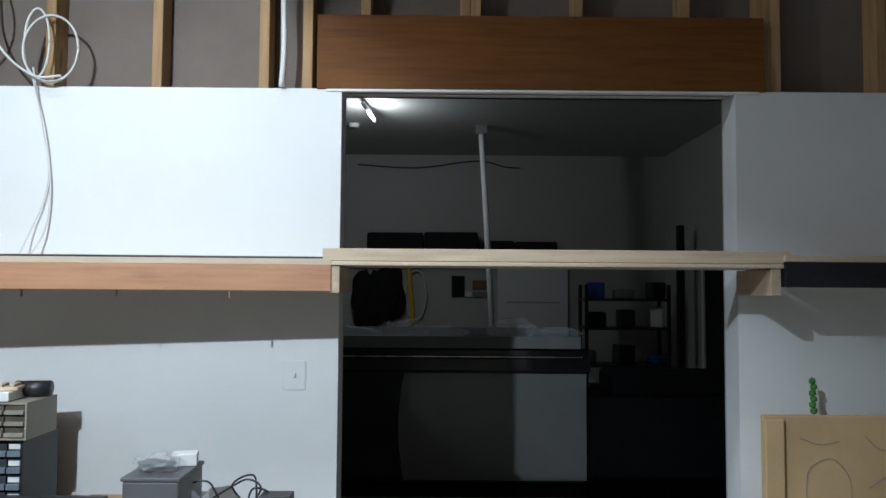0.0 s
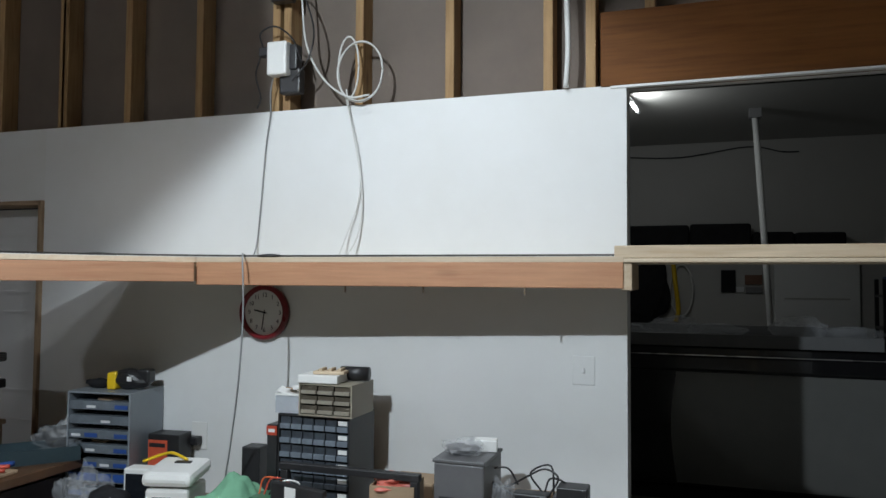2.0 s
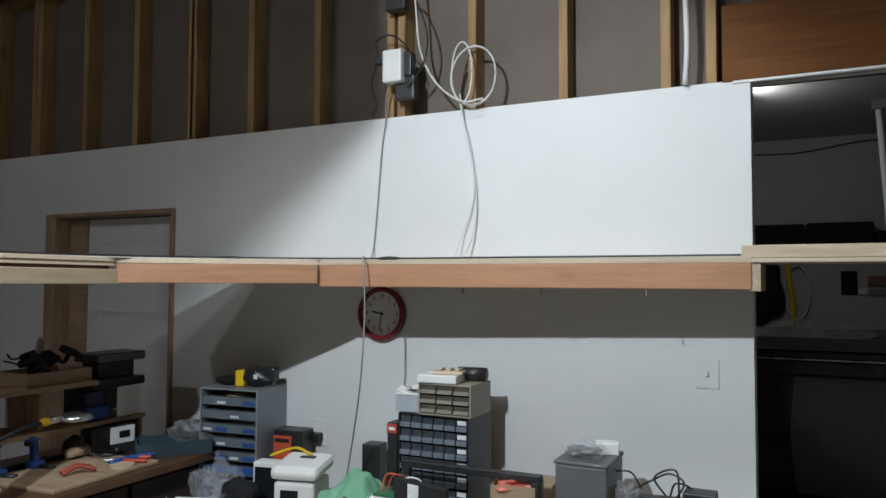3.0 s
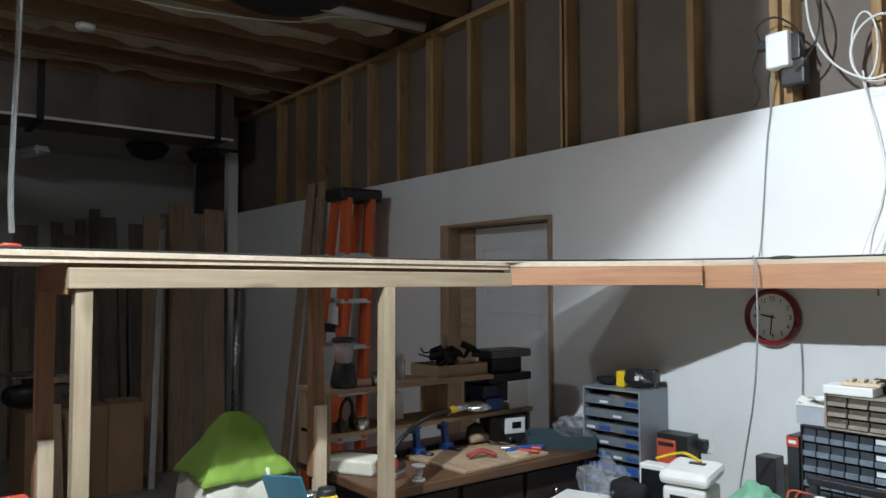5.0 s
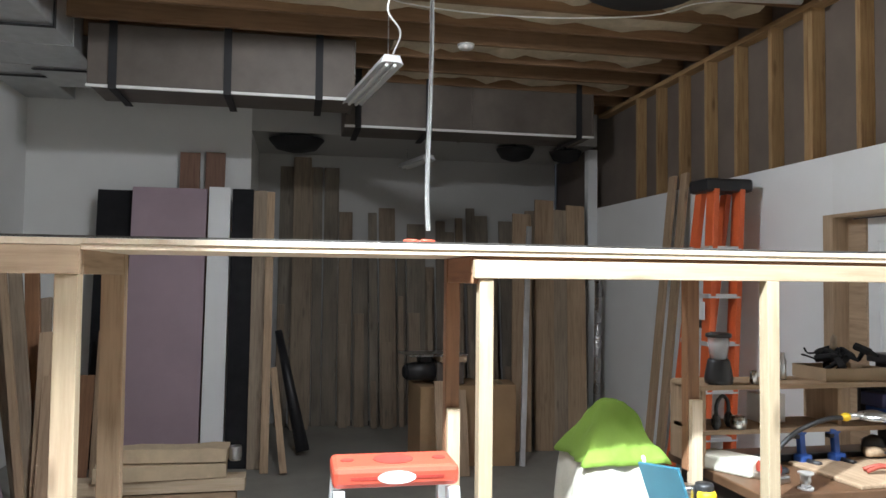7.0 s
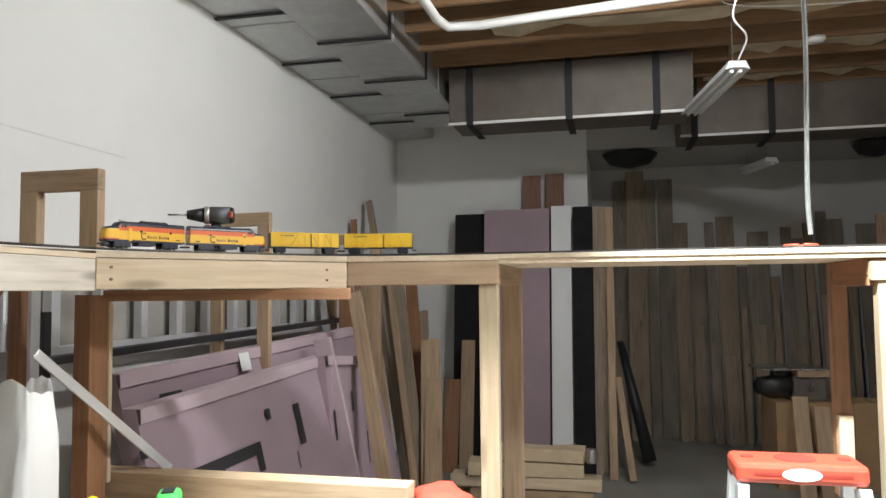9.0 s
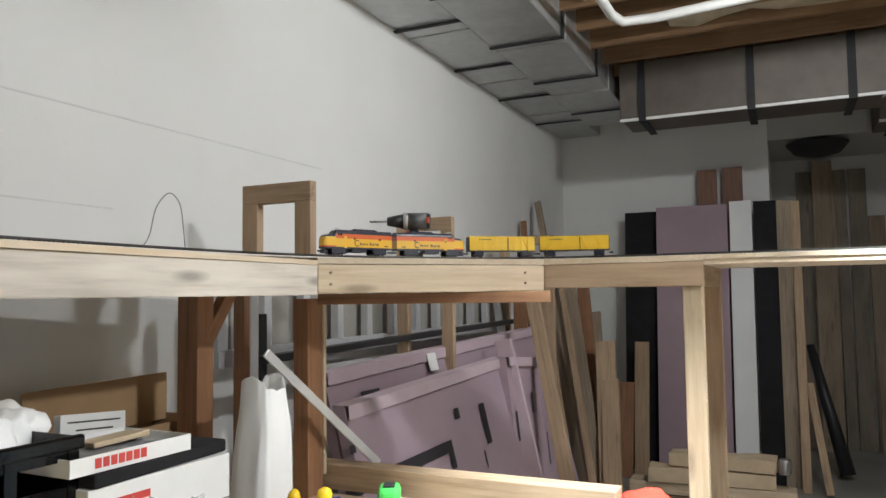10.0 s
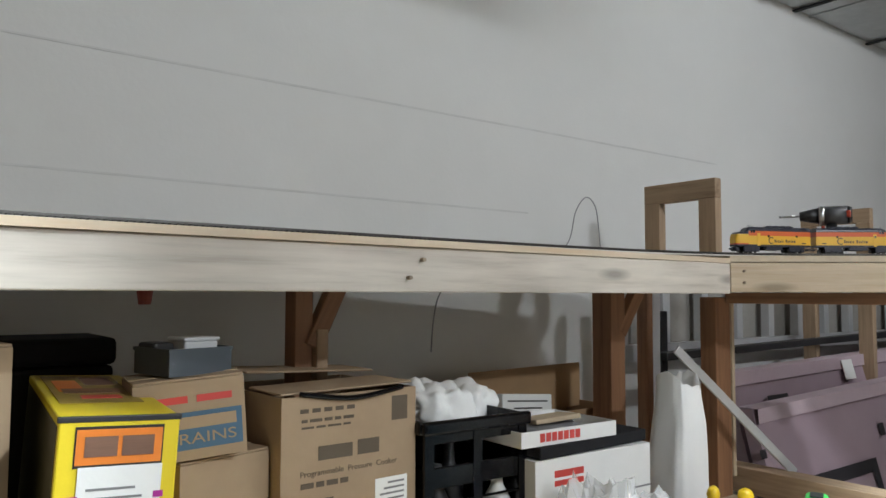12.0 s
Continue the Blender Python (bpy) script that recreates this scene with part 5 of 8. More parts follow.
part("red_label", B(-0.0225, 0.0225, -0.052, -0.048, 0.345, 0.38), M_REDPL, slim, "red label")
part("print_bar", B(-0.014, 0.014, -0.0528, -0.052, 0.356, 0.368), M_WHITE, slim)

M_GREY = plain("grey_computer_case", (0.20, 0.20, 0.205), 0.5, vary=0.1)
pc = thing("computer_case", (-1.16, 2.36, DZ), 0, "grey computer case standing on the desk", "computer")
M_PCGREY = plain("dark_grey_steel_case", (0.115, 0.115, 0.12), 0.45, vary=0.12)
part("case_body", B(-0.09, 0.085, -0.09, 0.14, 0, 0.335, 0.006), M_PCGREY, pc)
part("case_lid", B(-0.094, 0.089, -0.094, 0.144, 0.336, 0.348, 0.003), M_PCGREY, pc)
part("drive_slot", B(-0.07, 0.065, -0.093, -0.089, 0.22, 0.225), M_BLACK, pc)
bm = bmesh.new()
crumple(bm, (0.08, 0.055, 0.035), 4.0)
solid("parts_bag", bm, M_FILM, (-1.17, 2.35, 1.104), 0, "clear bag of parts lying on the computer case", "bag")
solid("bag_contents", lump(bmesh.new(), (0, 0, 0.02), (0.06, 0.035, 0.02), 2, 0.4, 9.0), M_GREY, (-1.18, 2.35, 1.104), 0, "grey hardware inside a clear bag", "hardware")
solid("white_carton", B(-0.04, 0.04, -0.03, 0.03, 0, 0.04, 0.003), M_WHITE, (-1.115, 2.44, 1.104), 12, "small white carton on the computer case", "box")
bm = bmesh.new()
crumple(bm, (0.05, 0.04, 0.11), 6.0)
solid("clear_bag", bm, M_FILM, (-1.03, 2.34, 0.86), 0, "crumpled clear plastic bag beside the computer case", "bag")
carton("parts_carton", (-1.0, 2.42, DZ), 6, 0.30, 0.24, 0.2, M_CARD, "open cardboard carton with cables on the desk", True)
brick = thing("power_adapter", (-0.93, 2.38, 0.957), 0, "black power adapter with tangled leads on a carton", "adapter")
part("adapter_body", B(-0.07, 0.05, -0.03, 0.03, 0, 0.035, 0.006), M_BLACK, brick)
part("second_body", B(0.06, 0.13, -0.02, 0.05, -0.002, 0.03, 0.005), M_BLACK, brick)
for pts in ([(-0.07, 0, 0.02), (-0.14, 0.0, 0.05), (-0.16, 0.02, 0.09), (-0.1, 0.03, 0.1), (-0.06, 0.02, 0.05)], [(0.05, 0, 0.03), (0.08, 0.0, 0.09), (0.03, 0.02, 0.11), (-0.03, 0.02, 0.08), (-0.1, 0.02, 0.04), (-0.17, 0.02, 0.03)],
            [(0.03, 0.02, 0.03), (0.05, 0.02, 0.08), (0.1, 0.02, 0.07), (0.13, 0.02, 0.02)], [(0.02, 0.03, 0.03), (-0.02, 0.03, 0.09), (0.05, 0.03, 0.12), (0.06, 0.03, 0.02)]):
    part("lead", tube(bmesh.new(), smooth_path(pts), 0.0035, 6), M_BLACK, brick)
solid("black_plug_block", B(-0.012, 0.012, -0.012, 0.012, 0, 0.06, 0.004), M_BLACK, (-0.84, 2.42, 0.96), 20, "upright black plug on the carton", "plug")
solid("yellow_label_box", B(-0.05, 0.05, -0.04, 0.04, 0, 0.07, 0.004), M_BLACK, (-0.80, 2.38, 0.957), 0, "small black box with a yellow mark", "box")
M_REDFILM = plain("red_wrapping", (0.62, 0.16, 0.12), 0.3, vary=0.2, scale=14)
carton("red_topped_carton", (-1.405, 2.33, DZ), 8, 0.155, 0.16, 0.245, M_CARD, "cardboard carton full of red wrapping on the desk", True)
bm = bmesh.new()
lump(bm, (0, 0, 0), (0.074, 0.074, 0.028), 4, 0.6, 3.0)
solid("red_wrapping", bm, M_REDFILM, (-1.405, 2.33, 0.998), 8, "crumpled red wrapping filling a carton", "wrapping")
solid("book_pile", B(-0.09, 0.09, -0.07, 0.07, 0, 0.2, 0.004), M_CARD, (-1.42, 2.56, DZ), 0, "brown boxes stacked behind the carton", "box")
arm = thing("black_frame_bar", (-1.60, 2.28, DZ), 0, "black metal frame with a long top bar on the desk", "frame")
part("top_bar", B(-0.24, 0.30, -0.015, 0.015, 0.262, 0.288, 0.004), M_BLACK, arm)
part("upright", B(0.265, 0.295, -0.012, 0.012, 0, 0.262, 0.003), M_BLACK, arm)
part("upright", B(-0.235, -0.205, -0.012, 0.012, 0, 0.262, 0.003), M_BLACK, arm)
lap = thing("black_monitor", (-1.68, 2.14, DZ), -14, "black monitor seen from behind on the desk", "monitor")
part("panel", B(-0.13, 0.11, -0.012, 0.012, 0.03, 0.25, 0.006), M_BLACK, lap)
part("stand", B(-0.07, 0.07, -0.05, 0.07, 0, 0.03, 0.006), M_BLACK, lap)
part("paper_tag", B(-0.06, -0.01, -0.0135, -0.012, 0.17, 0.24), M_WHITE, lap)
kit = thing("circuit_board_kit", (-1.83, 2.22, DZ), 0, "pile of circuit boards and coloured wires on the desk", "electronics")
M_PCB = plain("green_circuit_board", (0.03, 0.16, 0.08), 0.4, vary=0.2, scale=30)
part("white_base", B(-0.08, 0.08, -0.06, 0.06, 0, 0.17, 0.004), M_WHITE, kit)
part("circuit_board", B(-0.07, 0.05, -0.05, 0.05, 0.172, 0.182, 0.001), M_PCB, kit)
for k, (mm, a) in enumerate(((M_ORANGE, 0.0), (M_REDPL, 0.5), (M_BLACK, 1.1), (M_WHITE, 1.6))):
    part("wire", tube(bmesh.new(), smooth_path([(-0.06 + 0.02 * k, 0, 0.18), (-0.05 + 0.03 * k, 0.02 * math.cos(a), 0.235), (0.03 + 0.02 * k, 0.02, 0.225), (0.07, 0.03 * math.sin(a), 0.17)]), 0.0032, 6), mm, kit)
M_CLOTH = plain("mint_green_cloth", (0.18, 0.42, 0.27), 0.9, vary=0.12, scale=10, fine=0.5, fine_scale=300)
bm = bmesh.new()
bmesh.ops.create_grid(bm, x_segments=26, y_segments=22, size=0.5)
for v in bm.verts:
    x, y = v.co.x * 0.26, v.co.y * 0.22
    h = 0.11 * math.exp(-((x / 0.09) ** 2 + (y / 0.09) ** 2)) + 0.035 * noise.noise(Vector((x * 22, y * 22, 1.3))) + 0.10
    v.co = Vector((x + 0.012 * noise.noise(Vector((y * 30, x * 9, 0))), y, max(0.002, h)))
ob = solid("green_cloth", bm, M_CLOTH, (-2.06, 2.33, DZ), 0, "crumpled mint green cloth heaped on the desk", "cloth", smooth=True)
ob.modifiers.new("thick", "SOLIDIFY").thickness = 0.003
solid("tool_tray", B(-0.1, 0.1, -0.08, 0.08, 0, 0.09, 0.008), M_BLACK, (-2.06, 2.34, DZ - 0.001), 0, "black tray under the green cloth", "tray")
solid("black_speaker_box", B(-0.042, 0.04, -0.04, 0.04, 0, 0.25, 0.005), M_BLACK, (-2.165, 2.62, DZ), 4, "black box standing against the wall", "box")
lp = thing("label_printer", (-2.33, 2.33, DZ), 14, "white label printer with a dark screen on the desk", "printer")
part("printer_body", B(-0.085, 0.085, -0.09, 0.09, 0, 0.15, 0.012), M_WHITE, lp)
part("printer_lid", (lambda bm: [setattr(v, "co", v.co + Vector((0, 0, 0.02 * (v.co.y + 0.1) / 0.2))) for v in bm.verts] and bm)(B(-0.1, 0.1, -0.1, 0.11, 0.155, 0.21, 0.022)), M_WHITE, lp)
part("dark_window", B(-0.055, 0.02, -0.093, -0.089, 0.03, 0.12, 0.002), M_GLASS, lp)
part("lid_grip", B(-0.02, 0.045, 0.02, 0.045, 0.215, 0.228, 0.003), M_BLACK, lp)
mb = thing("white_edged_screen", (-2.50, 2.36, DZ), 10, "small dark screen in a white case on the desk", "screen")
part("case", B(-0.08, 0.09, -0.03, 0.04, 0, 0.19, 0.006), M_WHITE, mb)
part("glass", B(-0.07, 0.08, -0.033, -0.03, 0.01, 0.17, 0.001), M_GLASS, mb)
M_YELPL = plain("yellow_plastic", (0.80, 0.52, 0.02), 0.4, vary=0.08)
solid("yellow_lead", tube(bmesh.new(), smooth_path([(-2.55, 2.40, 0.955), (-2.47, 2.42, 0.985), (-2.40, 2.40, 1.0), (-2.32, 2.38, 0.985)]), 0.006), M_YELPL, label="yellow lead lying over the small screen", category="cable", smooth=True)
rb = thing("red_black_carton", (-2.605, 2.63, DZ), 6, "black and red retail carton against the wall", "box")
part("carton_body", B(-0.075, 0.075, -0.05, 0.05, 0, 0.27, 0.003), M_BLACK, rb)
part("red_front", B(-0.072, 0.02, -0.0525, -0.05, 0.05, 0.245), plain("red_print", (0.62, 0.10, 0.05), 0.4, vary=0.2, scale=12), rb, "red printed panel")
part("print_bar", B(-0.066, 0.01, -0.0538, -0.0525, 0.215, 0.232), M_BLACK, rb)
M_TCAB = plain("grey_blue_cabinet", (0.27, 0.30, 0.33), 0.45, 0.2, vary=0.08)
M_DRBLUE = plain("blue_drawer_tag", (0.022, 0.08, 0.30), 0.4, vary=0.1)
M_DRCLEAR = plain("grey_drawer_front", (0.15, 0.175, 0.20), 0.35, vary=0.3, scale=18)
tc = thing("steel_drawer_cabinet", (-2.86, 2.585, 0.45), 6, "grey steel small-parts cabinet with blue drawer tags", "drawer cabinet")
part("cabinet_body", tub(-0.155, 0.155, 0.0, 0.76, -0.12, 0.12, 0.008), M_TCAB, tc, "", pose(0, 0, 0, 90))
for j in range(12):
    z = 0.012 + j * 0.0615
    row = part("tray", B(-0.145, 0.145, -0.106, 0.09, z, z + 0.03, 0.002), M_DRCLEAR, tc)
    part("row_lip", B(-0.145, 0.145, -0.118, -0.108, z - 0.006, z + 0.031, 0.002), M_DRCLEAR, row)
    for i in range(4):
        x0 = -0.143 + i * 0.0725
        if j in (6, 4) or (i == 3 and j in (11, 9, 8, 7, 2)) or (i == 1 and j in (9, 7)) or (i in (0, 1) and j == 5):
            part("blue_tag", B(x0 + 0.004, x0 + 0.066, -0.1205, -0.1175, z + 0.001, z + 0.018 + (0.015 if j in (6, 4) else 0)), M_DRBLUE, row, "blue drawer tag")
        elif (i + j) % 3 == 0:
            part("paper_tag", B(x0 + 0.01, x0 + 0.055, -0.1195, -0.1175, z + 0.002, z + 0.013), M_LAMPWHITE, row)
    part("bin_content", lump(bmesh.new(), (0.03 * ((j * 7) % 5 - 2), -0.02, z + 0.03), (0.07, 0.06, 0.016), 2, 0.4, j * 1.0), (M_GREY, M_BLACK, M_CARD)[j % 3], row)
solid("cabinet_stand", B(-0.18, 0.18, -0.13, 0.13, 0, 0.449, 0.004), M_BLACK, (-2.86, 2.58, 0), 6, "dark stand under the steel cabinet", "stand")
tp_ = thing("power_tool", (-2.80, 2.58, 1.211), 10, "yellow and black power tool lying on the steel cabinet", "power tool")
part("tool_body", lump(bmesh.new(), (0.03, 0, 0.045), (0.09, 0.05, 0.045), 3, 0.25, 1.5), M_BLACK, tp_)
part("yellow_grip", B(-0.075, -0.03, -0.04, 0.03, 0.0, 0.075, 0.008), M_YELPL, tp_)
part("tool_head", B(0.06, 0.12, -0.03, 0.03, 0.03, 0.09, 0.01), M_BLACK, tp_)
part("white_tag", B(0.03, 0.05, -0.053, -0.049, 0.04, 0.06), M_WHITE, tp_)
solid("black_pouch", lump(bmesh.new(), (0, 0, 0.02), (0.07, 0.05, 0.022), 2, 0.3, 8), M_BLACKMAT, (-2.95, 2.58, 1.211), 0, "black pouch lying on the steel cabinet", "pouch", smooth=True)
for k, (x, y, z, r) in enumerate(((-2.72, 2.30, 0.85, 0.095), (-2.62, 2.2, 0.845, 0.07), (-2.82, 2.30, 0.85, 0.075))):
    bm = bmesh.new()
    crumple(bm, (r, r * 0.8, r * 1.1), 11.0 + k)
    solid("clear_bag", bm, M_FILM, (x, y, z - 0.09), 0, "crumpled clear plastic bag of parts on the desk end", "bag", "plastic bags")
solid("black_camera_bag", lump(bmesh.new(), (0, 0, 0.09), (0.09, 0.06, 0.06), 3, 0.25, 3), M_BLACKMAT, (-2.55, 2.22, DZ), 0, "small black bag on the desk", "bag", smooth=True)
solid("khaki_pouch", lump(bmesh.new(), (0, 0, 0.04), (0.08, 0.06, 0.045), 2, 0.25, 5), plain("khaki_fabric", (0.22, 0.2, 0.11), 0.9, vary=0.1), (-2.50, 2.18, DZ), 0, "khaki fabric pouch on the desk", "pouch", smooth=True)
solid("white_paper", B(-0.12, 0.12, -0.09, 0.09, 0, 0.012, 0.002), M_WHITE, (-2.68, 2.10, 0.80), 20, "white papers at the end of the desk", "paper")
solid("paper_support", B(-0.1, 0.1, -0.08, 0.08, 0, 0.045, 0.003), M_CARD, (-2.58, 2.10, DZ), 20, "cardboard piece under white papers", "cardboard")
for k in range(9):
    rr = random.Random(20 + k)
    x, y = -2.25 + 0.13 * k + rr.uniform(-0.03, 0.03), rr.uniform(2.02, 2.12)
    mm = (M_WHITE, M_GREY, M_CARD, M_BLACK, M_PCB)[k % 5]
    bm = bmesh.new()
    lump(bm, (0, 0, 0.03), (rr.uniform(0.03, 0.06), rr.uniform(0.03, 0.05), 0.032), 2, 0.35, k)
    solid("desk_clutter", bm, mm, (x, y, DZ), 0, "small loose part lying on the cluttered desk", "clutter", "desk clutter")


# ---- workbench under the railway shelf ----
M_CREAM = plain("cream_cloth", (0.62, 0.60, 0.50), 0.9, vary=0.08, scale=6, fine=0.4, fine_scale=200)
M_BENCHTOP = plain("worn_bench_top", (0.12, 0.06, 0.03), 0.5, vary=0.35, scale=4, stains=(0.06, 0.032, 0.016))
M_BENCHDARK = plain("dark_bench_front", (0.035, 0.022, 0.017), 0.5, vary=0.3)
BT = 0.925
bench = thing("workbench", (-3.25, 1.87, 0), 0, "dark wooden workbench with a worn brown top", "workbench")
part("bench_top", B(-0.36, 0.33, -0.62, 0.60, BT - 0.04, BT, 0.006), M_BENCHTOP, bench)
part("bench_body", B(-0.33, 0.25, -0.57, 0.56, 0.06, BT - 0.042), M_BENCHDARK, bench)
for k in range(3):
    y0 = -0.54 + k * 0.365
    for z0, z1 in ((0.66, 0.86), (0.4, 0.63), (0.1, 0.37)):
        d = part("drawer_front", B(0.25, 0.27, y0, y0 + 0.34, z0, z1, 0.004), M_BENCHDARK, bench)
        part("drawer_knob", rod(bmesh.new(), (0.27, y0 + 0.17, (z0 + z1) / 2), (0.29, y0 + 0.17, (z0 + z1) / 2), 0.012), M_METAL, d, smooth=True)
hutch = thing("bench_hutch", (-3.42, 1.82, BT), 0, "raw wooden shelf rack standing on the workbench", "shelf rack")
board("end_panel", (0.0, -0.58, 0.0), (0.0, -0.58, 0.325), 0.02, 0.26, M_TANBOARD, hutch)
board("end_panel", (0.0, 0.56, 0.0), (0.0, 0.56, 0.145), 0.02, 0.24, M_TANBOARD, hutch)
board("middle_panel", (0.0, 0.06, 0.155), (0.0, 0.06, 0.305), 0.02, 0.22, M_TANBOARD, hutch)
board("upper_shelf", (0.02, -0.60, 0.325), (0.02, 0.31, 0.325), 0.24, 0.02, M_TANBOARD, hutch)
board("lower_shelf", (0.02, -0.59, 0.145), (0.02, 0.57, 0.145), 0.24, 0.02, M_TANBOARD, hutch)
H1, H2 = BT + 0.336, BT + 0.156
bl = thing("blender", (-3.33, 1.33, H1), 0, "blender with a black base and clear jug on the shelf rack", "blender")
part("base", turned(bmesh.new(), [(0.055, 0), (0.058, 0.02), (0.045, 0.09), (0.04, 0.1)]), M_BLACK, bl, smooth=True)
part("jug", turned(bmesh.new(), [(0.035, 0.1), (0.045, 0.19)]), M_CLEAR, bl, smooth=True)
part("lid", turned(bmesh.new(), [(0.052, 0.19), (0.052, 0.205), (0.03, 0.21)]), M_BLACK, bl, smooth=True)
solid("steel_flask", turned(bmesh.new(), [(0.02, 0), (0.022, 0.005), (0.022, 0.085), (0.015, 0.1), (0.016, 0.115)]), M_METAL, (-3.42, 1.68, H1), 0, "slim steel flask on the shelf rack", "flask", smooth=True)
solid("small_metal_jar", turned(bmesh.new(), [(0.016, 0), (0.018, 0.05), (0.01, 0.055)]), M_METAL, (-3.30, 1.47, H1), 0, "small metal jar beside the blender", "jar", smooth=True)
carton("tool_tray_carton", (-3.42, 1.965, H1), 90, 0.30, 0.22, 0.055, M_CARD, "shallow cardboard tray heaped with black tools", True)
for k in range(9):
    rr = random.Random(60 + k)
    bm = box(bmesh.new(), -0.045, 0.03, -0.014, 0.014, 0.022, 0.05, 0.007)
    rod(bm, (0.0, 0, 0.03), (-0.028 + 0.01 * (k % 3), 0, -0.028), 0.011, 0.009, 10)
    rod(bm, (0.03, 0, 0.036), (0.062 + 0.01 * (k % 2), 0, 0.034), 0.012, 0.004, 10)
    if k % 3 == 0:
        tube(bm, smooth_path([(-0.045, 0, 0.036), (-0.075, 0.01, 0.05), (-0.085, 0.0, 0.075)]), 0.004, 6)
    solid("black_hand_tool", bm, M_BLACKMAT, m=pose(-3.42 + rr.uniform(-0.05, 0.05), 1.965 + rr.uniform(-0.11, 0.11), H1 + 0.05 + 0.006 * k, rr.uniform(-60, 60), rr.uniform(-50, 30), rr.uniform(0, 360)), label="black hand tool heaped in a cardboard tray", category="tool", group="tools in the tray")

solid("green_sprig", lump(bmesh.new(), (0, 0, 0.05), (0.008, 0.02, 0.05), 1, 0.5, 2), M_OLDBOARD, (-3.46, 1.97, H1 + 0.10), 0, "small upright dark twig among tools", "twig")
st = thing("black_monitor_stand", (-3.42, 2.29, H2), 0, "black stand and tray on the shelf rack", "stand")
part("post", B(-0.1, 0.1, -0.15, 0.13, 0.13, 0.17, 0.006), M_BLACK, st)
part("back", B(-0.1, -0.08, -0.15, 0.13, 0.0, 0.14), M_BLACK, st)
part("tray", B(-0.07, 0.09, -0.13, 0.14, 0.245, 0.285, 0.008), M_BLACK, st)
part("tray_neck", B(-0.05, 0.06, -0.1, 0.1, 0.17, 0.245, 0.006), M_BLACK, st)
for k in range(4):
    part("tray_groove", B(0.088, 0.0915, -0.125, 0.135, 0.25 + 0.008 * k, 0.254 + 0.008 * k), M_GREY, st)
solid("white_card", B(-0.004, 0.004, -0.07, 0.07, 0, 0.13, 0.001), M_WHITE, (-3.30, 2.31, H2), 6, "white card standing on the shelf rack", "card")
solid("blue_box", B(-0.06, 0.06, -0.055, 0.055, 0, 0.06, 0.006), M_DRBLUE, (-3.36, 2.15, H2), 0, "bright blue plastic box on the shelf rack", "box")
solid("navy_box", B(-0.06, 0.06, -0.05, 0.05, 0, 0.06, 0.006), plain("navy_plastic", (0.03, 0.035, 0.10), 0.5), (-3.38, 2.14, H2 + 0.061), 4, "dark navy box stacked on a blue box", "box")
solid("small_white_carton", B(-0.05, 0.05, -0.06, 0.06, 0, 0.12, 0.003), M_WHITE, (-3.44, 1.62, H2), 0, "white carton on the lower rack shelf", "box")
solid("headset", (lambda bm: [tube(bm, smooth_path([(0, -0.05, 0.03), (0, -0.045, 0.1), (0, 0, 0.13), (0, 0.045, 0.1), (0, 0.05, 0.03)]), 0.008), lump(bm, (0, -0.05, 0.03), (0.02, 0.018, 0.035), 2), lump(bm, (0, 0.05, 0.03), (0.02, 0.018, 0.035), 2)] and bm)(bmesh.new()), M_BLACK, (-3.32, 1.34, H2), 30, "black headphones on the lower rack shelf", "headphones", smooth=True)
solid("silver_pot", turned(bmesh.new(), [(0.03, 0), (0.035, 0.03), (0.03, 0.05)]), M_METAL, (-3.30, 1.40, H2), 0, "small silver pot beside headphones", "pot", smooth=True)
gl = thing("desk_lamp", (-3.22, 1.50, BT), 0, "black gooseneck lamp with a chrome head over the bench", "lamp")
part("lamp_foot", turned(bmesh.new(), [(0.06, 0), (0.06, 0.012), (0.02, 0.02)]), M_BLACK, gl, smooth=True)
part("gooseneck", tube(bmesh.new(), smooth_path([(0, 0, 0.015), (0.0, 0.02, 0.08), (0.02, 0.1, 0.16), (0.03, 0.22, 0.205), (0.03, 0.3, 0.21)]), 0.010), M_BLACK, gl, smooth=True)
part("brass_joint", lump(bmesh.new(), (0.03, 0.31, 0.212), (0.018, 0.024, 0.018), 2), M_YELPL, gl, smooth=True)
part("lamp_head", turned(bmesh.new(), [(0.02, 0.03), (0.055, 0.02), (0.075, 0.0), (0.06, -0.006)][::-1], (0.03, 0.44, 0.205)), M_METAL, gl, "polished chrome lamp head", smooth=True)
part("lamp_neck", rod(bmesh.new(), (0.03, 0.32, 0.212), (0.03, 0.40, 0.218), 0.014), M_METAL, gl, smooth=True)
solid("cutting_board", B(-0.19, 0.19, -0.26, 0.26, 0, 0.016, 0.004), M_TANBOARD, (-3.13, 1.90, BT), 4, "tan wooden board lying on the workbench", "board")
sp = thing("solder_spool", (-2.97, 1.46, BT), 0, "white spool of solder standing on the bench", "spool")
for z in (0.0, 0.055):
    part("flange", rod(bmesh.new(), (0, 0, z), (0, 0, z + 0.006), 0.028, sides=24), M_WHITE, sp, smooth=False)
part("winding", rod(bmesh.new(), (0, 0, 0.006), (0, 0, 0.055), 0.019, sides=24), M_METAL, sp, smooth=True)
tape_ = thing("tape_dispenser", (-3.1, 1.40, BT), 20, "red tape reel on a silver dispenser on the bench", "dispenser")
part("dispenser_base", B(-0.07, 0.07, -0.035, 0.035, 0, 0.03, 0.008), M_METAL, tape_)
part("red_reel", rod(bmesh.new(), (0, -0.02, 0.045), (0, 0.02, 0.045), 0.042, sides=24), M_REDPL, tape_, smooth=True)
part("white_cap", B(-0.03, 0.03, -0.025, 0.025, 0.07, 0.085, 0.005), M_WHITE, tape_)
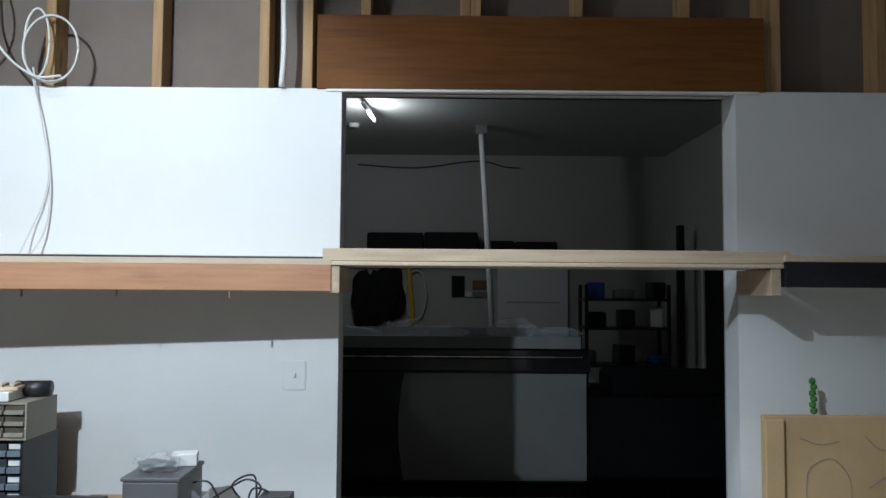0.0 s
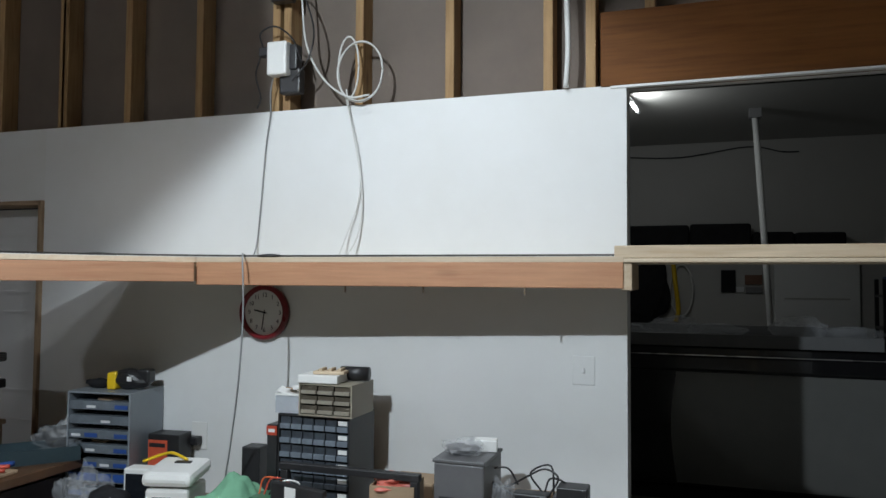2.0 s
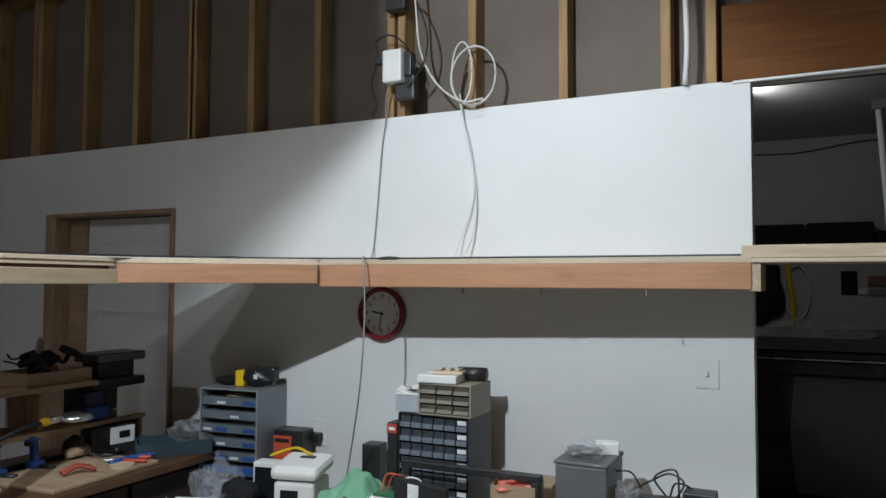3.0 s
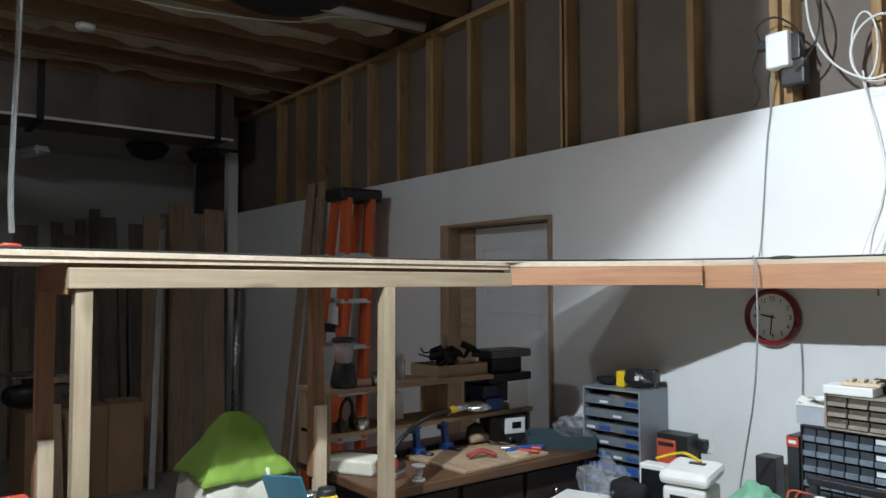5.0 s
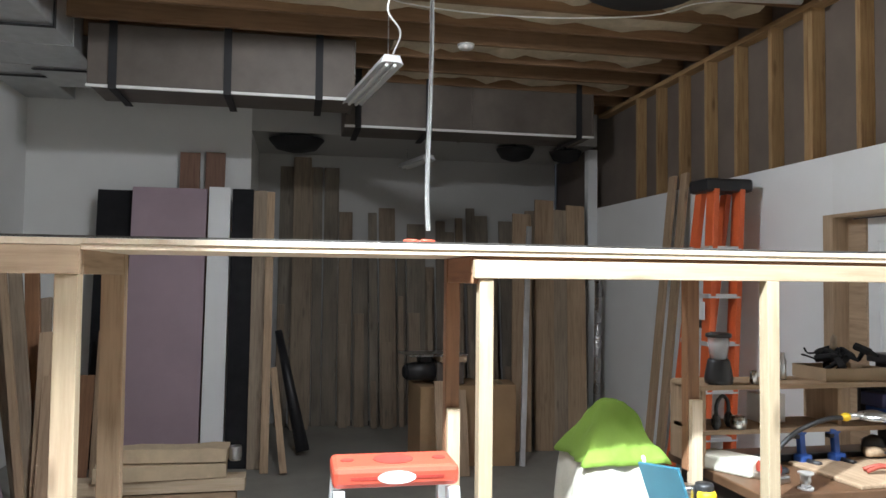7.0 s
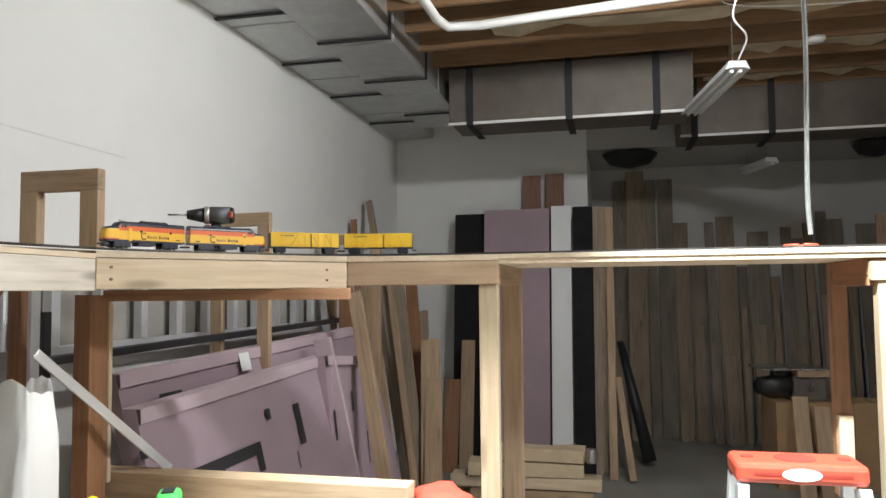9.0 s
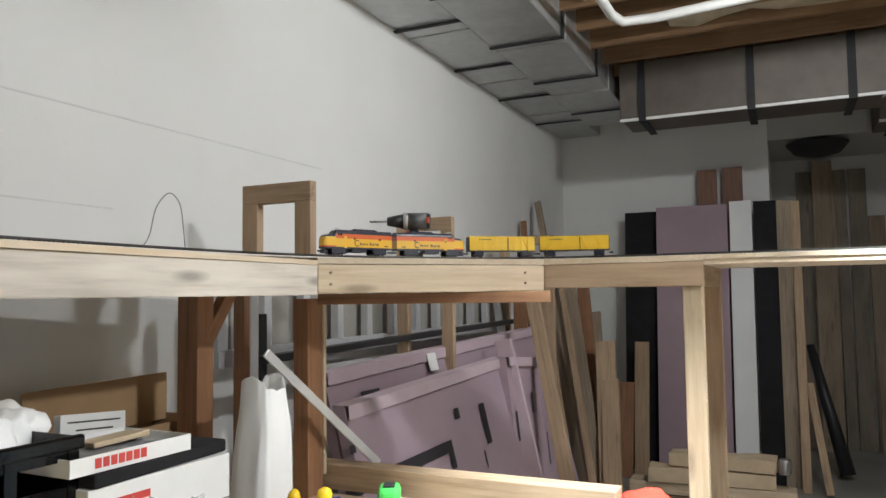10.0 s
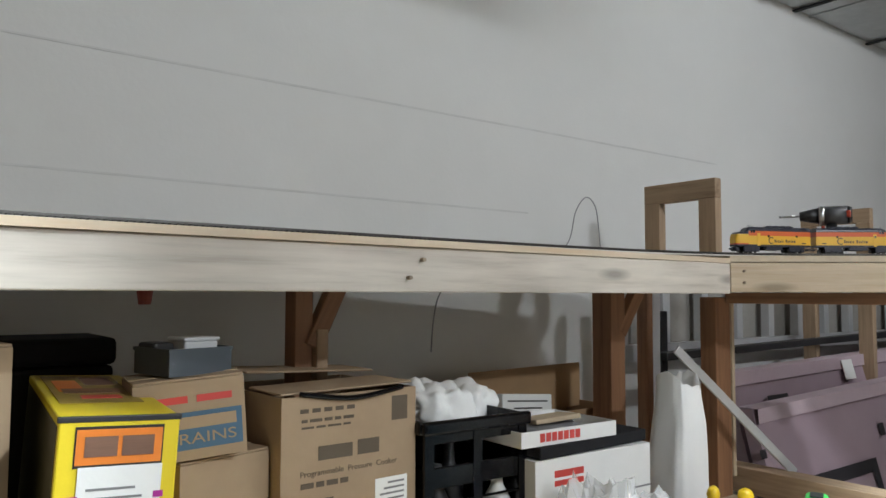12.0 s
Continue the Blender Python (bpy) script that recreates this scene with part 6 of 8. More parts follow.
solid("grey_case", B(-0.12, 0.12, -0.07, 0.07, 0, 0.06, 0.01), M_CREAM, (-3.26, 1.34, BT), 30, "pale grey case at the bench end", "case")
for y in (1.69, 1.85):
    c = thing("bar_clamp", (-3.30, y, BT), 8, "blue bar clamp standing on the bench back", "clamp", "blue clamps")
    part("jaw", B(-0.02, 0.03, -0.030, 0.030, 0, 0.045, 0.010), M_DRBLUE, c)
    part("stem", (lambda bm: [setattr(v, "co", Vector((v.co.x, v.co.y - 0.10 * (v.co.z - 0.04), v.co.z))) for v in bm.verts] and bm)(B(-0.012, 0.014, -0.015, 0.013, 0.04, 0.135, 0.004)), M_DRBLUE, c)
    part("head", B(-0.016, 0.018, -0.046, 0.012, 0.125, 0.148, 0.006), M_DRBLUE, c)
    part("pad", B(-0.014, 0.014, -0.045, -0.02, 0.108, 0.125, 0.004), M_BLACK, c)
    part("handle", rod(bmesh.new(), (0.03, 0.0, 0.02), (0.085, 0.012, 0.016), 0.011, 0.014), M_BLACK, c, smooth=True)
solid("clamp_bar", B(-0.012, 0.012, -0.34, 0.34, 0, 0.03, 0.003), M_BLACK, (-3.36, 1.82, BT), 0, "long black clamp bar along the bench back", "bar")
mt = thing("soldering_station", (-3.27, 2.20, BT), -10, "black soldering station with a silver display", "soldering station")
part("case", B(-0.08, 0.03, -0.11, 0.10, 0, 0.13, 0.012), M_BLACK, mt)
part("display_panel", B(0.03, 0.036, -0.03, 0.085, 0.05, 0.125, 0.004), M_LAMPWHITE, mt, "silver display panel")
part("display", B(0.036, 0.038, 0.01, 0.06, 0.075, 0.105), M_GLASS, mt)
part("knob", rod(bmesh.new(), (0.03, 0.0, 0.025), (0.05, 0.0, 0.025), 0.015), M_BLACK, mt, smooth=True)
part("iron_holder", lump(bmesh.new(), (-0.02, -0.16, 0.055), (0.045, 0.055, 0.06), 3, 0.25, 4.0), M_BLACK, mt, smooth=True)
part("iron_lead", tube(bmesh.new(), smooth_path([(0.02, -0.15, 0.05), (0.08, -0.12, 0.03), (0.10, -0.02, 0.012), (0.07, 0.06, 0.02), (0.035, 0.08, 0.03)]), 0.005), M_BLACK, mt, smooth=True)
plr = thing("pliers", (-3.08, 2.06, BT + 0.016), 35, "red-handled pliers lying on the bench", "pliers")
part("handles", (lambda bm: [tube(bm, smooth_path([(0.0, 0, 0.01), (0.06, s * 0.03, 0.012), (0.13, s * 0.035, 0.01)]), 0.008) for s in (1, -1)] and bm)(bmesh.new()), M_REDPL, plr, smooth=True)
part("jaws", B(-0.05, 0.01, -0.01, 0.01, 0.003, 0.015, 0.003), M_METAL, plr)
solid("blue_handled_tool", (lambda bm: tube(bm, smooth_path([(-0.1, 0, 0.012), (0, 0.015, 0.014), (0.1, 0, 0.012)]), 0.011))(bmesh.new()), M_DRBLUE, (-3.03, 2.10, BT + 0.016), 80, "blue-handled tool lying on the bench", "tool", smooth=True)
solid("red_handled_cutters", (lambda bm: [tube(bm, smooth_path([(-0.06, s * 0.02, 0.01), (0, s * 0.012, 0.03), (0.06, s * 0.03, 0.012)]), 0.008) for s in (1, -1)] and bm)(bmesh.new()), plain("dark_red_grip", (0.30, 0.05, 0.03), 0.5), (-3.06, 1.86, BT + 0.016), 70, "dark red cutters lying on the pale board", "cutters", smooth=True)
solid("wooden_mallet_head", rod(bmesh.new(), (0, -0.05, 0.03), (0, 0.05, 0.03), 0.022), M_TANBOARD, (-3.28, 2.03, BT + 0.016), 0, "small wooden cylinder on the bench", "wood piece", smooth=True)
solid("pale_disc", rod(bmesh.new(), (0, 0, 0), (0, 0, 0.01), 0.05, sides=28), M_PALE, (-3.0, 2.02, BT + 0.016), 0, "round pale lid on the bench", "lid")
solid("teal_tray", tub(-0.1, 0.1, -0.16, 0.16, 0, 0.06, 0.008), plain("teal_plastic", (0.03, 0.055, 0.066), 0.5), (-3.08, 2.37, BT), -40, "teal plastic tray on the bench end", "tray")
solid("black_heat_gun", lump(bmesh.new(), (0, 0, 0.06), (0.1, 0.05, 0.06), 3, 0.3, 6), M_BLACK, (-3.12, 2.52, BT), 30, "black tool beside the steel cabinet", "tool", smooth=True)
bm = bmesh.new()
crumple(bm, (0.13, 0.09, 0.085), 17.0)
solid("clear_bag", bm, M_FILM, (-3.06, 2.49, BT), 20, "large crumpled clear bag at the end of the bench", "bag", "plastic bags")
solid("stool_seat_block", B(-0.1, 0.1, -0.1, 0.1, 0, BT - 0.001, 0.01), M_BENCHDARK, (-3.12, 2.56, 0), 0, "dark stand at the end of the bench", "stand")

# cloth-covered chair under the shelf
M_GREENCL = plain("bright_green_cloth", (0.16, 0.27, 0.035), 0.85, vary=0.12, scale=6, fine=0.5, fine_scale=260)


def draped(sx, sy, top, bottom, slope, seed, ridge, flat=0.12, wave=1.0):
    """A cloth over a ridge: high along own y, falling to both sides."""
    bm = bmesh.new()
    n = 30
    rows = []
    for i in range(n + 1):
        row = []
        for j in range(n + 1):
            u, v = i / n * 2 - 1, j / n * 2 - 1
            r = max(abs(u), abs(v) * ridge)
            z = top - (top - bottom) * max(0.0, (r - flat) / (1 - flat)) ** slope
            w = noise.noise(Vector((u * 3 + seed, v * 3, 0.5))) * 0.03 * wave + noise.noise(Vector((u * 8 + seed, v * 6, 2.0))) * 0.012 * wave
            row.append(bm.verts.new((u * sx + w, v * sy + w * 0.7, z + w * 0.7)))
        rows.append(row)
    for i in range(n):
        for j in range(n):
            bm.faces.new((rows[i][j], rows[i + 1][j], rows[i + 1][j + 1], rows[i][j + 1]))
    return bm


cover = thing("covered_chair", (-3.28, 0.835, 0), 0, "chair under a cream sheet and a bright green cloth", "covered chair")
ob = part("green_cloth", draped(0.172, 0.175, 1.218, 1.0, 1.0, 1.0, 1.0, 0.16, 0.6), M_GREENCL, cover, "bright green cloth", smooth=True)
ob.modifiers.new("thick", "SOLIDIFY").thickness = 0.004
ob = part("cream_sheet", draped(0.212, 0.205, 1.03, 0.03, 9.0, 4.0, 1.0, 0.12, 0.8), M_CREAM, cover, "cream sheet hanging to the floor", smooth=True)
ob.modifiers.new("thick", "SOLIDIFY").thickness = 0.004
M_TEAL = plain("teal_bin_plastic", (0.035, 0.17, 0.24), 0.4, vary=0.1)
bn = thing("teal_bin", (-3.02, 1.06, 0.0), 18, "teal storage bin with an open lid full of cans", "bin")
part("bin_wall", tub(-0.12, 0.12, -0.12, 0.12, 0, 0.87, 0.01), M_TEAL, bn)
board("bin_lid", (0.0, -0.13, 0.87), (-0.02, -0.18, 1.03), 0.012, 0.20, M_TEAL, bn, "open teal lid")
for k in range(6):
    rr = random.Random(90 + k)
    x, y = rr.uniform(-0.07, 0.07), rr.uniform(-0.07, 0.07)
    solid("paint_can", turned(bmesh.new(), [(0.032, 0), (0.034, 0.005), (0.034, 0.09), (0.03, 0.1)]), (M_METAL, M_REDPL, M_WHITE, M_YELPL, M_METAL, M_BLACK)[k], (-3.02 + x, 1.06 + y, 0.80 + 0.012 * k), 0, "small can standing in the teal bin", "can", "cans in the bin", smooth=True)
solid("bin_filling", B(-0.108, 0.108, -0.108, 0.108, 0, 0.79), M_GREY, (-3.02, 1.06, 0.0105), 18, "packed stuff filling the teal bin", "filling")
solid("black_strap_loop", tube(bmesh.new(), smooth_path([(0, -0.05, 0), (0.01, -0.06, 0.05), (0, 0, 0.075), (0, 0.05, 0.05), (0, 0.05, 0.0)]), 0.008), M_BLACK, (-3.0, 0.50, 0.80), 0, "black strap loop on the chair's side", "strap", smooth=True)
solid("strap_support", B(-0.05, 0.05, -0.07, 0.07, 0, 0.80, 0.01), M_BENCHDARK, (-3.0, 0.50, 0), 0, "dark upright case beside the covered chair", "case")


# ---- table and goods under the shelf by the block wall ----
M_TABLE = plain("pale_table_top", (0.58, 0.47, 0.33), 0.55, vary=0.12, stains=(0.48, 0.37, 0.25))
TZ = 1.0
table = thing("packing_table", (-0.9, -2.25, 0), 0, "pale wooden packing table along the block wall", "table")
part("tabletop", B(-1.5, 1.5, -0.45, 0.60, TZ - 0.03, TZ, 0.004), M_TABLE, table)
for x in (-1.42, 0.0, 1.42):
    for y in (-0.4, 0.5):
        part("leg", B(x - 0.045, x + 0.045, y - 0.045, y + 0.045, 0, TZ - 0.031, 0.004), M_PALE, table)
# posts with braces that carry the shelf
for x, w in ((-0.862, 0.045), (-1.946, 0.068)):
    p = thing("shelf_post", (x, -2.34, 0), 0, "brown timber post with a slanting brace under the shelf", "post", "shelf posts")
    board("post", (0, 0, 0), (0, 0, 1.764), min(0.085, w + 0.01), w, M_BROWN, p)
    board("brace", (-0.02, 0.022, 1.545), (-0.02 - 1.9 * w, 0.022, 1.725), 0.035, 0.042, M_BROWN, p)
    if w < 0.06:
        board("pale_splice", (-0.039, 0.01, 1.0), (-0.039, 0.01, 1.585), 0.07, 0.03, M_TANBOARD, p)
board("grey_channel", (-2.57, -2.64, 1.0), (-2.55, -2.62, 1.74), 0.03, 0.045, M_ALU, label="grey metal channel standing behind the paper bag", category="channel")
board("black_bar", (-2.66, -2.66, 1.0), (-2.66, -2.66, 1.60), 0.02, 0.04, M_BLACK, label="black metal bar standing by the wall", category="metal bar")
board("timber", (-2.44, -2.58, 0.0), (-2.44, -2.58, 1.76), 0.05, 0.035, M_BROWN, label="slim brown upright behind the paper bag", category="timber")


def goal_frame(x, y0, y1, z, legs, label):
    f = thing("timber_stand", (x, (y0 + y1) / 2, 0), 0, label, "timber frame", "timber frames")
    h = (y1 - y0) / 2
    board("upright", (0, -h + 0.034, legs), (0, -h + 0.034, z - 0.07), 0.068, 0.038, M_TANBOARD, f)
    board("upright", (0, h - 0.034, legs), (0, h - 0.034, z - 0.07), 0.068, 0.038, M_TANBOARD, f)
    board("top_rail", (0, -h, z - 0.035), (0, h, z - 0.035), 0.038, 0.07, M_TANBOARD, f)
    return f


board("timber", (-5.40, -2.50, 0), (-5.40, -2.50, 1.75), 0.09, 0.05, M_BROWN, label="brown timber upright behind the foam sheets", category="timber")
goal_frame(-2.40, -2.53, -2.23, 2.075, 1.7745, "pale timber frame rising through the shelf corner")
goal_frame(-3.90, -2.70, -2.36, 2.09, 0.0, "pale timber frame standing behind the foam sheets")
goal_frame(-5.6, -2.72, -2.30, 2.10, 0.0, "low pale timber frame far along the block wall")
# long rack frame along the shelf's end
rack = thing("rack_frame", (-2.47, -1.72, 0), 0, "brown timber rack frame holding foam sheets", "rack frame")
board("post", (0.12, -0.50, 0), (0.12, -0.50, 1.66), 0.06, 0.085, M_BROWN, rack)
board("pale_edge", (0.068, -0.49, 1.06), (0.068, -0.49, 1.66), 0.05, 0.018, M_PALE, rack)
board("top_rail", (0.10, -0.465, 1.657), (-0.08, 0.30, 1.657), 0.04, 0.036, M_BROWN, rack)
board("low_rail", (0.0, -0.58, 1.045), (0.0, 0.52, 1.045), 0.085, 0.085, M_TANBOARD, rack)

# foam sheets leaning on the wall
def foam(x0, x1, yfoot, yhead, z0, z1, thick, ink):
    """A sheet lying along the wall, its top edge rising from z0 to z1."""
    f = thing("foam_sheet", ((x0 + x1) / 2, yfoot, 0), 0, "purple foam insulation sheet with black print leaning on the wall", "foam sheet", "foam sheets")
    bm = bmesh.new()
    hx = (x1 - x0) / 2
    o = []
    for s in (0, thick):
        o.append([bm.verts.new(p) for p in ((-hx, s, 0), (hx, s, 0), (hx, yhead - yfoot + s, z0), (-hx, yhead - yfoot + s, z1))])
    a, b = o
    bm.faces.new(a)
    bm.faces.new(b[::-1])
    for k in range(4):
        bm.faces.new((a[k], a[(k + 1) % 4], b[(k + 1) % 4], b[k]))
    part("sheet", bm, M_FOAM, f)
    bm = bmesh.new()
    o = [[bm.verts.new(p) for p in ((hx, yhead - yfoot + d, z0 + e), (-hx, yhead - yfoot + d, z1 + e))] for d, e in ((-0.002, 0.002), (thick + 0.022, 0.002), (thick + 0.026, -0.05), (thick + 0.012, -0.055))]
    for p, q in zip(o, o[1:]):
        bm.faces.new((p[0], p[1], q[1], q[0]))
    part("pale_edge", bm, M_FOAMEDGE, f)
    lean = (yhead - yfoot) / max(z0, z1)
    for (u, z, w, h) in ink:
        bm = bmesh.new()
        vs = [bm.verts.new((u + dx, (z + dz) * lean + thick + 0.004, z + dz)) for dx, dz in ((0, 0), (w, 0), (w, h), (0, h))]
        bm.faces.new(vs)
        part("print_bar", bm, M_INK, f)
    return f


foam(-4.32, -2.62, -1.98, -2.30, 1.255, 1.30, 0.05, [(0.05, 0.945, 0.92, 0.05), (0.38, 0.86, 0.05, 0.085), (0.66, 0.86, 0.05, 0.085), (0.05, 0.87, 0.05, 0.075), (0.92, 0.85, 0.05, 0.095), (-0.42, 0.90, 0.07, 0.2), (-0.1, 1.07, 0.05, 0.05), (0.85, 1.09, 0.04, 0.03), (0.1, 0.80, 0.4, 0.01), (0.2, 0.76, 0.3, 0.008), (0.3, 0.72, 0.015, 0.11), (0.02, 0.74, 0.012, 0.09), (0.5, 0.74, 0.2, 0.008), (-0.3, 0.80, 0.012, 0.08)])
foam(-5.6, -2.75, -2.12, -2.48, 1.36, 1.42, 0.05, [(1.05, 1.24, 0.16, 0.02), (1.05, 1.2, 0.16, 0.015), (0.7, 0.95, 0.03, 0.3), (0.42, 0.95, 0.03, 0.3), (0.45, 1.2, 0.28, 0.02), (-0.4, 1.0, 0.3, 0.03), (-0.8, 1.1, 0.12, 0.14)])
foam(-4.78, -4.22, -2.10, -2.24, 1.31, 1.26, 0.05, [(0.2, 0.7, 0.03, 0.3), (-0.1, 0.95, 0.03, 0.12), (-0.3, 0.6, 0.02, 0.2)])
board("foam_strip", (-4.33, -1.93, 0), (-4.31, -2.235, 1.40), 0.10, 0.03, M_FOAMEDGE, label="narrow pale purple foam strip leaning on foam sheets", category="foam strip")
solid("white_tag", B(-0.05, 0.05, -0.001, 0.001, -0.045, 0.045), M_WHITE, (-3.69, -2.39, 1.30), 0, "white paper tag stuck on the foam sheets", "tag", m=pose(-3.69, -2.392, 1.325, 14.2, 0, 0))
# aluminium ladder on its side against the wall, dark trough before it
al = thing("extension_ladder", (-4.0, -2.80, 1.42), 0, "aluminium extension ladder hung sideways along the block wall", "ladder")
for z in (0.0, 0.34):
    board("rail", (-1.9, 0, z), (1.45, 0, z), 0.03, 0.07, M_ALU, al)
for k in range(12):
    x = -1.75 + 0.29 * k
    board("rung", (x, 0.0, 0.035), (x, 0.0, 0.305), 0.045, 0.05, M_ALU, al)
# Added sheet; its grey imitates the shaded wall between the rungs.
solid("grey_backing_board", B(-1.6, 1.3, -0.008, 0.008, 0, 0.33, 0.003), plain("wall_shade_grey", (0.36, 0.34, 0.31), 0.8, vary=0.25, scale=3, stains=(0.24, 0.225, 0.2)), (-4.0, -2.862, 1.40), 0, "grey sheet standing in for shade on the wall behind the ladder", "board")
board("black_angle", (-2.6, -2.62, 1.42), (-5.6, -2.62, 1.46), 0.05, 0.032, M_BLACK, label="long black metal angle above the foam sheets", category="metal bar")
board("clamp_strut", (-2.06, -2.17, 1.50), (-2.53, -2.05, 1.08), 0.01, 0.03, M_ALU, label="flat aluminium bar leaning on the rack frame", category="metal bar")
# drill on the shelf
M_DRILLGREY = plain("dark_drill_body", (0.075, 0.075, 0.08), 0.45, vary=0.2)
dr = thing("cordless_drill", (-2.74, -1.98, ZT), 0, "black and red cordless drill standing on the shelf", "drill")
part("battery", B(-0.055, 0.055, -0.04, 0.04, 0, 0.05, 0.008), M_BLACK, dr)
part("grip", rod(bmesh.new(), (0, 0, 0.045), (-0.01, 0, 0.15), 0.021, 0.024), M_BLACK, dr, smooth=True)
part("motor_body", rod(bmesh.new(), (-0.075, 0, 0.185), (0.045, 0, 0.185), 0.036, 0.036), M_DRILLGREY, dr, smooth=True)
part("gear_ring", rod(bmesh.new(), (0.02, 0, 0.185), (0.042, 0, 0.185), 0.0375), M_METAL, dr, smooth=True)
part("red_panel", B(-0.09, -0.07, -0.0375, 0.0375, 0.172, 0.2, 0.006), M_REDPL, dr, "small red side panel")
part("rear_cap", rod(bmesh.new(), (-0.095, 0, 0.185), (-0.075, 0, 0.185), 0.030, 0.036), M_BLACK, dr, "black end cap", smooth=True)
part("chuck", rod(bmesh.new(), (0.045, 0, 0.185), (0.125, 0, 0.185), 0.032, 0.018), M_BLACK, dr, smooth=True)
part("drill_bit", rod(bmesh.new(), (0.12, 0, 0.185), (0.215, 0, 0.185), 0.0045), M_METAL, dr, smooth=True)
part("trigger", B(0.018, 0.034, -0.01, 0.01, 0.11, 0.145, 0.004), M_REDPL, dr)
dr.matrix_basis = pose(-2.71, -2.0, ZT, 0, 0, -64) @ Matrix.Diagonal((0.74, 0.9, 0.88, 1.0))
board("plank", (-4.2, -1.72, 0), (-4.75, -2.2, 1.66), 0.085, 0.035, M_TANBOARD, label="tan plank leaning beside the foam sheets", category="plank", group="corner planks")
cable("loose_wire", [(-1.63, -2.25, ZT), (-1.675, -2.25, 1.83), (-1.70, -2.25, 1.91), (-1.745, -2.25, 1.955), (-1.785, -2.25, 1.93), (-1.80, -2.25, 1.86), (-1.82, -2.26, ZT)], 0.0018, M_CABLEG, "thin loop of grey wire standing up from the shelf")
cable("hanging_wire", [(-1.40, -2.36, 1.765), (-1.385, -2.48, 1.68), (-1.37, -2.5, 1.6), (-1.36, -2.5, 1.5)], 0.0022, M_CABLEG, "thin wire hanging below the shelf")

M_BAG = clear("milky_plastic_bag", (0.8, 0.81, 0.82), 0.10, 0.38)
# goods on the table
M_ROLLW = plain("white_paper_roll", (0.87, 0.87, 0.86), 0.6, vary=0.04)
rl = thing("white_paper_bag", (-1.893, -2.05, TZ), 0, "tall white paper bag standing on the table", "bag")
bm = bmesh.new()
n = 48
rings = []
for k, (hw, hd, z) in enumerate(((0.080, 0.072, 0.0), (0.079, 0.071, 0.05), (0.074, 0.067, 0.14), (0.068, 0.062, 0.23), (0.061, 0.056, 0.32), (0.055, 0.050, 0.39), (0.052, 0.046, 0.43), (0.049, 0.043, 0.43), (0.045, 0.040, 0.33))):
    ring = []
    for j in range(n):
        a = 2 * math.pi * j / n
        c, d = math.cos(a), math.sin(a)
        x = math.copysign(abs(c) ** 0.45, c)
        y = math.copysign(abs(d) ** 0.45, d)
        fold = 0.005 * noise.noise(Vector((x * 2.2, y * 2.2, z * 5))) + 0.003 * noise.noise(Vector((x * 6, y * 6, z * 16)))
        # the side gussets stand up as points, the broad faces sag
        up = (0.038 * max(0.0, abs(x) - 0.72) / 0.28 + 0.012 * noise.noise(Vector((x * 2.5, y * 2.5, 7.0)))) if z > 0.42 else 0.0
        ring.append(bm.verts.new((x * (hw + fold) - (0.006 if z > 0.3 else 0.0), y * (hd + fold), 0.955 * z + up)))
    rings.append(ring)
mouth = bmesh.new()
inner = [[mouth.verts.new(v.co) for v in ring] for ring in rings[6:]]
for where, loops in ((bm, rings[:7]), (mouth, inner)):
    for p, q in zip(loops, loops[1:]):
        for k in range(n):
            where.faces.new((p[k], p[(k + 1) % n], q[(k + 1) % n], q[k]))
bm.faces.new(rings[0][::-1])
mouth.faces.new(inner[-1])
bmesh.ops.delete(bm, geom=[v for v in bm.verts if not v.link_faces], context="VERTS")
part("bag_mouth", mouth, M_ROLLW, rl, "open mouth with torn points", smooth=True)
part("bag_body", bm, M_ROLLW, rl, "creased white paper with a torn top edge", smooth=True)
solid("flat_carton", B(-0.11, 0.11, -0.1, 0.1, 0, 0.075, 0.003), M_CARD, (-1.90, -1.87, TZ), 10, "flat brown carton under the spring clamps", "box")
for k, (x, y) in enumerate(((-1.855, -1.91), (-1.90, -1.83))):
    c = thing("spring_clamp", (x, y, TZ + 0.0755), 20 - 50 * k, "blue spring clamp with yellow tips on the table", "clamp", "spring clamps")
    part("jaw", lump(bmesh.new(), (0, 0, 0.035), (0.05, 0.018, 0.032), 2, 0.25, k), plain("navy_clamp", (0.02, 0.03, 0.11), 0.4), c, smooth=True)
    part("tip", lump(bmesh.new(), (0.02, 0, 0.075), (0.022, 0.017, 0.022), 2, 0.1), M_YELPL, c, "yellow rubber tip", smooth=True)
tm = thing("tape_measure", (-2.05, -1.74, 1.0805), 25, "bright green tape measure on the bench edge", "tape measure")
M_LIME = plain("bright_green_plastic", (0.05, 0.52, 0.10), 0.35, vary=0.06)
part("case", B(-0.045, 0.04, -0.03, 0.03, 0, 0.068, 0.016), M_LIME, tm)
part("grip_band", B(-0.02, 0.03, -0.016, 0.016, 0.066, 0.0705, 0.002), M_BLACK, tm)
solid("tape_ledge", B(-0.13, 0.06, -0.07, 0.06, 0, 0.08, 0.003), M_PALE, (-2.05, -1.74, TZ), 0, "pale offcut under the tape measure", "offcut")
solid("red_cloth", (lambda bm: lump(bm, (0, 0, 0.02), (0.12, 0.10, 0.06), 3, 0.35, 3.3))(bmesh.new()), plain("bright_red_cloth", (0.75, 0.06, 0.035), 0.8, vary=0.1), (-2.52, -1.12, 1.0), 20, "bright red cloth at the end of the rack", "cloth", smooth=True)
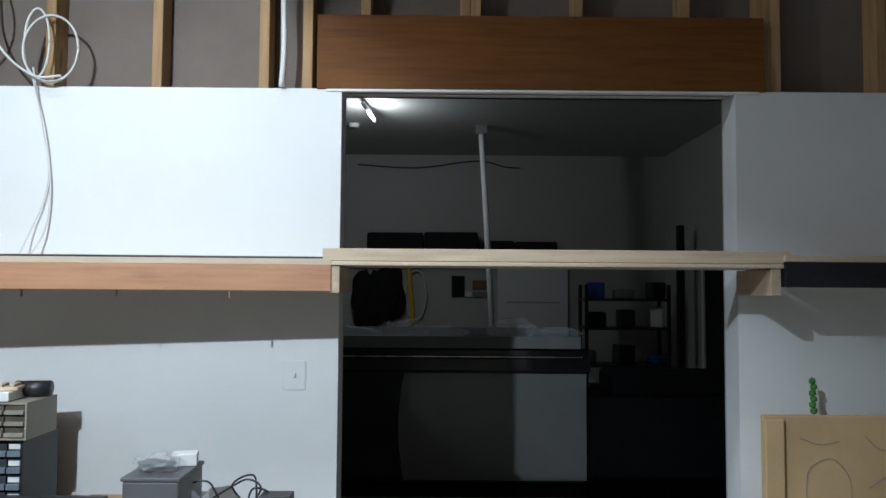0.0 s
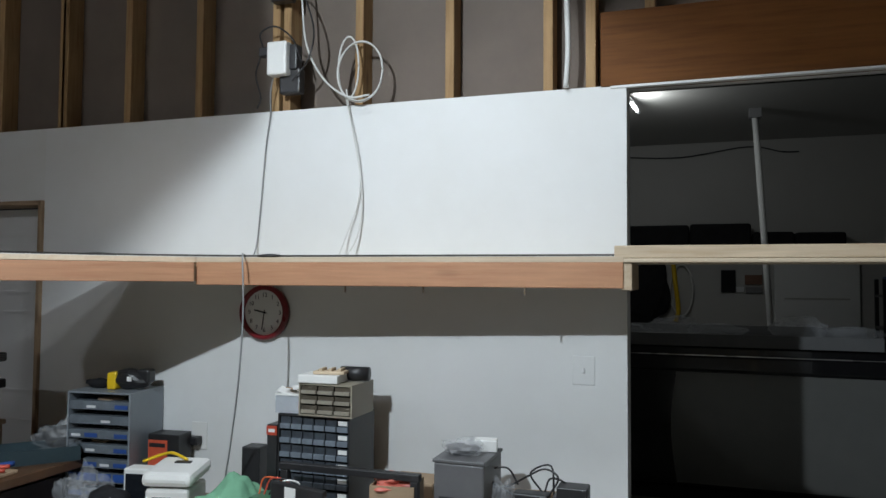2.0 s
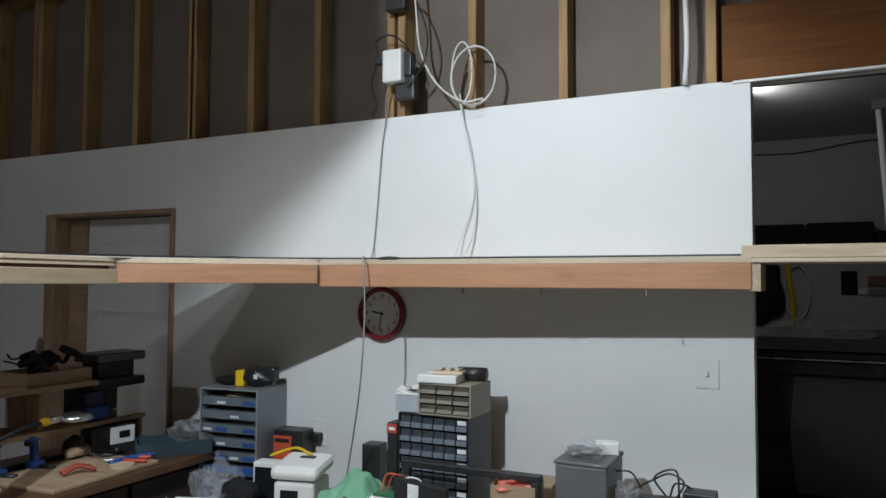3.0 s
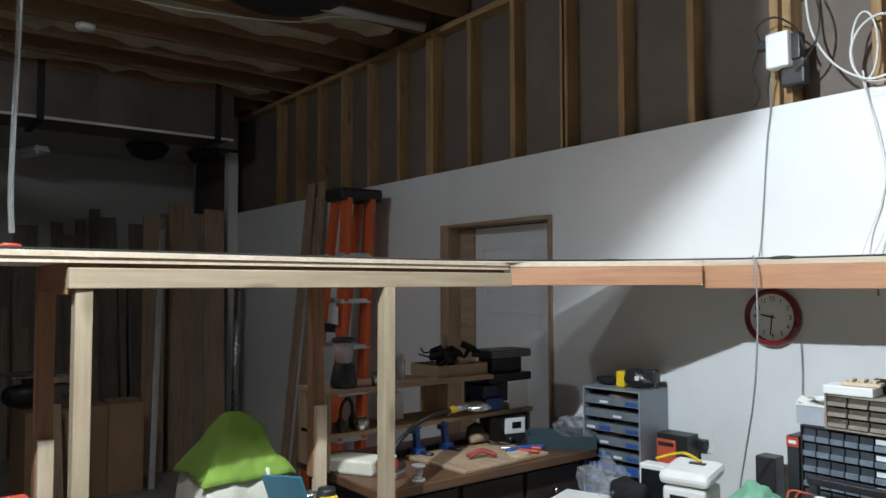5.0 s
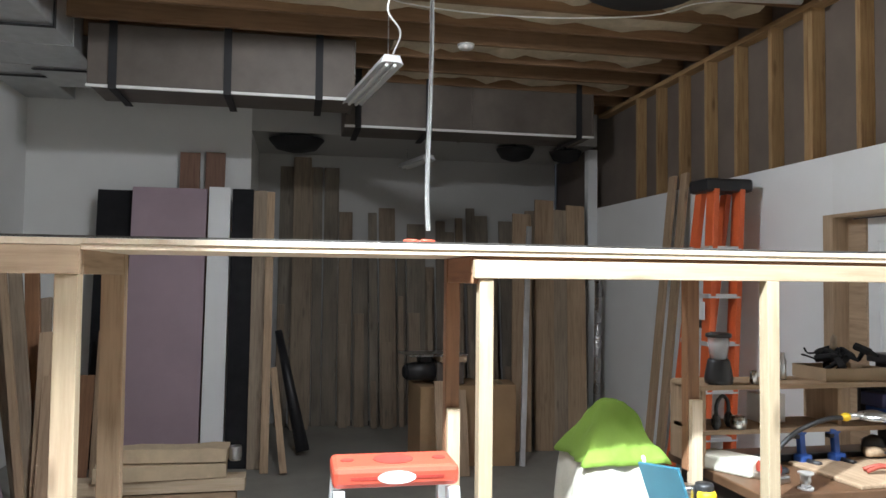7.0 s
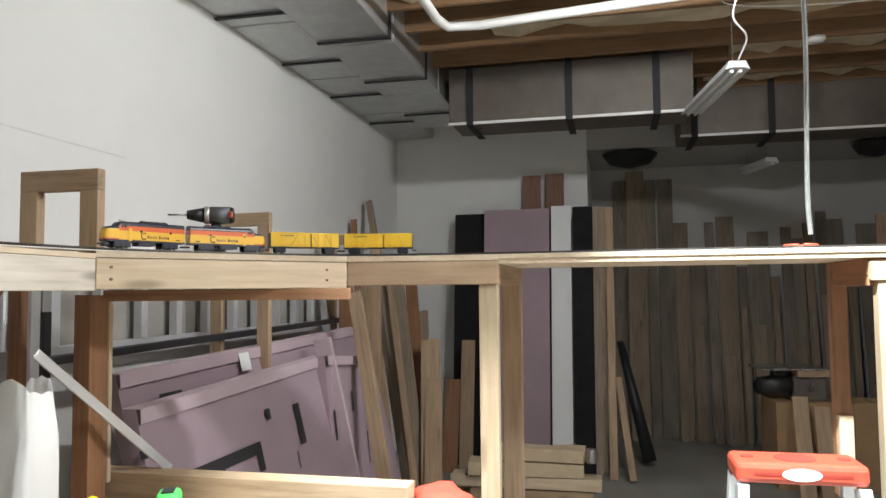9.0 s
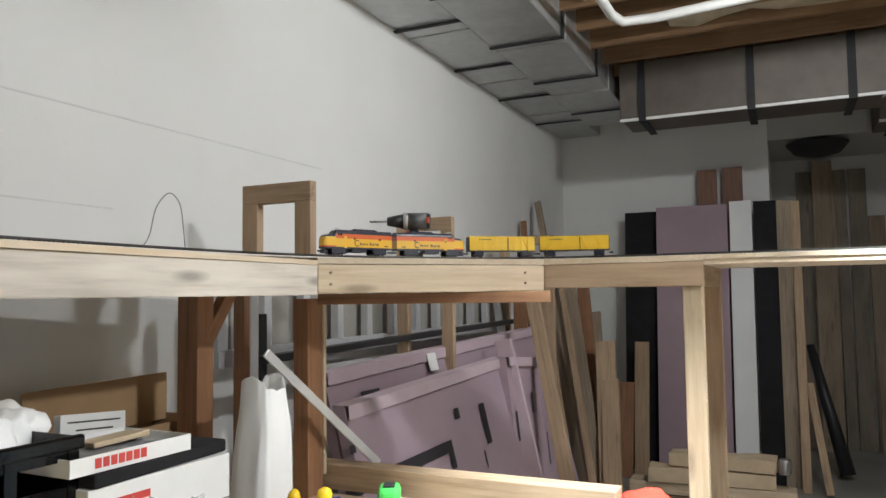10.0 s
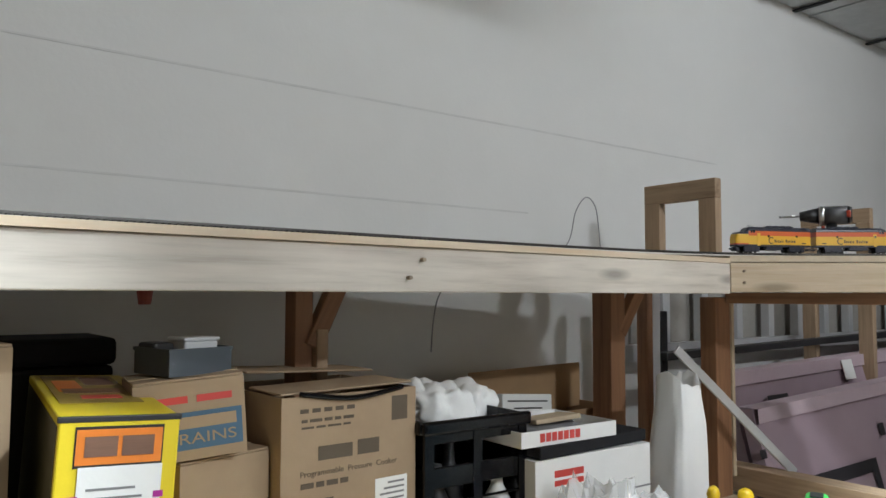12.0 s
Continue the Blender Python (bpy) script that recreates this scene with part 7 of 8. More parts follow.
solid("cloth_post", B(-0.05, 0.05, -0.1, 0.1, 0, 0.985, 0.006), M_PALE, (-2.55, -1.12, 0), 0, "pale timber block under a red cloth", "timber")
for k, (x, y, r, h) in enumerate(((-1.36, -1.88, 0.105, 0.23), (-1.50, -1.86, 0.095, 0.17), (-1.69, -1.86, 0.095, 0.12), (-1.59, -1.79, 0.085, 0.11), (-1.77, -1.78, 0.075, 0.09))):
    bm = bmesh.new()
    crumple(bm, (r * 1.2, r, h * 0.75), 40.0 + k)
    solid("clear_bag", bm, M_BAG, (x, y, TZ), 0, "crumpled clear plastic bag on the packing table", "bag", "table bags")
for k, (x, y, mm) in enumerate(((-1.42, -1.92, M_WHITE), (-1.70, -1.87, M_GREY), (-1.62, -1.81, M_WHITE))):
    solid("bag_content", B(-0.04, 0.04, -0.025, 0.025, 0, 0.04 + 0.01 * k, 0.006), mm, (x, y, TZ + 0.0005), 25 * k, "small part packed in a clear bag", "part", "bagged parts")
M_REDPRINT = plain("red_print_white_box", (0.60, 0.06, 0.05), 0.5, vary=0.1)


def printed_carton(name, at, turn, sx, sy, sz, label, bars, mat_=None, ink=None):
    """A closed white carton whose long side carries bars of print."""
    c = thing(name, at, turn, label, "box", "white cartons")
    part("carton", B(-sx / 2, sx / 2, -sy / 2, sy / 2, 0, sz, 0.002), mat_ or M_WHITE, c)
    part("lid_line", B(-sx / 2 - 0.001, sx / 2 + 0.001, -sy / 2 - 0.001, sy / 2 + 0.001, sz * 0.62, sz * 0.635), M_GREY, c)
    for u, v, w, h in bars:
        part("print_bar", B(u, u + w, sy / 2, sy / 2 + 0.0012, v, v + h), ink or M_REDPRINT, c)
    return c


printed_carton("white_carton", (-1.50, -2.135, TZ), -2, 0.40, 0.27, 0.285, "white carton with red print on the table", [(0.045, 0.240, 0.095, 0.016), (0.045, 0.220, 0.095, 0.013)])
solid("black_tray", B(-0.2, 0.2, -0.13, 0.13, 0, 0.03, 0.004), M_BLACKMAT, (-1.50, -2.135, TZ + 0.2865), 2, "black tray between white cartons", "tray")
open_box = thing("white_carton", (-1.416, -2.115, TZ + 0.317), -2, "open shallow white carton with red lettering bars, on a black tray", "box", "white cartons")
part("carton", tub(-0.157, 0.157, -0.11, 0.11, 0, 0.036, 0.003), M_WHITE, open_box)
for k in range(7):
    part("print_bar", B(0.085 - 0.019 * k, 0.100 - 0.019 * k, 0.1101, 0.1112, 0.009, 0.029), M_REDPRINT, open_box)
solid("yellow_booklet", B(-0.07, 0.06, -0.05, 0.05, 0, 0.012, 0.002), M_KRAFT, m=pose(-1.435, -2.11, TZ + 0.350, 6, 4, -12), label="yellowish booklet lying in the open white carton", category="booklet")
solid("dark_hardware", lump(bmesh.new(), (0, 0, 0.016), (0.11, 0.08, 0.014), 3, 0.5, 2.2), M_GREY, (-1.416, -2.115, TZ + 0.321), -4, "dark loose hardware filling an open white carton", "hardware")
leaf_ = thing("paper_folder", (-1.56, -2.31, TZ), 4, "white paper folder with dark lines standing behind the cartons", "folder")
part("folder_leaf", B(-0.105, 0.105, -0.012, 0.012, 0.011, 0.382, 0.003), M_WHITE, leaf_, "", pose(0, 0, 0, 6, -5))
for z, w in ((0.360, 0.17), (0.340, 0.12), (0.320, 0.18), (0.305, 0.10)):
    part("print_bar", B(-w / 2, w / 2, 0.0121, 0.0128, z, z + 0.004), M_BLACK, leaf_, "", pose(0, 0, 0, 6, -5))
op_ = thing("open_carton", (-1.79, -2.52, TZ), 0, "open brown carton with a raised flap against the wall", "box")
part("carton", tub(-0.27, 0.27, -0.11, 0.11, 0, 0.30, 0.005), M_CARDDARK, op_)
board("raised_flap", (-0.27, -0.05, 0.355), (0.25, -0.03, 0.35), 0.006, 0.15, M_CARDDARK, op_)
# black milk crate
M_CRATE = plain("glossy_black_crate", (0.004, 0.004, 0.005), 0.13, vary=0.3, scale=10)
M_CRATE.node_tree.nodes["Principled BSDF"].inputs["Specular IOR Level"].default_value = 0.3
cr = thing("black_crate", (-1.165, -2.20, TZ), -2, "black plastic crate holding white bags and bottles", "crate")
HX, HY, HZ = 0.143, 0.15, 0.392
for z0, z1 in ((0, 0.05), (0.095, 0.10), (0.13, 0.175), (0.215, 0.22), (0.25, 0.295), (0.345, HZ)):
    for y in (-HY, HY - 0.008):
        part("crate_rail", B(-HX, HX, y, y + 0.008, z0, z1, 0.002), M_CRATE, cr)
    for x in (-HX, HX - 0.008):
        part("crate_rail", B(x, x + 0.008, -HY + 0.008, HY - 0.008, z0, z1, 0.002), M_CRATE, cr)
for x in (-HX + 0.012, HX - 0.012, 0.0):
    for y in (-HY + 0.004, HY - 0.004):
        part("crate_rib", B(x - 0.012, x + 0.012, y - 0.006, y + 0.006, 0.0, HZ - 0.002), M_CRATE, cr)
part("rolled_rim", box(box(B(-HX - 0.008, HX + 0.008, HY - 0.002, HY + 0.012, HZ - 0.026, HZ + 0.004, 0.006), -HX - 0.008, HX + 0.008, -HY - 0.012, -HY + 0.002, HZ - 0.026, HZ + 0.004, 0.006), HX - 0.002, HX + 0.012, -HY, HY, HZ - 0.026, HZ + 0.004, 0.006), M_CRATE, cr)
part("crate_back", B(-HX + 0.009, HX - 0.009, -HY + 0.011, -HY + 0.014, 0.01, HZ - 0.01), M_CRATE, cr)
for x in (-HX + 0.01, HX - 0.013):
    part("crate_side", B(x, x + 0.003, -HY + 0.016, HY - 0.012, 0.01, HZ - 0.05), M_CRATE, cr)
part("crate_floor", B(-HX, HX, -HY, HY, 0, 0.01), M_CRATE, cr)
for k, (x, y, h, mm) in enumerate(((-0.095, 0.10, 0.25, M_WHITE), (-0.02, 0.10, 0.12, M_REDPL), (0.085, 0.10, 0.28, M_BLACK), (-0.03, 0.0, 0.3, M_BLACK), (0.035, 0.10, 0.11, M_REDPL), (0.09, -0.03, 0.26, M_BLACK))):
    solid("bottle", turned(bmesh.new(), [(0.03, 0), (0.034, 0.01), (0.034, h * 0.7), (0.014, h * 0.85), (0.014, h)]), mm, (-1.165 + x, -2.20 + y, TZ + 0.011), 0, "small bottle standing in the black crate", "bottle", "bottles in the crate", smooth=True)
for k, (x, y) in enumerate(((-1.13, -2.26), (-1.22, -2.28), (-1.29, -2.25), (-1.18, -2.20))):
    bm = bmesh.new()
    lump(bm, (0, 0, 0.06), (0.075, 0.06, 0.062), 4, 0.55, 5.0 + 1.7 * k)
    for v in bm.verts:
        v.co += v.co.normalized() * 0.010 * noise.noise(v.co * 30 + Vector((k, 0, 0)))
    solid("white_bag", bm, M_ROLLW, (x, y, TZ + 0.33), 0, "crumpled white bag on top of the crate", "bag", "white bags", smooth=True)
# big appliance carton
ap = carton("appliance_carton", (-0.845, -2.22, TZ), 2, 0.315, 0.30, 0.47, M_CARD, "brown appliance carton with printed bars", True)
for y0, y1 in ((-0.15, -0.01), (0.0, 0.14)):
    board("lid_flap", (-0.155, (y0 + y1) / 2, 0.48 + (0.012 if y0 < -0.1 else 0.0)), (0.155, (y0 + y1) / 2, 0.475 + (0.03 if y0 < -0.1 else 0.0)), 0.14, 0.005, M_CARD, ap)
part("shiny_film", tube(bmesh.new(), smooth_path([(-0.12, 0.152, 0.472), (0, 0.156, 0.460), (0.12, 0.152, 0.475)]), 0.0055), M_CRATE, ap, smooth=True)
M_DKPRINT = plain("dark_carton_print", (0.10, 0.075, 0.05), 0.7, vary=0.1)
# bars stand where the maker's name and text are printed; the face looks along own +y, so x runs the other way
for x0, x1, h in ((0.0, 0.078, 0.027), (-0.064, -0.012, 0.030)):
    part("print_bar", B(x0, x1, 0.1501, 0.1508, 0.345, 0.345 + h, 0.0003), M_DKPRINT, ap)
letters("lettering", "Programmable  Pressure  Cooker", 0.016, M_DKPRINT, ap, pose(0.004, 0.1502, 0.322, 90, 0, 180), wide=0.225)
for z, x0, x1, h in ((0.295, 0.115, 0.02, 0.010), (0.262, 0.115, 0.05, 0.010), (0.42, 0.115, 0.0, 0.006), (0.408, 0.115, 0.02, 0.004)):
    xx = x0
    rr = random.Random(int(z * 1000))
    while xx > x1:
        w = rr.uniform(0.012, 0.03)
        part("print_bar", B(xx - w, xx, 0.1501, 0.1512, z, z + h), M_DKPRINT, ap)
        xx -= w + 0.006
for k in range(5):
    part("print_bar", B(0.10 - 0.026 * k, 0.118 - 0.026 * k, 0.1501, 0.1508, 0.438, 0.446), M_DKPRINT, ap)
part("smudge_patch", B(-0.135, -0.095, 0.1501, 0.1508, 0.405, 0.455), M_DKPRINT, ap)
sl = part("shipping_label", B(-0.135, -0.055, 0.1501, 0.1512, 0.212, 0.29), M_WHITE, ap, "white shipping label with grey bars")
for k in range(6):
    part("print_bar", B(-0.127, -0.066 - 0.01 * (k % 3), 0.1512, 0.1517, 0.222 + 0.011 * k, 0.226 + 0.011 * k), M_GREY, sl)
# train set carton on a plain carton, with a grey bin above
carton("plain_carton", (-0.574, -2.155, TZ), 15, 0.19, 0.16, 0.372, M_CARD, "plain brown carton under a train set carton")
ts = carton("train_set_carton", (-0.535, -2.125, TZ + 0.379), -8, 0.185, 0.15, 0.135, M_CARD, "tan train set carton with a blue printed panel")
ts.matrix_basis = pose(-0.535, -2.125, TZ + 0.382, 0, 4, -8)
M_BLUEP = plain("blue_print", (0.06, 0.14, 0.23), 0.6, vary=0.15)
part("blue_panel", B(-0.086, 0.056, 0.0751, 0.076, 0.018, 0.082), M_BLUEP, ts, "blue printed panel")
part("print_bar", B(-0.076, 0.046, 0.076, 0.0767, 0.054, 0.074), M_CARD, ts)
letters("lettering", "TRAINS", 0.026, M_CARD, ts, pose(-0.015, 0.0762, 0.036, 90, 0, 180), wide=0.12)
for k in range(2):
    part("print_bar", B(0.005 - 0.075 * k, 0.06 - 0.07 * k, 0.0751, 0.0758, 0.098, 0.110), M_REDPRINT, ts)
gb = thing("grey_bin", (-0.532, -2.140, TZ + 0.5225), 13, "dark grey open bin with white parts on a carton", "bin")
M_SLATE = plain("slate_plastic", (0.07, 0.085, 0.10), 0.5, vary=0.1)
part("bin_wall", tub(-0.062, 0.062, -0.06, 0.06, 0, 0.046, 0.005), M_SLATE, gb)
part("bin_rim", tub(-0.064, 0.064, -0.062, 0.062, 0.042, 0.048, 0.0018), M_SLATE, gb)
solid("white_socket_box", box(B(-0.034, 0.034, -0.028, 0.028, 0, 0.052, 0.004), -0.037, 0.037, -0.031, 0.031, 0.052, 0.059, 0.003), M_LAMPWHITE, (-0.552, -2.145, TZ + 0.5285), 13, "white ribbed plastic box in the grey bin", "box")
solid("black_socket_box", B(-0.02, 0.02, -0.03, 0.03, 0, 0.05, 0.006), M_BLACK, (-0.490, -2.165, TZ + 0.5285), 13, "black box in the grey bin", "box")
# yellow carton
M_YELBOX = plain("yellow_carton", (0.78, 0.60, 0.03), 0.4, vary=0.08, scale=8)
yc = thing("yellow_carton", (0, 0, 0), 0, "yellow carton with an orange label panel", "box")
yc.matrix_basis = pose(-0.350, -2.033, TZ + 0.006, -1.6, -3.0, -4)
part("carton", B(-0.081, 0.081, -0.36, 0.13, 0, 0.490, 0.003), M_YELBOX, yc)
part("black_edge", B(-0.0825, 0.0825, 0.124, 0.1315, 0.484, 0.492, 0.001), M_BLACK, yc)
# Near-black olive: the side's dark print plus its shade, put into colour.
part("side_band", B(0.0810, 0.0818, -0.35, 0.12, 0.02, 0.478), plain("shaded_olive_print", (0.05, 0.042, 0.012), 0.5, vary=0.3, scale=10), yc)
M_ORANGEP = plain("orange_print", (0.80, 0.22, 0.03), 0.45, vary=0.15, scale=12)
part("orange_panel", B(-0.057, 0.057, 0.1305, 0.1318, 0.425, 0.474), M_ORANGEP, yc, "orange printed panel")
part("panel_border", B(-0.059, 0.059, 0.1303, 0.1310, 0.421, 0.478), M_BLACK, yc)
for x, w in ((-0.046, 0.043), (0.003, 0.043)):
    part("print_bar", B(x, x + w, 0.1318, 0.1326, 0.436, 0.464), M_REDBOARD, yc)
wl = part("white_label", B(-0.060, 0.052, 0.1305, 0.1318, 0.27, 0.422), M_WHITE, yc, "white label with grey bars")
for k in range(9):
    part("print_bar", B(-0.045 + 0.01 * (k % 3), 0.04 - 0.012 * (k % 2), 0.1318, 0.1323, 0.285 + 0.013 * k, 0.2885 + 0.013 * k), M_GREY, wl)
M_MAG = plain("magenta_print", (0.42, 0.02, 0.28), 0.5)
for x in (-0.064, 0.050):
    part("magenta_tab", B(x, x + 0.014, 0.1312, 0.1326, 0.374, 0.383), M_MAG, yc)
part("top_print", B(-0.055, 0.066, -0.33, 0.0, 0.4903, 0.4915), plain("olive_picture_print", (0.36, 0.25, 0.05), 0.5, vary=0.4, scale=16), yc)
for k, (x, y, w, d, mm) in enumerate(((-0.045, -0.30, 0.05, 0.10, M_REDBOARD), (0.015, -0.26, 0.04, 0.14, M_ORANGEP), (-0.04, -0.15, 0.09, 0.05, M_BROWN), (-0.03, -0.07, 0.06, 0.03, M_REDPRINT))):
    part("print_bar", B(x, x + w, y, y + d, 0.4915, 0.4921 + 0.0002 * k), mm, yc)
carton("end_carton", (-0.085, -2.17, TZ), 6, 0.30, 0.26, 0.585, M_CARD, "brown carton at the near end of the table")
dc = thing("dark_case", (-0.30, -2.62, TZ), 0, "dark case standing behind the cartons", "case")
part("case_body", B(-0.2, 0.3, -0.12, 0.12, 0, 0.51, 0.01), M_BLACKMAT, dc)
part("case_lid", B(-0.205, 0.305, -0.125, 0.125, 0.512, 0.57, 0.012), M_BLACKMAT, dc)
solid("red_hanger", rod(bmesh.new(), (0, 0, -0.06), (0, 0, 0.06), 0.012, 0.03), plain("dark_red_plastic", (0.25, 0.04, 0.03), 0.5), (-0.50, -2.28, 1.705), 0, "dark red hook hanging under the shelf", "hook")
# joints of the block wall
for x0, x1, z in ((-3.4, 1.8, 2.318), (-2.1, 1.8, 1.985)):
    bm = B(x0, x1, -0.0005, 0.0022, z - 0.003, z + 0.003)
    part("mortar_joint", bm, plain("grey_joint", (0.66, 0.66, 0.645), 0.8), wall_c)


# ---- the room behind the opening ----
M_GLOSSBLACK = plain("glossy_black", (0.012, 0.012, 0.014), 0.12, vary=0.1, coat=0.5)
M_SCREEN = plain("grey_glass_screen", (0.21, 0.21, 0.20), 0.24, vary=0.12, scale=1.5, coat=0.3)
tv = thing("projection_television", (-0.1, 6.2, 0), 0, "large black rear-projection television with a grey screen", "television")
part("cabinet", B(-1.35, 1.04, -0.05, 0.6, 0.08, 1.2, 0.02), M_GLOSSBLACK, tv)
part("top_band", B(-1.37, 1.07, -0.08, 0.6, 1.0, 1.13, 0.02), M_GLOSSBLACK, tv)
part("bright_line", B(-1.3, 1.0, -0.083, -0.079, 1.125, 1.132), M_METAL, tv)
bm = bmesh.new()
n = 14
for a, b in zip(range(n), range(1, n + 1)):
    xs_ = [-0.47 - 0.045 * math.sin(math.pi * q / n) for q in (a, b)]
    zs_ = [0.12 + 0.87 * q / n for q in (a, b)]
    vs = [bm.verts.new(p) for p in ((xs_[0], -0.056, zs_[0]), (1.035, -0.056, zs_[0]), (1.035, -0.056, zs_[1]), (xs_[1], -0.056, zs_[1]))]
    bm.faces.new(vs)
bmesh.ops.remove_doubles(bm, verts=bm.verts, dist=0.0001)
part("screen", bm, M_SCREEN, tv, "pale grey screen with a bowed edge")
part("plinth", B(-1.4, 1.15, -0.12, 0.6, 0, 0.08, 0.01), M_BLACKMAT, tv)
tr = thing("grey_tray_table", (-0.1, 6.4, 1.2), 0, "grey flat tray on top of the television", "tray")
part("tray_floor", B(-1.3, 0.95, -0.3, 0.3, 0.03, 0.06), M_LAMPWHITE, tr)
part("tray_rim", box(B(-1.32, 0.98, -0.32, -0.3, 0.0, 0.10, 0.004), -1.32, 0.98, 0.3, 0.32, 0.0, 0.14, 0.004), M_GREY, tr)
for k, x in enumerate((-1.0, -0.6, -0.25, 0.35, 0.72)):
    bm = bmesh.new()
    crumple(bm, (0.24, 0.16, 0.06 + 0.04 * (k % 2)), 70.0 + k)
    solid("plastic_film", bm, M_FILM, (x, 6.4, 1.262), 0, "crumpled clear plastic film on the grey tray", "film", "plastic film")
pl = thing("white_support_pole", (0.17, 8.15, 0), 0, "white painted steel support pole with a head plate", "pole")
part("shaft", rod(bmesh.new(), (0.2, 0, 0), (0, 0, BACKCEIL - 0.08), 0.032), M_PAINT, pl, smooth=True)
part("head", B(-0.06, 0.06, -0.06, 0.06, BACKCEIL - 0.1, BACKCEIL - 0.001, 0.004), M_GREY, pl)
bs = thing("black_wall_shelf", (0, BACK, 2.12), 0, "black shelf loaded with dark cases high on the back room wall", "shelf")
part("shelf_board", B(-1.3, 1.28, -0.36, -0.001, 0, 0.03, 0.004), M_BLACKMAT, bs)
for x0, x1, h in ((-1.24, -0.5, 0.30), (-0.49, 0.22, 0.31), (0.24, 0.7, 0.20), (0.71, 1.26, 0.19)):
    solid("black_case", B(x0, x1, -0.32, -0.03, 0, h - 0.03, 0.03), M_BLACKMAT, (0, BACK, 2.1505), 0, "black case lying on the back room wall shelf", "case", "black cases")
dd = thing("door_2", (0.97, BACK, 0), 0, "closed white door in the back room", "door", **structure)
part("door_leaf", B(-0.47, 0.47, -0.04, -0.001, 0.0, 2.03, 0.004), M_PAINT, dd)
part("door_rail", B(-0.36, 0.36, -0.045, -0.04, 1.5, 1.52), M_DARKPAINT, dd)
cr_ = thing("coat_rack", (-1.0, BACK, 1.95), 0, "dark coat rack hung with black coats and a yellow hose", "coat rack")
part("rail", B(-0.5, 0.5, -0.03, 0, 0, 0.07, 0.004), M_REDBOARD, cr_)
for k, (x, w, h) in enumerate(((-0.3, 0.16, 0.75), (-0.08, 0.2, 0.85), (0.12, 0.13, 0.7))):
    part("coat", lump(bmesh.new(), (x, -0.1, -h / 2), (w, 0.08, h / 2), 3, 0.35, 80.0 + k), M_BLACKMAT, cr_)
part("yellow_strap", tube(bmesh.new(), smooth_path([(0.3, -0.05, 0.0), (0.33, -0.07, -0.3), (0.36, -0.05, -0.6), (0.33, -0.05, -0.75)]), 0.03), M_YELPL, cr_)
part("hose_ring", tube(bmesh.new(), [Vector((0.4 + 0.14 * math.cos(a), -0.05, -0.35 + 0.33 * math.sin(a))) for a in [k * math.pi / 12 for k in range(25)]], 0.012), M_CABLEW, cr_)
for x0, x1, z0, z1, mm in ((-0.12, 0.05, 1.58, 1.86, M_BLACKMAT), (0.06, 0.15, 1.58, 1.65, M_LAMPWHITE), (0.16, 0.36, 1.68, 1.8, M_REDBOARD), (0.17, 0.36, 1.57, 1.65, M_GREY)):
    solid("framed_picture", B(x0, x1, -0.025, 0, z0, z1, 0.003), mm, (0, BACK, 0), 0, "small dark frame hung on the back room wall", "picture", "back room frames")
# Near-black block added over lamp-lit floor; its colour stands in for darkness.
M_PITCH = plain("unlit_black", (0.006, 0.006, 0.007), 0.85, vary=0.3)
M_PITCH.node_tree.nodes["Principled BSDF"].inputs["Specular IOR Level"].default_value = 0.1
dk = thing("dark_block", (1.85, 6.3, 0), 0, "dark block added to hide lit floor beside the television", "cabinet")
part("cabinet_body", B(-0.9, 0.85, -0.3, 0.3, 0.0, 0.82, 0.02), M_PITCH, dk)
part("cabinet_top", B(-0.72, 0.3, -0.25, 0.3, 0.822, 1.0, 0.03), M_PITCH, dk)
sh = thing("metal_shelving", (2.0, 9.2, 0), 0, "dark metal shelving loaded with tools in the back room", "shelving")
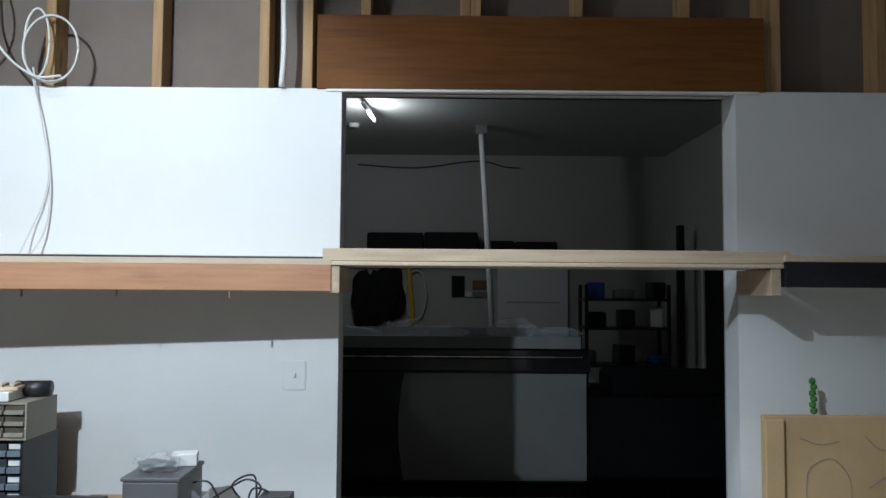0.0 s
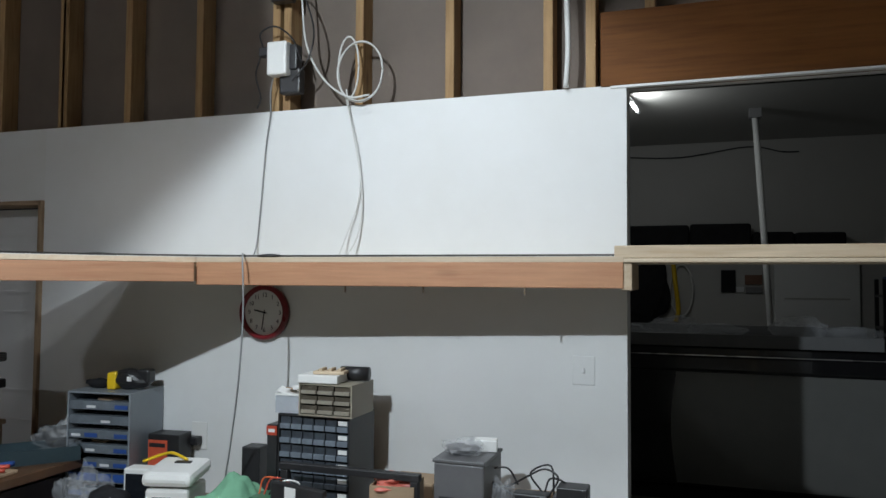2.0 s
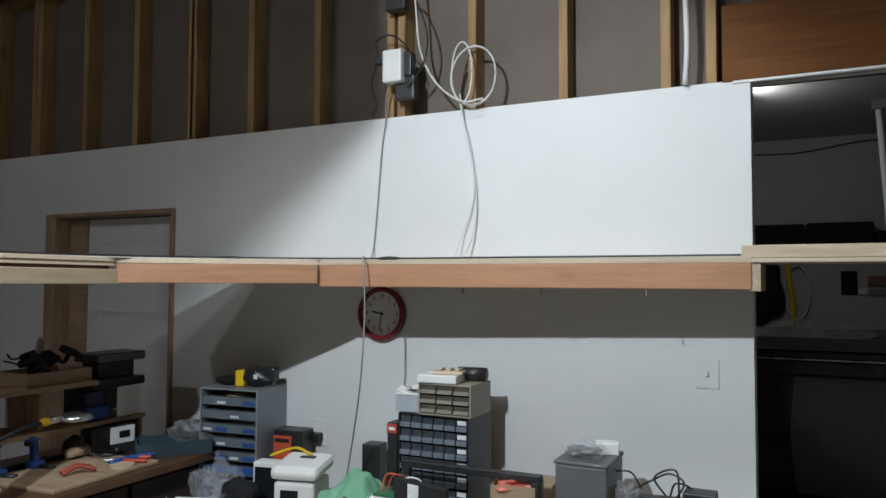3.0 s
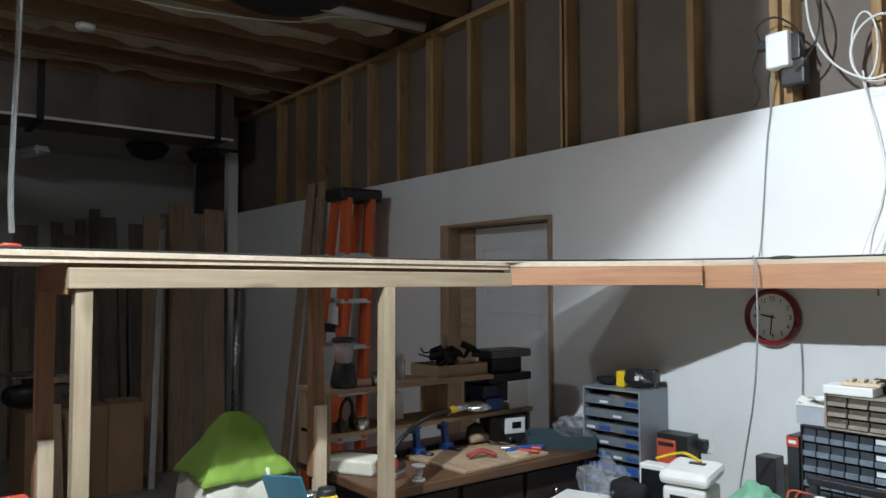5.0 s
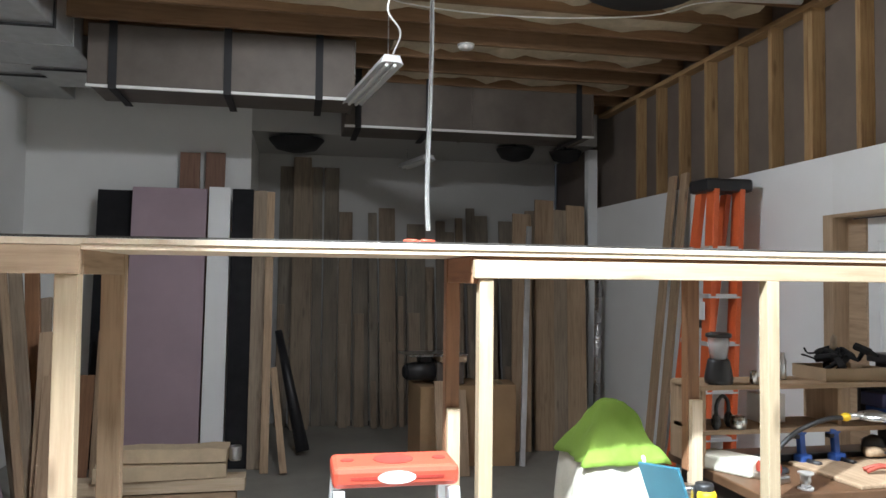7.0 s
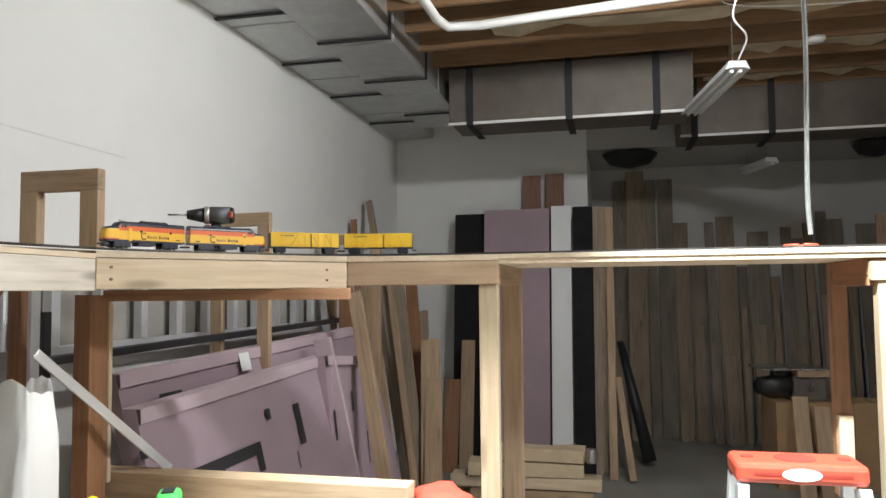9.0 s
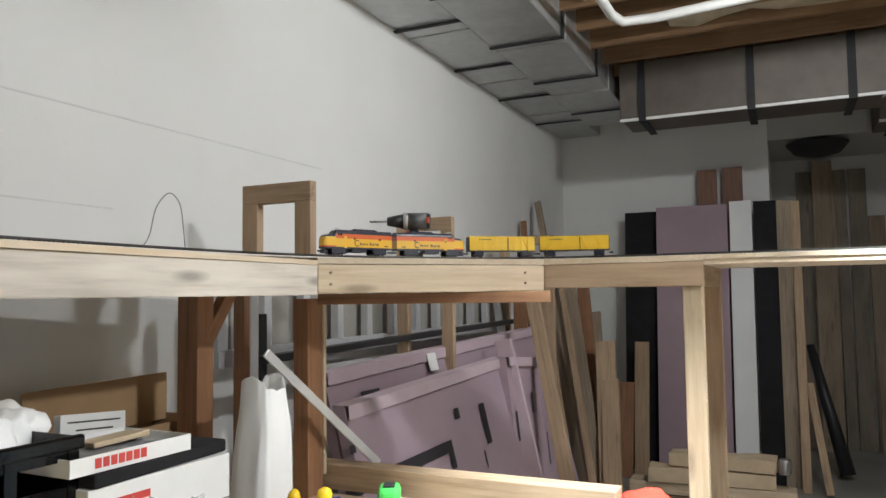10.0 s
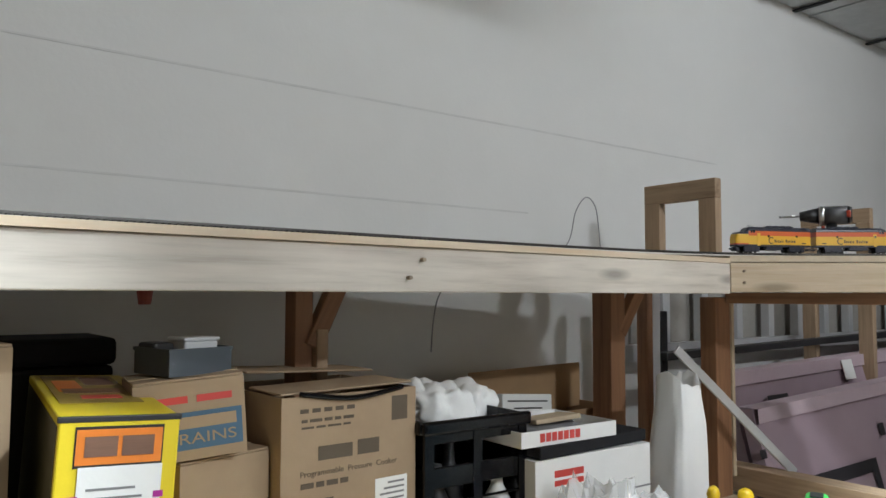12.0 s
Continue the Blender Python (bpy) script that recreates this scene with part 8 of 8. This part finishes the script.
for x in (-0.5, 0.5):
    for y in (-0.2, 0.2):
        part("upright", B(x - 0.02, x + 0.02, y - 0.02, y + 0.02, 0, 1.75), M_BLACK, sh)
for z in (0.3, 0.75, 1.2, 1.55):
    part("shelf_plate", B(-0.52, 0.52, -0.22, 0.22, z, z + 0.03), M_BLACK, sh)
for k in range(12):
    rr = random.Random(130 + k)
    z = (0.33, 0.78, 1.23, 1.58)[k % 4]
    h = rr.uniform(0.1, 0.3)
    solid("shelf_item", B(-rr.uniform(0.06, 0.14), rr.uniform(0.06, 0.14), -0.12, 0.12, 0, h, 0.02), (M_BLACK, M_GREY, M_BLACKMAT, M_DRBLUE, M_WHITE, M_BLACK)[k % 6], (1.6 + 0.4 * (k // 4) + rr.uniform(-0.05, 0.05), 9.2, z), rr.uniform(-15, 15), "dim boxy item on the back room shelving", "item", "shelving items")
for y in (6.3, 7.9):
    g = thing("dark_doorway", (BACKR, y, 0), 0, "tall dark door with pale trim in the back room wall", "door")
    part("leaf", B(-0.03, 0.0 - 0.001, -0.5, 0.5, 0, 2.1), M_BLACKMAT, g)
    for yy in (-0.56, 0.5):
        part("trim", B(-0.05, -0.001, yy, yy + 0.06, 0, 2.16), M_PAINT, g)
solid("tall_black_tool", B(-0.04, 0.04, -0.04, 0.04, 0, 2.45, 0.01), M_BLACKMAT, (2.55, 8.7, 0), 0, "tall black tool leaning in the back room", "tool")
solid("wall_lamp", rod(bmesh.new(), (-1.03, 7.0, 3.46), (-0.94, 7.35, 3.36), 0.022), M_LAMPWHITE, label="slim white lamp tube under the back room ceiling", category="lamp", smooth=True)
solid("round_detector", turned(bmesh.new(), [(0.05, -0.04), (0.06, -0.02), (0.06, 0)]), M_WHITE, (-1.24, 8.1, BACKCEIL), 0, "round white detector on the back room ceiling", "alarm", smooth=True)
cable("ceiling_wire", [(-1.4, BACK - 0.02, 3.36), (-0.6, BACK - 0.03, 3.32), (0.2, BACK - 0.02, 3.42), (0.6, BACK - 0.02, 3.34), (0.8, BACK - 0.02, 3.33)], 0.008, M_BLACK, "thin dark wire sagging along the back room wall")
